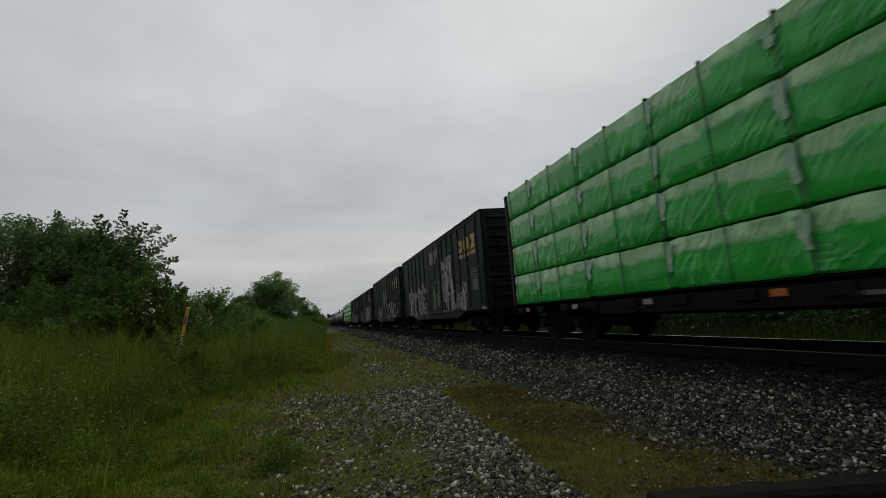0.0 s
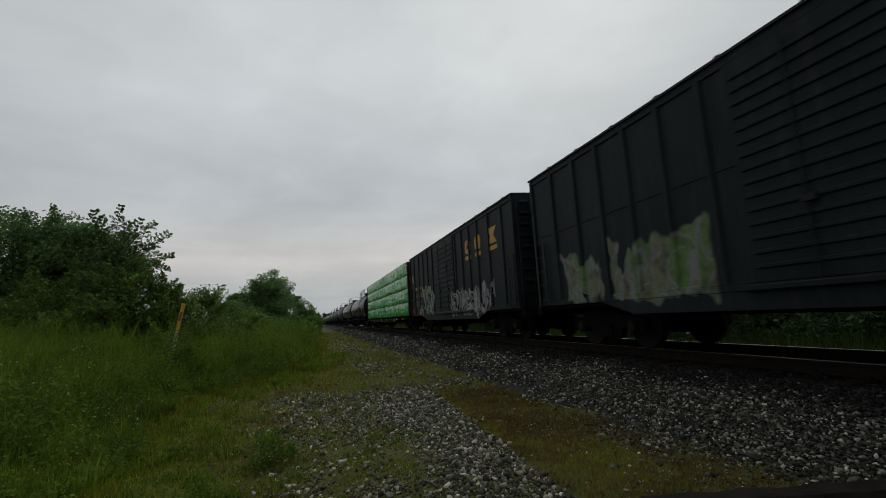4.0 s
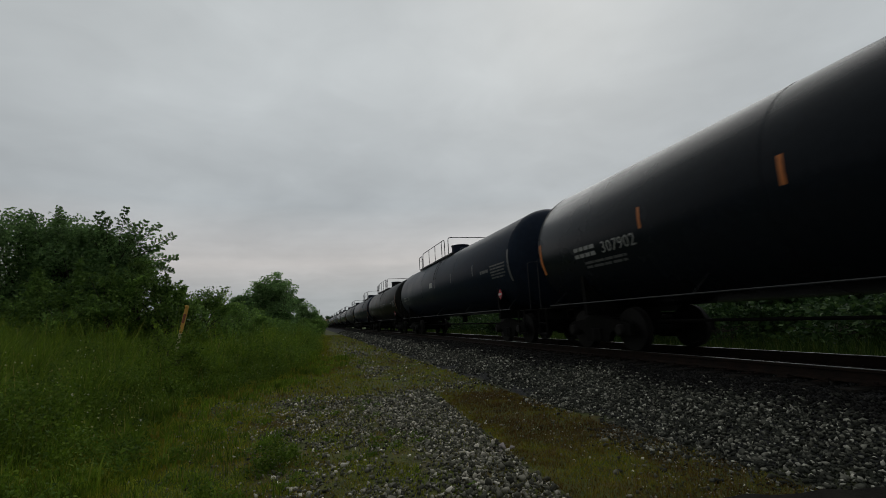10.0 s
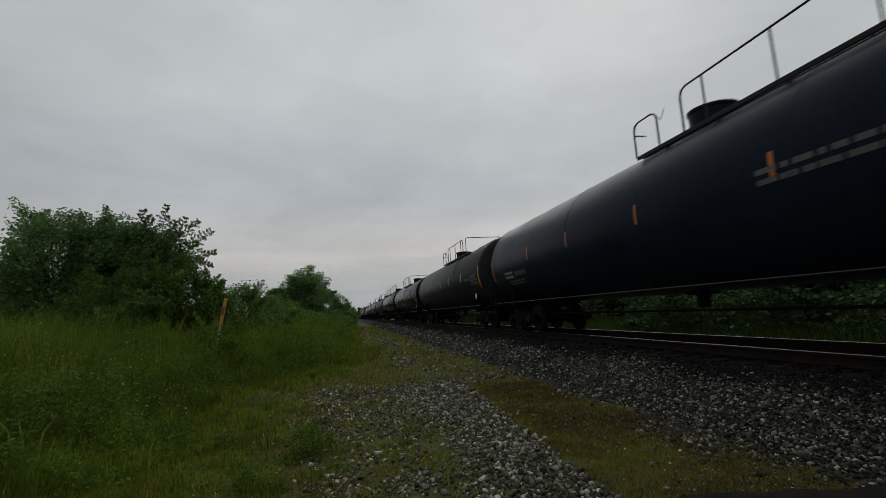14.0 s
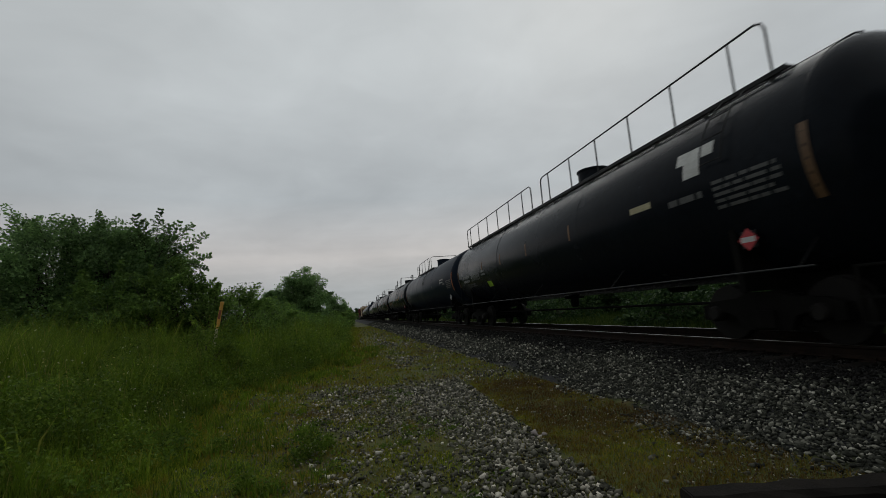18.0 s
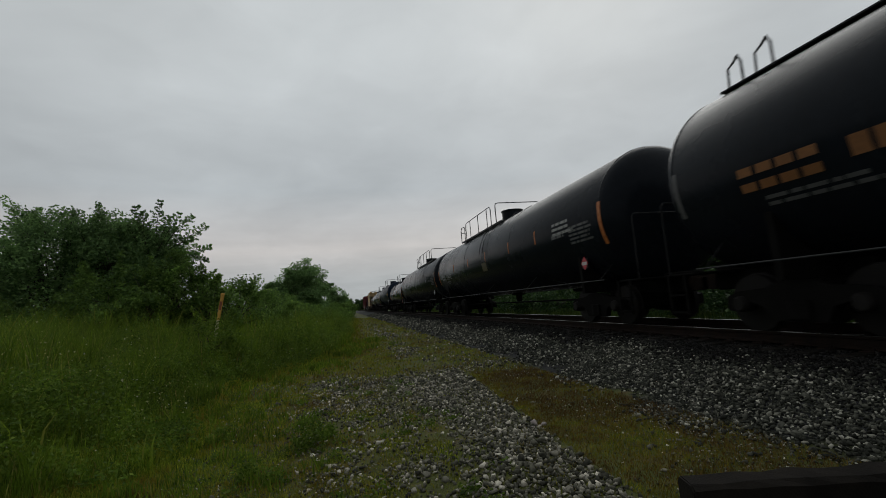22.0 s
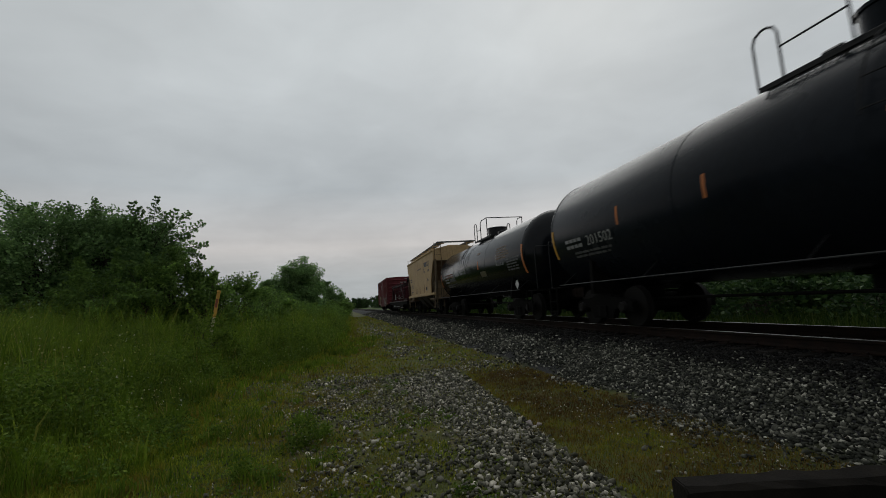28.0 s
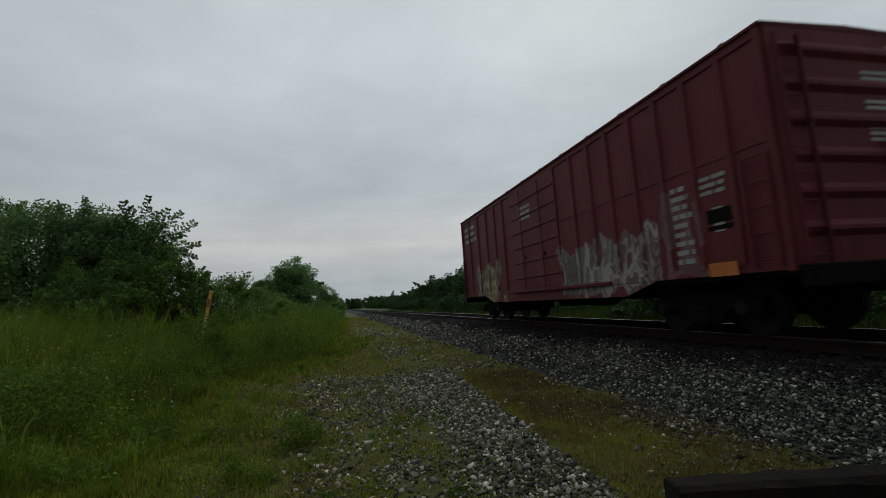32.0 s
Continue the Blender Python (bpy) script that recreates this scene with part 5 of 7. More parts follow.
def running_gear(car, front, rear, tc_front, tc_rear):
    for y in (tc_front, tc_rear):
        b = part("bogie", BOLSTER_MESH, None, car, "black cast steel bogie", at=(0, y, 0))
        for x in (-1.02, 1.02):
            part("sideframe", FRAME_MESH, None, b, at=(x, 0, 0))
            if x < 0:
                part("spring_nest", SPRING_MESH, None, b, at=(x, 0, 0))
                for dy in (-0.89, 0.89):
                    part("bearing_cap", CAP_MESH, None, b, at=(x, dy, 0))
        for dy in (-0.89, 0.89):
            part("axle", AXLE_MESH, None, b, at=(0, dy, 0))
            w = part("wheel", WHEEL_MESH, None, b, at=(-0.755, dy, 0))
            w = part("wheel", WHEEL_MESH, None, b, at=(0.755, dy, 0))
            w.rotation_euler = (0, 0, math.pi)
            w.location = (0.755, dy, 0)
    a = part("coupler", COUPLER_MESH, None, car, "rusty knuckle coupler", at=(0, front, 0))
    c = part("coupler", COUPLER_MESH, None, car, "rusty knuckle coupler", at=(0, rear, 0))
    c.rotation_euler = (0, 0, math.pi)


def ladder(parent, y, z0, z1, x, width=0.42, material=None, along="y", rungs=0.36):
    s = Shape()
    for d in (-width / 2, width / 2):
        p = (x, y + d) if along == "y" else (x + d, y)
        s.box(p[0] - 0.014, p[0] + 0.014, p[1] - 0.03, p[1] + 0.03, z0, z1)
    z = z0 + 0.1
    while z < z1:
        if along == "y":
            s.tube([(x, y - width / 2, z), (x, y + width / 2, z)], 0.011, 6)
        else:
            s.tube([(x - width / 2, y, z), (x + width / 2, y, z)], 0.011, 6)
        z += rungs
    return part("ladder", s, material or BLACK_STEEL, parent, "steel rung ladder")


# ---- box cars ----
def boxcar(front, rear, eave, paint, dark, label, door, door_ribs, posts, end_ribs, logo=None, logo_material=None, ribbed_door=True):
    L = rear - front
    car = vehicle("boxcar", label, "boxcar", front, rear)
    h = L / 2
    W = 1.55
    at = lambda d: -h + d                      # distance behind the leading end
    z0 = 1.0
    d0, d1 = door
    # side sheets, with an opening for the door on the near side
    near = Shape()
    near.box(-W + 0.05, -W + 0.09, -h, at(d0), z0, eave).box(-W + 0.05, -W + 0.09, at(d1), h, z0, eave)
    near.box(-W + 0.02, -W + 0.10, -h, h, eave - 0.16, eave, 0.015)
    part("side_wall", near, paint, car)
    part("side_wall", Shape().box(W - 0.09, W - 0.05, -h, h, z0, eave).box(W - 0.1, W - 0.02, -h, h, eave - 0.16, eave), dark, car)
    sill = Shape().box(-W + 0.02, -W + 0.14, -h, h, z0 - 0.02, z0 + 0.12, 0.01)
    sill.prism([(at(2.6), z0), (at(3.6), 0.72), (at(L - 3.6), 0.72), (at(L - 2.6), z0)], "x", -W + 0.03, -W + 0.08)
    part("side_sill", sill, paint, car)
    part("floor", Shape().box(-W + 0.1, W - 0.1, -h, h, z0 - 0.1, z0, 0.01).box(-0.2, 0.2, -h, h, 0.62, 0.9, 0.02), BLACK_STEEL, car)
    for d in posts:
        y = at(d)
        part("post", Shape().prism([(-W, y - 0.05), (-W + 0.06, y - 0.085), (-W + 0.06, y + 0.085), (-W, y + 0.05)], "z", z0 + 0.1, eave - 0.12), paint, car)
    for y in (-h + 0.06, h - 0.06):
        part("corner_post", Shape().box(-W - 0.005, -W + 0.12, y - 0.06, y + 0.06, z0 - 0.05, eave, 0.02), paint, car)
    zs = z0 + (eave - z0) * 0.52
    part("seam", Shape().box(-W + 0.035, -W + 0.052, -h + 0.1, at(d0) - 0.05, zs, zs + 0.03), paint, car)
    part("seam", Shape().box(-W + 0.035, -W + 0.052, at(d1) + 0.05, h - 0.1, zs, zs + 0.03), paint, car)
    # door
    door_x = -W + 0.01
    s = Shape().box(door_x, door_x + 0.07, at(d0) - 0.04, at(d1) + 0.04, z0 + 0.08, eave - 0.15, 0.01)
    leaf = part("door", s, paint, car)
    for k in range(door_ribs):
        z = z0 + 0.2 + (eave - z0 - 0.5) * (k + 0.5) / door_ribs
        if ribbed_door:
            part("door_rib", Shape().box(door_x - 0.03, door_x + 0.005, at(d0) + 0.05, at(d1) - 0.05, z - 0.03, z + 0.03, 0.012), paint, leaf)
    for k in (0.28, 0.72):
        rods = Shape()
        y = at(d0) + (d1 - d0) * k
        rods.tube([(door_x - 0.045, y, z0 + 0.1), (door_x - 0.045, y, eave - 0.2)], 0.016, 6)
        rods.box(door_x - 0.07, door_x, y - 0.12, y + 0.05, z0 + 1.0, z0 + 1.08)
        part("locking_rod", rods, dark, leaf)
    part("door_track", Shape().box(-W - 0.06, -W + 0.02, at(d0) - 2.2 if d0 > 3 else at(d0), at(d1) + 0.2, z0 - 0.02, z0 + 0.06, 0.01), dark, car)
    # roof: shallow pitch with raised seams
    rf = Shape().prism([(-W - 0.02, eave - 0.02), (-W - 0.02, eave + 0.02), (0, eave + 0.07), (W + 0.02, eave + 0.02), (W + 0.02, eave - 0.02)], "y", -h - 0.03, h + 0.03)
    part("roof", rf, dark, car)
    ribs = Shape()
    k = -h + 0.6
    while k < h:
        ribs.prism([(-W - 0.02, eave + 0.01), (-W - 0.02, eave + 0.045), (0, eave + 0.095), (W + 0.02, eave + 0.045), (W + 0.02, eave + 0.01), (0, eave + 0.05)], "y", k - 0.04, k + 0.04)
        k += 1.25
    part("roof_seams", ribs, dark, car)
    # ends with pressed horizontal ribs
    for y, out in ((-h, -1), (h, 1)):
        e = Shape().prism([(-W + 0.06, z0), (W - 0.06, z0), (W - 0.06, eave), (0, eave + 0.05), (-W + 0.06, eave)], "y", y - 0.02, y + 0.02)
        wall = part("end_wall", e, dark if out > 0 else paint, car)
        for i in range(end_ribs):
            z = z0 + 0.25 + (eave - z0 - 0.35) * (i + 0.5) / end_ribs
            g = 0.40 * (eave - z0) / end_ribs
            r = Shape()
            r.prism([(y + out * 0.02, z - g / 2), (y + out * 0.085, z - g * 0.12), (y + out * 0.085, z + g * 0.12), (y + out * 0.02, z + g / 2)], "x", -W + 0.22, W - 0.22)
            part("end_rib", r, dark if out > 0 else paint, wall)
        part("end_sill", Shape().box(-W + 0.05, W - 0.05, min(y, y + out * 0.18), max(y, y + out * 0.18), 0.74, 1.04, 0.02), BLACK_STEEL, car)
    ladder(car, -h + 0.34, 1.05, 2.6, -W - 0.03, 0.4, dark)
    ladder(car, h - 0.34, 1.05, 2.6, -W - 0.03, 0.4, dark)
    ladder(car, -h - 0.1, 1.05, 4.2, -W + 0.32, 0.4, dark, "x")
    br = Shape().spin([(-0.02, 0.27), (0.02, 0.27), (0.02, 0.23), (-0.02, 0.23)], 18, "y", (0.6, -h - 0.16, 2.6))
    br.box(0.58, 0.62, -h - 0.18, -h - 0.12, 2.35, 2.85).box(0.35, 0.85, -h - 0.18, -h - 0.14, 2.58, 2.62)
    part("brake_wheel", br, dark, car, "hand brake wheel")
    part("brake_valve", Shape().box(-0.7, 0.2, -0.5, 0.5, 0.5, 0.8, 0.04), BLACK_STEEL, car)
    part("air_tank", Shape().spin([(-2.2, 0.2), (-1.2, 0.2)], 12, "y", (-0.6, 0, 0.7)), BLACK_STEEL, car)
    running_gear(car, -h - 0.15, h + 0.15, at(2.15), at(L - 2.15))
    if logo:
        for a, b in logo:
            lx = -W + 0.045
            mid = (a + b) / 2
            zt, zb = eave - 0.66, eave - 1.42
            emblem(car, logo.index((a, b)), at(a), at(b), zb + 0.22, zt, logo_material, lx)
            mark(car, "underline", at(a), at(b), zb, zb + 0.14, logo_material, lx)
    return car, at, -W + 0.044


def boxcars():
    pale = (0.37, 0.355, 0.33)
    grey = (0.20, 0.20, 0.20)
    ink = (0.01, 0.01, 0.012)
    navy = ((0.0085, 0.0125, 0.0145), (0.0150, 0.0215, 0.0250))
    # patches are given behind the leading end, then moved to the middle of the car
    def paints(name, L, patches):
        return tagged_paint(name, *navy, [(a - L / 2, b - L / 2, c, d, f, l, s, z) for a, b, c, d, f, l, s, z in patches])

    L = 15.6
    p = paints("navy_paint_with_pale_graffiti", L, [(2.3, 6.0, 1.0, 2.1, [pale, (0.42, 0.38, 0.32), (0.30, 0.29, 0.27)], ink, 1, 0.6), (4.1, 5.8, 1.8, 3.5, [pale, (0.40, 0.38, 0.34), (0.45, 0.43, 0.40)], (0.12, 0.10, 0.08), 2, 0.8),
                                                   (9.1, 14.0, 0.85, 2.6, [pale, (0.36, 0.33, 0.31)], ink, 3, 0.5), (6.2, 7.8, 3.6, 4.2, [grey, (0.1, 0.1, 0.1)], pale, 4, 0.3),
                                                   (6.3, 7.6, 1.2, 2.6, [(0.14, 0.18, 0.07), (0.1, 0.12, 0.08)], grey, 5, 0.5)])
    car, at, x = boxcar(14.95, 30.55, 4.55, p, NAVY, "navy black boxcar with gold emblem and pale graffiti", (6.1, 8.95), 7, (0.75, 1.95, 3.0, 3.9, 4.75, 5.6, 9.4, 10.5, 11.6, 12.7, 13.8), 9,
                        ((2.45, 3.1), (1.6, 2.25), (0.74, 1.45)), GOLD)
    for d in (0.05, 5.2, 9.0, 13.0):
        mark(car, "reflector", at(d + 0.02), at(d + 0.45), 0.98, 1.1, ORANGE, -1.565, label="orange reflector strip")
    mark(car, "panel", at(0.75) + 0.1, at(1.5), 1.75, 2.15, DIM, x)
    bars(car, at(0.5), at(1.6), 2.2, 2.6, 4, DIM, x, seed=3)
    L = 15.75
    p = paints("navy_paint_with_white_lettered_graffiti", L, [(2.6, 6.5, 1.0, 2.2, [pale, (0.33, 0.33, 0.32)], ink, 11, 0.42), (0.2, 0.95, 1.7, 2.15, [pale], ink, 12, 0.25),
                                                             (9.6, 12.45, 0.85, 2.15, [(0.24, 0.21, 0.28), (0.44, 0.17, 0.035), (0.30, 0.28, 0.31), (0.20, 0.19, 0.24)], ink, 13, 0.75), (6.6, 9.2, 1.8, 3.4, [(0.07, 0.07, 0.08), grey], (0.12, 0.12, 0.13), 14, 0.6)])
    car, at, x = boxcar(32.04, 47.8, 4.56, p, NAVY, "navy black boxcar with gold emblem and white graffiti", (6.45, 9.35), 7, (1.0, 1.95, 2.95, 3.9, 4.8, 5.7, 9.8, 10.9, 12.0, 13.1, 14.3), 9,
                        ((2.85, 3.4), (2.0, 2.45), (1.15, 1.7)), GOLD)
    mark(car, "reflector", at(1.2), at(1.8), 1.28, 1.5, ORANGE, x, label="orange reflector panel")
    mark(car, "reflector", at(14.1), at(14.64), 1.24, 1.44, ORANGE, x, label="orange reflector panel")
    for d in (2.6, 7.0, 12.0):
        mark(car, "reflector", at(d), at(d + 0.45), 0.98, 1.1, ORANGE, -1.565, label="orange reflector strip")
    faded = plain("faded_gold_stencil", (0.15, 0.075, 0.03))
    for k, (d0, d1, z0, z1) in enumerate(((14.05, 14.57, 2.37, 2.60), (13.2, 13.68, 2.38, 2.61), (14.09, 14.55, 1.95, 2.16), (13.17, 13.64, 1.95, 2.16),
                                          (14.11, 14.51, 1.54, 1.72), (13.22, 13.65, 1.54, 1.72), (12.38, 12.82, 1.92, 2.12))):
        bars(car, at(d0), at(d1), z0, z1, 1, faded, x, seed=20 + k)
    for z in (1.62, 1.44):
        bars(car, at(12.42), at(12.9), z, z + 0.16, 1, PALE, x, seed=int(z * 100))
    mark(car, "reflector", at(12.2), at(12.7), 0.74, 0.84, ORANGE, -1.525, label="orange reflector strip")
    L = 15.45
    p = paints("navy_paint_with_green_brown_graffiti", L, [(2.9, 6.3, 0.85, 2.5, [(0.22, 0.12, 0.10), (0.28, 0.17, 0.13), (0.34, 0.32, 0.26)], (0.38, 0.36, 0.3), 21, 0.55),
                                                          (2.0, 3.1, 0.95, 2.2, [(0.10, 0.28, 0.07), (0.16, 0.34, 0.09)], ink, 22, 0.4), (5.9, 6.9, 0.95, 2.1, [(0.14, 0.34, 0.08), (0.4, 0.35, 0.1)], ink, 23, 0.4),
                                                          (10.0, 14.2, 0.95, 2.1, [(0.12, 0.20, 0.07), (0.16, 0.17, 0.1)], grey, 24, 0.45), (1.2, 2.2, 1.9, 2.4, [grey], ink, 25, 0.3)])
    car, at, x = boxcar(49.74, 65.2, 4.39, p, NAVY, "navy black boxcar with ribbed door and green brown graffiti", (6.3, 9.3), 15, (0.95, 2.1, 3.2, 4.1, 5.0, 5.9, 9.8, 10.7, 11.6, 12.5, 13.4, 14.4), 9,
                        ((2.55, 3.1), (1.8, 2.3), (0.85, 1.45)), GOLD)
    mark(car, "reflector", at(0.15), at(0.65), 1.2, 1.42, ORANGE, x, label="orange reflector panel")
    L = 14.95
    p = paints("navy_paint_with_pale_green_graffiti", L, [(9.6, 12.2, 0.95, 2.35, [(0.27, 0.33, 0.27), (0.3, 0.36, 0.3)], ink, 31, 0.7), (2.0, 6.8, 0.95, 1.9, [(0.3, 0.3, 0.32), pale], ink, 32, 0.45),
                                                         (14.0, 14.6, 3.0, 3.4, [pale], ink, 33, 0.25), (11.9, 13.1, 0.9, 1.4, [(0.22, 0.05, 0.05), pale], ink, 34, 0.3)])
    car, at, x = boxcar(66.4, 81.35, 4.40, p, NAVY, "navy black boxcar with pale green graffiti and gold lettering", (6.2, 9.2), 13, (0.95, 2.1, 3.2, 4.1, 5.0, 5.9, 9.7, 10.7, 11.7, 12.75, 13.9), 9,
                        ((4.0, 4.6), (2.9, 3.5), (1.4, 2.2)), GOLD)
    bars(car, at(13.3), at(13.9), 2.38, 2.66, 1, GOLD, x, seed=41)
    bars(car, at(12.3), at(12.85), 2.40, 2.68, 1, GOLD, x, seed=42)
    lettered(car, "141", at(13.85), 1.98, 0.26, GOLD, x)
    lettered(car, "768", at(12.85), 1.98, 0.26, GOLD, x)
    bars(car, at(12.4), at(13.7), 1.5, 1.8, 3, DIM, x, seed=43)
    mark(car, "reflector", at(14.4), at(14.85), 1.15, 1.38, ORANGE, x, label="orange reflector panel")
    mark(car, "reflector", at(12.3), at(12.8), 1.0, 1.15, ORANGE, -1.565, label="orange reflector strip")
    # the last car of the train
    L = 15.24
    red = tagged_paint("faded_maroon_paint_with_grey_graffiti", (0.104, 0.0215, 0.025), (0.150, 0.033, 0.037),
                       [(a - L / 2, b - L / 2, c, d, f, l, s, z) for a, b, c, d, f, l, s, z in (
                           (2.5, 6.3, 0.75, 2.0, [(0.13, 0.12, 0.11), (0.17, 0.16, 0.14), (0.15, 0.10, 0.09)], (0.32, 0.30, 0.26), 51, 0.62),
                           (10.3, 13.5, 0.75, 2.1, [(0.20, 0.17, 0.09), (0.15, 0.12, 0.10)], (0.34, 0.30, 0.2), 52, 0.6),
                           (1.4, 2.3, 1.0, 2.4, [(0.16, 0.10, 0.10)], (0.2, 0.1, 0.1), 53, 0.3))], (0.045, 0.010, 0.012))
    car, at, x = boxcar(439.2, 454.44, 4.38, red, MAROON, "faded maroon boxcar with grey graffiti, last of the train", (6.2, 9.3), 6,
                        (0.76, 1.49, 2.2, 2.95, 3.75, 4.5, 5.3, 10.1, 10.95, 11.9, 12.95, 14.1), 6)
    mark(car, "frame_panel", at(1.01), at(1.2), 1.66, 2.05, PALE, x)
    mark(car, "dark_panel", at(0.84), at(1.32), 1.80, 2.02, BLACK_STEEL, x - 0.003)
    mark(car, "dark_panel", at(0.84), at(1.32), 1.69, 1.76, BLACK_STEEL, x - 0.003)
    mark(car, "reflector", at(0.82), at(1.34), 0.97, 1.18, ORANGE, -1.575, label="orange reflector panel")
    bars(car, at(0.85), at(1.4), 2.25, 2.6, 3, PALE, x, seed=51)
    bars(car, at(1.62), at(2.05), 1.2, 2.6, 9, PALE, x, seed=52)
    bars(car, at(7.6), at(8.6), 3.2, 3.7, 3, PALE, -1.545, seed=53)
    bars(car, at(13.1), at(14.8), 3.3, 4.1, 3, PALE, x, seed=54)
    for z, w, n in ((4.15, 0.5, 1), (3.72, 0.75, 3), (3.28, 0.7, 2), (2.9, 0.6, 3)):
        s = Shape()
        for k in range(n):
            s.box(0.15 if n > 1 else 0.75, 0.15 + w if n > 1 else 1.3, -L / 2 - 0.026, -L / 2 - 0.021, z - 0.09 * k, z - 0.09 * k + 0.05)
        part("stencil", s, PALE, car, "lines of painted stencilling")


boxcars()


# ---- centre-beam flat cars with wrapped lumber ----
def lumber_mesh(length, h, depth, seed):
    """A wrapped bundle: soft corners and a slightly sagging face."""
    rng = random.Random(seed)
    n = 22
    rings = []
    for i in range(n + 1):
        y = length * i / n
        e = 0.02 if i in (0, n) else 0.0
        b = 0.012 * math.sin(i * 1.7 + seed) + rng.uniform(-0.008, 0.008)
        rings.append([(-depth / 2 + e + 0.03, y, 0.01 + e), (-depth / 2 + e + b * 0.6, y, 0.05), (-depth / 2 + e + b, y, h * 0.35), (-depth / 2 + e - b, y, h * 0.7), (-depth / 2 + e + b * 0.5, y, h - 0.05),
                      (-depth / 2 + e + 0.04, y, h - 0.012 - e + b * 0.5), (depth / 2 - e, y, h - 0.012 - e), (depth / 2 - e, y, 0.01 + e)])
    me = Shape().loft(rings).mesh("wrapped_pack", True)
    me.materials.append(WRAP)
    return me


GRIMY_SILL = surface("grimy_dark_sill_paint", (0.006, 0.004, 0.004), (0.013, 0.007, 0.007), 1.2, 0.75, 0, 0.4, (0.004, 0.004, 0.004), 0.05, 0.12)
FLAP = surface("white_film_flap", (0.16, 0.40, 0.19), (0.50, 0.64, 0.51), 7.0, 0.3)
STRAP = plain("dark_green_strapping", (0.03, 0.15, 0.045), 0.4)


def lumber_car(front, rear, label, splits):
    L = rear - front
    h = L / 2
    car = vehicle("lumber_car", label, "flatcar", front, rear)
    base = 1.02
    tier = 0.875
    part("deck", Shape().box(-1.5, 1.5, -h, h, base - 0.10, base - 0.005, 0.01), BLACK_STEEL, car)
    side = Shape().prism([(-h, 0.92), (-h + 3.2, 0.92), (-h + 4.6, 0.66), (h - 4.6, 0.66), (h - 3.2, 0.92), (h, 0.92), (h, 1.0), (-h, 1.0)], "x", -1.5, -1.44)
    part("side_sill", side, GRIMY_SILL, car, "grimy dark maroon side sill")
    part("centre_sill", Shape().box(-0.25, 0.25, -h, h, 0.55, 0.92, 0.02), BLACK_STEEL, car)
    k = -h + 0.8
    pocket = Shape().box(-1.545, -1.42, -0.17, 0.17, 0.76, 0.93, 0.012).mesh("stake_pocket")
    pocket.materials.append(GRIMY_SILL)
    while k < h - 0.5:
        part("stake_pocket", pocket, None, car, at=(0, k, 0))
        k += 1.22
    part("centre_beam", Shape().box(-0.1, 0.1, -h + 0.4, h - 0.4, base, base + 0.25).box(-0.14, 0.14, -h + 0.4, h - 0.4, base + 3.35, base + 3.5), DARK_MAROON, car, "maroon centre beam truss")
    for y, out in ((-h, -1), (h, 1)):
        w = part("bulkhead", Shape().box(-1.45, 1.45, y - 0.09, y + 0.09, base - 0.05, base + 3.44, 0.02), DARK_MAROON, car, "ribbed maroon end bulkhead")
        for i in range(5):
            z = base + 0.3 + i * 0.68
            part("bulkhead_rib", Shape().prism([(y + out * 0.09, z - 0.1), (y + out * 0.22, z - 0.04), (y + out * 0.22, z + 0.04), (y + out * 0.09, z + 0.1)], "x", -1.35, 1.35), DARK_MAROON, w)
        part("end_sill", Shape().box(-1.4, 1.4, y - 0.15 if out < 0 else y, y if out < 0 else y + 0.15, 0.72, 1.0, 0.02), BLACK_STEEL, car)
    n = 0
    cuts = [0.28] + list(splits) + [L - 0.14]
    for i in range(len(cuts) - 1):
        ln = cuts[i + 1] - cuts[i] - 0.03
        for t in range(4):
            me = lumber_mesh(ln, tier - 0.012, 1.30, n)
            part("wrapped_pack", me, None, car, "green and white wrapped lumber bundle" if n == 0 else "", at=(-0.80, -h + cuts[i], base + t * tier))
            if t < 4:
                ob = part("wrapped_pack", me, None, car, at=(0.80, -h + cuts[i], base + t * tier))
            if i and t < 4:
                rng = random.Random(n)
                z0, z1 = rng.uniform(0.24, 0.4), rng.uniform(0.66, 0.82)
                lft = [(-rng.uniform(0.03, 0.08 + 0.14 * r / 5), z0 + (z1 - z0) * r / 5) for r in range(6)]
                rgt = [(rng.uniform(0.03, 0.07 + 0.13 * r / 5), z0 + (z1 - z0) * r / 5) for r in range(5, -1, -1)]
                part("folded_flap", Shape().prism(lft + rgt, "x", -0.010, 0.0), FLAP, car, "white folded film at a bundle's end", at=(-1.462, -h + cuts[i], base + t * tier))
            n += 1
    # strap corners on top and straps between tiers
    k = -h + 1.0
    sm = Shape().box(-1.478, -1.466, -0.009, 0.009, base, base + 4 * tier).mesh("strap")
    sm.materials.append(STRAP)
    cm = Shape().box(-1.462, -1.30, -0.03, 0.03, base + 4 * tier - 0.06, base + 4 * tier - 0.012, 0.008).mesh("corner_guard")
    cm.materials.append(BLACK_STEEL)
    while k < h - 0.3:
        band = part("strap", sm, None, car, at=(0, k, 0))
        part("corner_guard", cm, None, band)
        k += 1.22
    running_gear(car, -h - 0.2, h + 0.2, -h + 2.0, h - 2.0)
    s = Shape().box(-1.52, -1.50, -0.25, 0.25, 0.70, 0.88)
    part("frame_panel", s, DIM, car, "faded stencilled panel", at=(0, -h + 5.2, 0))
    bars(car, -h + 12, -h + 13, 0.74, 0.84, 1, DIM, -1.505, seed=int(front))
    k = -h + 1.4
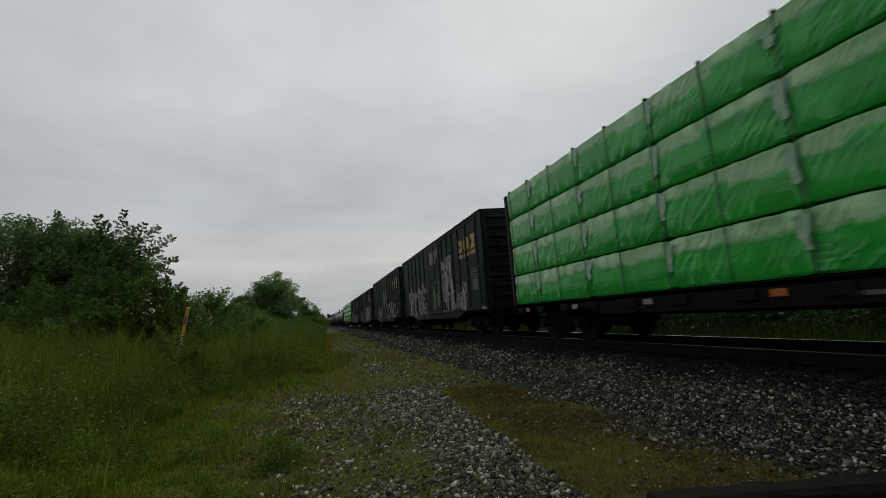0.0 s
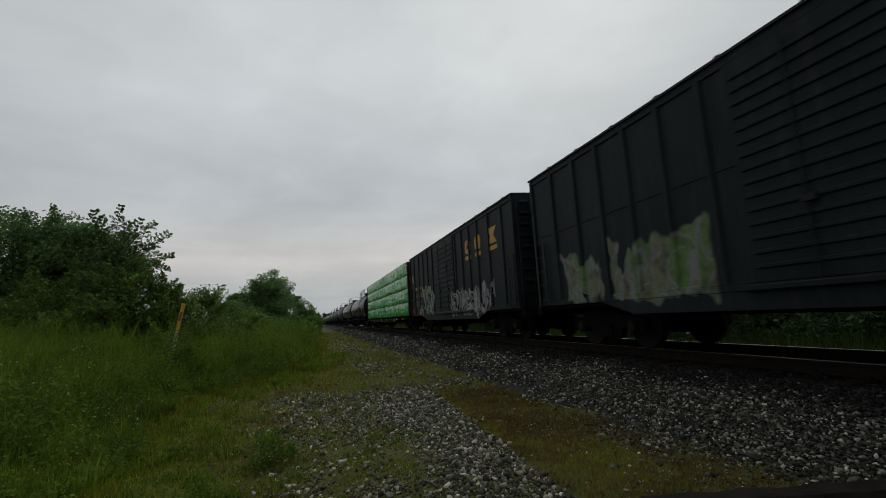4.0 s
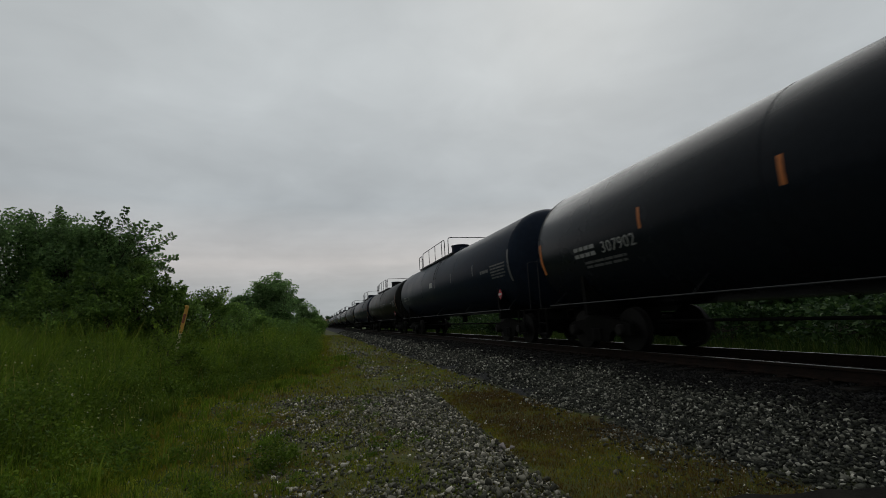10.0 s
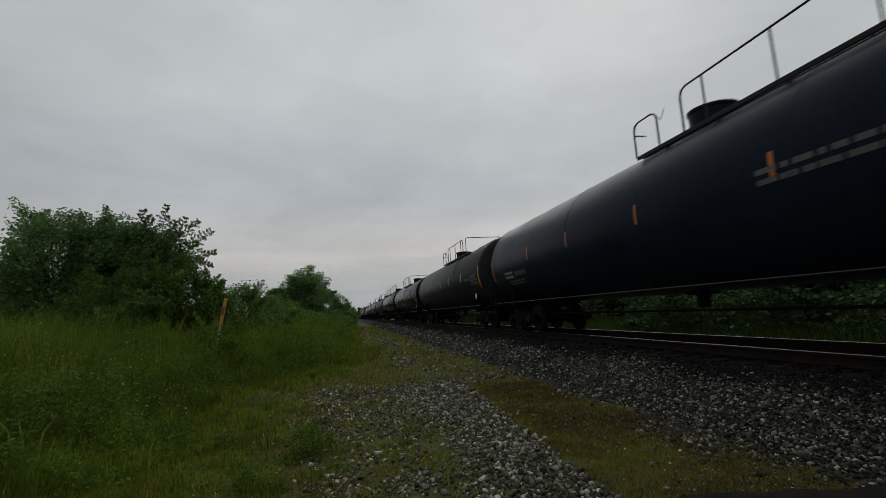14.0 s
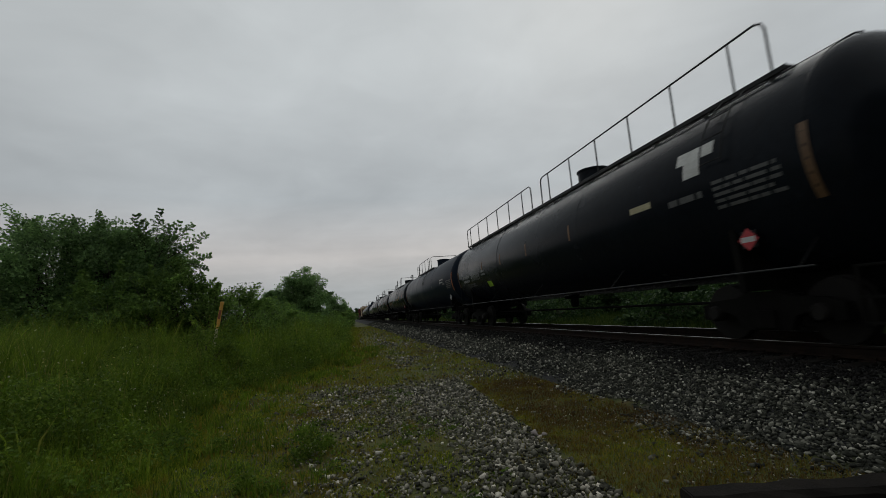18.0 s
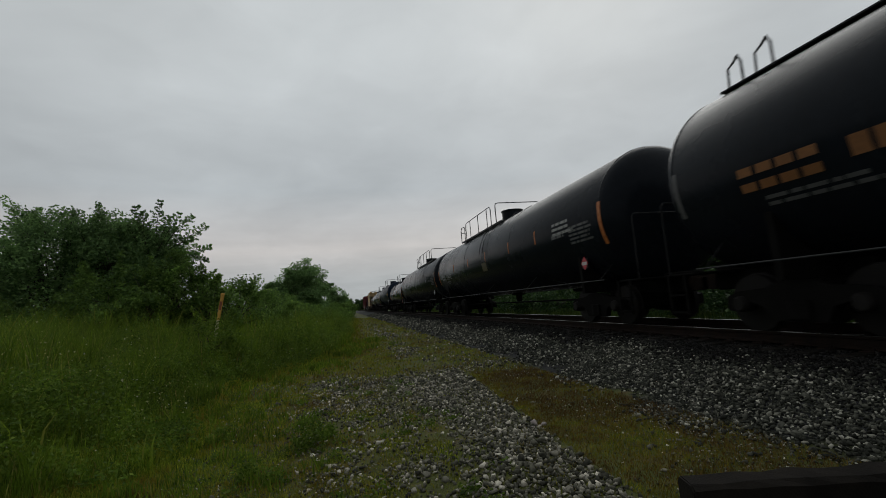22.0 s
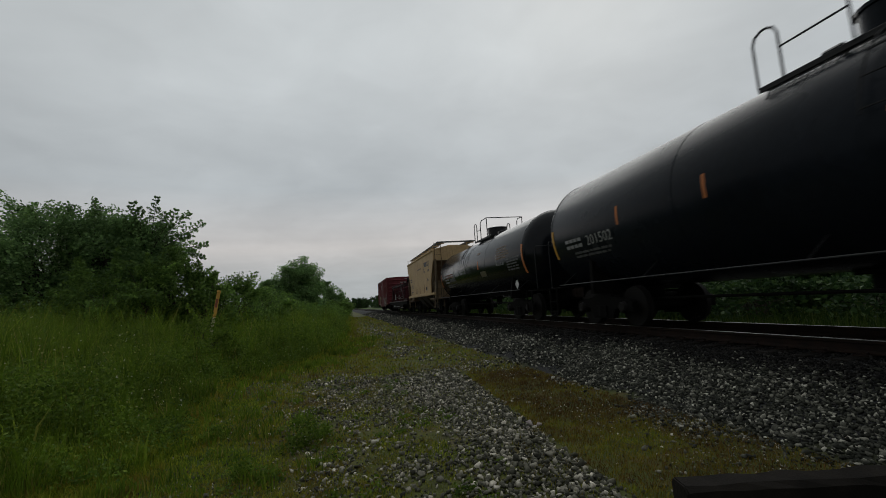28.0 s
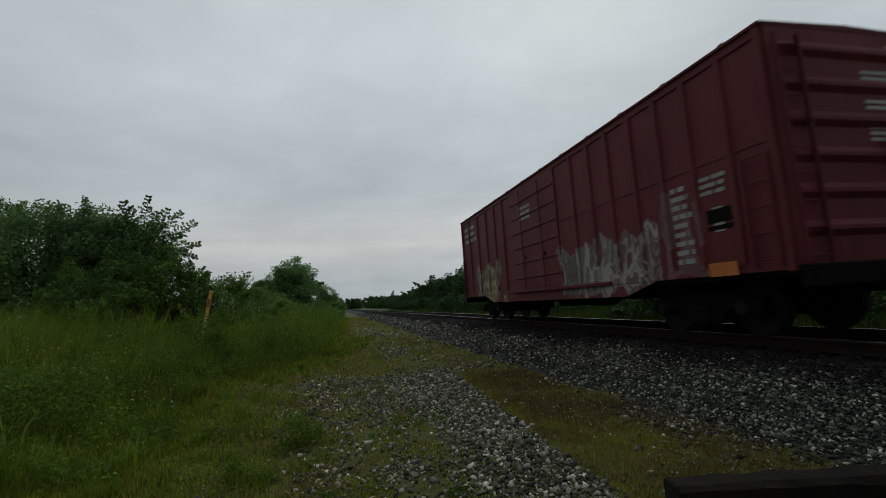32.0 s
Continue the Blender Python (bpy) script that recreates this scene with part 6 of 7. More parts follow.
    while k < h - 0.5:
        mark(car, "reflector", k, k + 0.22, 0.80, 0.90, ORANGE if int(k * 3) % 2 else PALE, -1.55, label="small reflector on the side sill")
        k += 2.44
    return car


lumber_car(-9.2, 12.9, "maroon flatcar stacked with green wrapped lumber", (5.0, 9.6, 13.3, 15.6, 18.0, 20.4))
lumber_car(82.7, 104.9, "maroon flatcar with end bulkheads and green wrapped lumber", (5.3, 10.2, 12.7, 18.1))


# ---- tank cars ----
DULL_ORANGE = plain("dull_orange_lettering", (0.24, 0.10, 0.03))
DULL_STEEL = surface("dull_grey_steel", (0.014, 0.015, 0.016), (0.03, 0.031, 0.033), 3.0, 0.55)


def tank_car(front, rear, top, radius, paint, label, platform, dome, marks=(), rails="near", full_walk=False, stripes=YELLOW, word=None, hoops=False, ladder_at=None, dash=WHITE, seed=0, dashes=None, text=0.85, letter=0.24, drop=0.0):
    """front, rear: where the shell's straight part ends; platform, dome: behind the front."""
    L = rear - front
    h = L / 2
    car = vehicle("tank_car", label, "tank car", front, rear)
    at = lambda d: -h + d
    zc = top - radius
    head = 0.62
    prof = []
    for i in range(9):
        a = math.pi / 2 * i / 8
        prof.append((-h - head * math.cos(a), max(0.02, radius * math.sin(a))))
    for i in range(9):
        a = math.pi / 2 * (8 - i) / 8
        prof.append((h + head * math.cos(a), max(0.02, radius * math.sin(a))))
    part("tank", Shape().spin(prof, 56, "y", (0, 0, zc)), paint, car, smooth=True)
    tk = (zc, radius)
    # head bands where the heads are welded on
    for y in (-h, -h + L * 0.32, h - L * 0.34, h):
        part("head_seam", Shape().spin([(y - 0.018, radius - 0.01), (y - 0.014, radius + 0.005), (y + 0.014, radius + 0.005), (y + 0.018, radius - 0.01)], 56, "y", (0, 0, zc)), paint, car, smooth=True)
    # stub sills, saddles, end platforms
    zb = zc - radius
    for y, out in ((-h, -1), (h, 1)):
        b0, b1 = sorted((y + out * 0.75, y - out * 2.0))
        sill = part("stub_sill", Shape().box(-0.3, 0.3, b0, b1, 0.68, zb + 0.16, 0.03), BLACK_STEEL, car)
        s = Shape()
        s.prism([(-1.35, 0.80), (1.35, 0.80), (1.35, 0.98), (radius * 0.86, zc - radius * 0.5), (0.9, zb + 0.3), (0, zb + 0.05), (-0.9, zb + 0.3), (-radius * 0.86, zc - radius * 0.5), (-1.35, 0.98)], "y", y - out * 1.5 - 0.06, y - out * 1.5 + 0.06)
        part("saddle", s, BLACK_STEEL, car)
        p0, p1 = sorted((y + out * 0.78, y + out * 0.1))
        part("end_platform", Shape().box(-1.36, 1.36, p0, p1, 1.0, 1.04, 0.01), BLACK_STEEL, car, "black grated end platform")
        s = Shape()
        yy = y + out * 0.74
        s.tube([(-1.3, yy, 1.04), (-1.3, yy, 2.36), (-1.24, yy, 2.42), (1.24, yy, 2.42), (1.3, yy, 2.36), (1.3, yy, 1.04)], 0.013, 6)
        s.tube([(-0.5, yy, 2.42), (-0.5, y + out * 0.3, 2.42)], 0.012, 6).tube([(0.5, yy, 2.42), (0.5, y + out * 0.3, 2.42)], 0.012, 6)
        part("end_handrail", s, RAILING, car)
        s = Shape()
        for d in (0.1, 0.5):
            s.box(-1.47, -1.43, y + out * 0.1 + out * d - 0.02, y + out * 0.1 + out * d + 0.02, 0.3, 1.02)
        for z in (0.34, 0.64):
            s.box(-1.49, -1.40, min(y + out * 0.2, y + out * 0.6), max(y + out * 0.2, y + out * 0.6), z, z + 0.03)
        part("step", s, BLACK_STEEL, car, "side step")
    # side rail along the bottom
    s = Shape()
    s.tube([(-1.53, -h + 0.2, 1.08), (-1.53, h - 0.2, 1.08)], 0.014, 6)
    part("side_rail", s, DULL_STEEL, car, "side handrail along the tank's foot")
    y = -h + 0.4
    while y < h:
        part("rail_bracket", Shape().tube([(-1.53, y, 1.08), (-1.1, y, zb + 0.52)], 0.012, 5), RAILING, car)
        y += (L - 0.8) / 4
    s = Shape().spin([(zb - 0.32, 0.09), (zb - 0.26, 0.13), (zb + 0.05, 0.14)], 14, "z", (0, 0.2, 0))
    s.box(-0.22, 0.22, -0.05, 0.45, zb - 0.05, zb + 0.03, 0.02)
    part("bottom_outlet", s, BLACK_STEEL, car)
    part("brake_rod", Shape().tube([(-0.45, -h + 2, 0.62), (-0.45, h - 2, 0.62)], 0.03, 6), BLACK_STEEL, car)
    part("air_tank", Shape().spin([(-h + 4.6, 0.13), (-h + 5.3, 0.13)], 12, "y", (0.5, 0, zb + 0.02)), BLACK_STEEL, car)
    running_gear(car, -h - 0.85, h + 0.85, -h + 1.45, h - 1.45)
    # side platforms along the manway, just above the curve of the shell
    wx = 1.0 if radius > 1.45 else 0.85
    hug = lambda x: zc + math.sqrt(radius ** 2 - x ** 2)
    pz = hug(wx) + (0.145 if radius > 1.45 else 0.17)
    short = platform[1] - platform[0] < 5
    pa, pb = (at(platform[0] - 0.55), at(platform[1] - 0.8)) if not full_walk else (at(platform[0]), at(platform[1]))
    plat = None
    for sx in (-1, 1):
        pl = Shape()
        x0, x1 = sorted((sx * wx, sx * (wx - 0.40)))
        for xx in (x0, x1 - 0.03):
            pl.box(xx, xx + 0.03, pa, pb, pz - 0.055, pz + 0.025, 0.005)
        k = pa + 0.03
        while k < pb:
            pl.box(x0, x1, k - 0.010, k + 0.010, pz - 0.015, pz + 0.015)
            k += 0.10
        for xx in np.linspace(x0 + 0.06, x1 - 0.06, 5):
            pl.box(xx - 0.006, xx + 0.006, pa, pb, pz - 0.012, pz + 0.012)
        ob = part("platform", pl, RAILING, car, "black grated platform beside the manway")
        plat = plat or ob
        k = pa + 0.25
        while k < pb:
            x = sx * (wx - 0.05)
            part("bracket", Shape().box(x - 0.02, x + 0.02, k - 0.04, k + 0.04, hug(wx - 0.05) - 0.02, pz - 0.02), RAILING, ob)
            k += 1.3
    ht = 0.85
    T_ = 0.02
    bend = lambda x, a, b, top_z: [(x, a, pz), (x, a, top_z - 0.16), (x, a + 0.05, top_z - 0.05), (x, a + 0.16, top_z), (x, b - 0.16, top_z), (x, b - 0.05, top_z - 0.05), (x, b, top_z - 0.16), (x, b, pz)]
    zt = pz + ht
    if short:
        c = pa + 0.45
        s = Shape().tube([(-wx, c + 0.95, pz), (-wx, c + 0.95, zt - 0.2), (-wx, c + 0.88, zt - 0.06), (-wx, c + 0.72, zt), (-wx, c, zt), (wx, c, zt), (wx, c + 0.5, zt), (wx, c + 0.62, zt - 0.1), (wx, c + 0.62, pz)], T_, 6)
        s.tube([(-wx, c, pz), (-wx, c, zt)], T_, 6).tube([(wx, c, pz), (wx, c, zt)], T_, 6)
        part("front_rail", s, RAILING, plat)
        for x in (-wx, wx):
            s = Shape().tube(bend(x, pb - 0.42, pb - 0.02, zt), T_, 6)
            s.tube([(x, pb - 0.42, pz + ht * 0.55), (x, c + 0.95, pz + ht * 0.55)], 0.014, 6)
            part("rear_rail", s, RAILING, plat)
    else:
        if not full_walk:
            c = pa + 0.5
            s = Shape().tube([(-wx, c, pz), (-wx, c, zt - 0.12), (-wx + 0.03, c, zt - 0.03), (-wx + 0.12, c, zt), (wx - 0.12, c, zt), (wx - 0.03, c, zt - 0.03), (wx, c, zt - 0.12), (wx, c, pz)], T_, 6)
            part("cross_rail", s, RAILING, plat)
            s = Shape().tube(bend(-wx, pb - 0.75, pb, zt - 0.1), T_, 6).tube([(-wx, pb, pz + ht * 0.6), (-wx + 0.3, pb, pz + ht * 0.6)], 0.015, 6)
            part("end_rail", s, RAILING, plat)
            part("chain", Shape().tube([(-wx, pb - 1.0, zt - 0.16), (-wx, pb - 0.87, pz + ht * 0.6), (-wx, pb - 0.75, zt - 0.2)], 0.008, 5), RAILING, plat)
            spans = [(pa + 1.15, pb - (1.0 if platform[0] > 5 else 1.45))]
        else:
            m = (pa + pb) / 2
            spans = [(pa + 0.2, m - 0.4), (m + 0.4, pb - 0.05)]
        for a, b in spans:
            for x in (-wx, wx):
                part("handrail", Shape().tube(bend(x, a, b, zt), T_, 6), RAILING, plat)
                n = int((b - a - 0.8) / 1.36) + 1
                for i in range(n):
                    y = a + 0.56 + 1.36 * i if platform[0] > 5 else b - 0.56 - 1.36 * i
                    part("rail_post", Shape().tube([(x, y, pz), (x, y, zt)], 0.018, 6), RAILING, plat)
    # manway housing
    da, db = at(dome[0]), at(dome[1])
    dm = (da + db) / 2
    r = min(0.45, (db - da) / 2)
    part("manway", Shape().spin([(top - 0.15, r), (top + 0.36, r), (top + 0.37, r * 1.06), (top + 0.42, r * 1.06), (top + 0.45, r * 0.8), (top + 0.48, r * 0.25)], 22, "z", (0, dm, 0)), paint, car, smooth=True)
    part("valve_guard", Shape().box(-0.2, 0.2, dm + r + 0.15, dm + r + 0.5, top - 0.05, top + 0.22, 0.04), paint, car)
    part("valve_guard", Shape().box(-0.25, 0.1, dm - r - 0.5, dm - r - 0.2, top - 0.05, top + 0.18, 0.04), paint, car)
    # ladder up the side
    ly = at(ladder_at) if ladder_at else pa + 0.9
    s = Shape()
    for d in (-0.21, 0.21):
        pts = [(-(radius + 0.09) * math.cos(a), ly + d, zc + (radius + 0.09) * math.sin(a)) for a in np.linspace(0.12, 0.95, 7)]
        s.tube(pts, 0.013, 5)
    for a in np.linspace(0.16, 0.92, 4):
        s.tube([(-(radius + 0.09) * math.cos(a), ly - 0.21, zc + (radius + 0.09) * math.sin(a)), (-(radius + 0.09) * math.cos(a), ly + 0.21, zc + (radius + 0.09) * math.sin(a))], 0.011, 5)
    part("ladder", s, RAILING, car, "black side ladder")
    if hoops:
        for d in (0.3, L - 1.35):
            s = Shape()
            for k in (0, 1):
                y = at(d) + k * 0.55
                s.tube([(-0.62, y, top - 0.08), (-0.62, y, top + 0.30), (-0.62, y + 0.06, top + 0.42), (-0.42, y + 0.3, top + 0.46), (-0.42, y + 0.45, top + 0.38), (-0.42, y + 0.48, top - 0.08)], 0.022, 6)
            part("hoop", s, RAILING, car, "grab hoop at the walkway's end")
        part("top_walkway", Shape().box(-0.62, 0.62, -h + 0.3, h - 0.3, top - 0.07, top - 0.03, 0.01), RAILING, car, "running walkway on top")
    # marks: dashes along the belly, stripes at the ends, writing
    rng = random.Random(seed)
    zm = zc - 0.18
    for d in dashes or [L * k for k in (0.19, 0.36, 0.50, 0.64, 0.79)]:
        mark(car, "dash", at(d) - 0.035, at(d) + 0.035, zm, zm + 0.40, dash, tank=tk, label="reflective dash")
    mark(car, "end_stripe", at(-0.06), at(0.06), zc - 0.70, zc + 0.30, stripes, tank=tk, label="reflective end stripe")
    mark(car, "end_stripe", at(L - 0.10), at(L + 0.0), zc - 0.65, zc + 0.15, stripes, tank=tk, label="reflective end stripe")
    if not hoops:
        bars(car, at(0.25), at(1.5), zc - 0.5, zc + 0.0, 5, DIM, tank=tk, seed=seed + 1)
        bars(car, at(1.7), at(2.5), zc - 0.25, zc - 0.05, 1, DIM, tank=tk, seed=seed + 2)
    # placard in its holder
    s = Shape()
    a = -1.08 / radius
    cx, cz = -(radius + 0.02) * math.cos(a) - 0.14, zc + (radius + 0.02) * math.sin(a)
    s.loft([[(cx - 0.004, at(1.2) + 0.17 * i, cz + 0.17 * j) for i, j in ((0, -1), (1, 0), (0, 1), (-1, 0))], [(cx + 0.004, at(1.2) + 0.17 * i, cz + 0.17 * j) for i, j in ((0, -1), (1, 0), (0, 1), (-1, 0))]])
    pl = part("placard", s, PINK if seed % 2 == 0 else WHITE, car, "diamond hazard placard")
    part("placard_holder", Shape().box(cx + 0.005, cx + 0.03, at(1.2) - 0.13, at(1.2) + 0.13, cz - 0.13, cz + 0.13, 0.008).box(cx + 0.03, cx + 0.25, at(1.2) - 0.02, at(1.2) + 0.02, cz - 0.02, cz + 0.02), RAILING, pl)
    part("placard_band", Shape().box(cx - 0.009, cx - 0.003, at(1.2) - 0.12, at(1.2) + 0.12, cz - 0.04, cz + 0.04), WHITE, pl)
    # stencilling on the leading head
    for r in range(3):
        s = Shape()
        z = 0.52 - 0.13 * r
        x0 = 0.15 + rng.uniform(0, 0.1)
        for k in range(rng.randint(3, 5)):
            x1 = x0 + rng.uniform(0.10, 0.2)
            q = [(x, -h - head * math.sqrt(max(0.02, 1 - (x * x + d * d) / radius ** 2)) - 0.006, zc + d) for x, d in ((x0, z), (x1, z), (x1, z + 0.08), (x0, z + 0.08))]
            s.loft([[(a, b, c) for a, b, c in q], [(a, b + 0.012, c) for a, b, c in q]])
            x0 = x1 + 0.03
        tagged(part("head_stencil", s, PALE if r else stripes if seed % 3 == 0 else PALE, car, "painted stencil on the tank's head"), kind="stuff")
    # reporting mark: company letters as blocks, then the number
    s0 = L - text
    zl = zc - 0.30 - drop - letter * 0.6
    for k in range(4):
        y = at(s0) - 0.85 * letter * k
        double_bar(car, "company_mark", y - 0.66 * letter, y, zl, zl + letter, PALE if not hoops else DULL_ORANGE, tank=tk, label="plain painted bar")
    y = at(s0) - 4.2 * letter
    if word:
        lettered(car, word, y, zl, letter, PALE, tank=tk, bold=1.05)
    else:
        bars(car, y - 5 * letter, y, zl, zl + letter * 1.3, 1, DIM if not hoops else DULL_ORANGE, tank=tk, seed=seed + 3)
    bars(car, at(s0 - 2.0), at(s0 - 0.3), zl - 0.28, zl - 0.08, 2, DIM, tank=tk, seed=seed + 4)
    for kind, y0, y1, z0, z1, material in marks:
        if kind == "bars":
            bars(car, at(y0), at(y1), z0, z1, max(1, int((z1 - z0) / 0.1)), material, tank=tk, seed=seed + 9)
        else:
            mark(car, kind, at(y0), at(y1), z0, z1, material, tank=tk, label="sticker on the tank's side")
    return car


def tank_cars():
    Y, O, P = YELLOW, ORANGE, PALE
    yl = lambda a: ("placard_plate", a, a + 0.6, 2.0, 2.36, plain("yellow_plate", (0.5, 0.30, 0.03)))
    T = tank_car
    lab = "black tank car with %s"
    T(107.7, 125.4, 4.12, 1.6, BLACK_TANK, lab % "orange stripes and a railed top platform", (4.1, 10.6), (7.9, 9.3), [yl(2.5)], stripes=O, word="307893", dash=O, ladder_at=5.2, seed=10, dashes=(3.29, 6.46, 9.63, 12.15, 14.63))
    T(128.1, 146.5, 4.12, 1.6, BLACK_TANK, lab % "orange stripes and a railed top platform", (4.1, 10.6), (7.9, 9.3), [yl(2.5)], stripes=O, word="307902", dash=O, ladder_at=5.2, seed=20, dashes=(3.29, 6.45, 9.2, 11.86, 14.54), text=1.6)
    T(148.6, 166.8, 4.22, 1.6, BLUE_TANK, lab % "faint stripes and a railed top platform", (8.3, 15.5), (8.55, 10.25), [("plate", 9.5, 10.1, 2.5, 2.75, P)], stripes=DIM, word="25842", dash=DIM, seed=30, dashes=(3.3, 6.21, 9.05, 11.99, 14.8))
    T(169.55, 186.9, 4.13, 1.6, BROWN_TANK, "rust-tinged black tank car with curved handrails", (7.1, 14.8), (7.3, 8.9), [("bars", 5.2, 8.0, 2.2, 2.5, DIM)], stripes=plain("dull_rust_stripe", (0.18, 0.075, 0.03)), dash=plain("dull_rust_dash", (0.20, 0.08, 0.03)), seed=40, dashes=(3.9, 7.3, 10.72, 14.05), text=1.9, drop=0.2)
    T(188.8, 207.5, 4.18, 1.6, BLUE_TANK, "blue-black tank car with a railed top platform", (4.0, 10.6), (8.2, 9.1), [("bars", 4.3, 6.5, 2.35, 2.65, DIM)], stripes=O, dash=O, seed=50, dashes=(3.2, 6.24, 9.28, 12.3, 15.0), text=1.3, drop=0.2)
    T(209.5, 226.6, 4.14, 1.6, GREY_TANK, "faded grey-black tank car with a top platform", (4.0, 10.6), (7.6, 9.0), [], stripes=Y, seed=61)
    T(228.7, 246.8, 4.10, 1.6, BLACK_TANK, lab % "orange stripes and a manway by its platform", (7.45, 14.4), (7.6, 9.5), [("plate", 5.4, 6.0, 2.4, 2.7, DIM), ("bars", 2.9, 4.6, 2.6, 3.1, DIM)], stripes=O, dash=DIM, seed=70, dashes=(3.5, 6.91, 10.26, 13.6))
    T(248.8, 266.9, 4.18, 1.6, BLACK_TANK, lab % "a full-length railed walkway and white stickers", (0.5, 17.75), (6.4, 8.1), [("sticker", 1.45, 2.25, 3.02, 3.24, WHITE), ("sticker", 1.72, 2.08, 2.74, 3.02, WHITE), ("sticker", 2.97, 3.6, 2.48, 2.6, plain("cream_sticker", (0.45, 0.40, 0.25))),
      ("sticker", 13.24, 13.74, 1.66, 1.92, LIME), ("bars", 13.6, 14.1, 2.2, 2.5, P)], stripes=plain("dim_bronze_stripe", (0.13, 0.07, 0.03)), word="330009", full_walk=True, dash=plain("dull_bronze_dash", (0.2, 0.1, 0.04)), seed=80, dashes=(6.2, 9.1, 11.6, 13.92), text=1.0, letter=0.31)
    T(268.4, 287.2, 4.2, 1.6, BLUE_TANK, "blue-grey black tank car with a railed top platform", (8.45, 15.5), (8.1, 9.3), [("bars", 2.2, 3.2, 2.5, 2.8, P)], stripes=O, word="5702", dash=DIM, seed=91, dashes=(3.2, 5.9, 8.76, 11.56, 14.4))
    T(289.1, 305.5, 4.20, 1.6, BLACK_TANK, lab % "orange lettering and grab hoops at both ends", (5.9, 10.8), (6.0, 7.8), [("placard_plate", 5.65, 6.38, 2.36, 2.56, plain("yellow_sign_plate", (0.45, 0.28, 0.04))), ("bars", 1.6, 2.2, 1.75, 2.1, DIM)], stripes=DIM, hoops=True, dash=O, seed=100, dashes=(1.8, 4.49, 7.79, 10.89), text=1.3, letter=0.36)
    T(307.9, 326.2, 4.16, 1.6, BLACK_TANK, lab % "orange marks and a railed top platform", (8.6, 15.1), (8.5, 9.9), [("placard_plate", 8.7, 9.3, 2.0, 2.36, plain("dull_olive_plate", (0.10, 0.085, 0.04))), ("bars", 1.2, 2.4, 2.4, 2.8, P)], stripes=O, word="304442", dash=O, seed=110, dashes=(3.61, 5.92, 8.7, 11.41, 14.3), letter=0.28)
    T(327.7, 345.3, 4.15, 1.6, BLACK_TANK, lab % "white dashes and a railed top platform", (3.5, 10.95), (8.0, 9.3), [], stripes=O, dash=P, seed=121)
    T(347.6, 360.0, 3.72, 1.43, GLOSS_TANK, "small glossy black tank car with white stickers", (4.8, 8.1), (6.0, 6.9), [("sticker", 5.0, 5.7, 2.05, 2.5, P), ("bars", 1.4, 2.6, 2.3, 2.8, P), ("sticker", 3.0, 3.5, 2.2, 2.5, DIM)], stripes=O, word="175364", dash=O, ladder_at=6.6, seed=130)
    T(362.4, 376.0, 4.18, 1.57, BLUE_TANK, "matt blue-black tank car with a short platform", (4.9, 8.8), (5.2, 6.6), [], stripes=Y, dash=DIM, seed=141)
    T(377.9, 391.8, 3.95, 1.53, BLACK_TANK, lab % "yellow marks and a short platform", (5.5, 8.5), (5.7, 7.1), [yl(4.1)], stripes=Y, word="201502", dash=O, seed=150, dashes=(3.1, 5.8, 8.43, 10.84), text=0.7)
    T(394.3, 407.0, 3.72, 1.43, GLOSS_TANK, "small glossy black tank car with faded orange lettering", (5.15, 7.8), (5.55, 6.55), [("bars", 4.75, 5.25, 2.78, 2.95, plain("faded_orange_letters", (0.20, 0.10, 0.05))), ("placard_plate", 4.05, 4.8, 1.78, 2.02, plain("dull_gold_plate", (0.10, 0.085, 0.035))), ("dash", 4.98, 5.1, 2.14, 2.5, ORANGE), ("bars", 9.4, 11.5, 2.1, 2.36, plain("rust_red_letters", (0.17, 0.06, 0.03))),
      ("bars", 1.2, 2.6, 2.3, 2.8, plain("dim_orange_letters", (0.14, 0.09, 0.05)))], stripes=O, dash=P, ladder_at=7.4, seed=161, dashes=(2.6, 7.2, 9.5), text=1.15)


tank_cars()


# ---- covered hopper ----
RUSTY_TAN = surface("rusty_tan_steel", (0.07, 0.05, 0.03), (0.16, 0.11, 0.06), 1.6, 0.7)


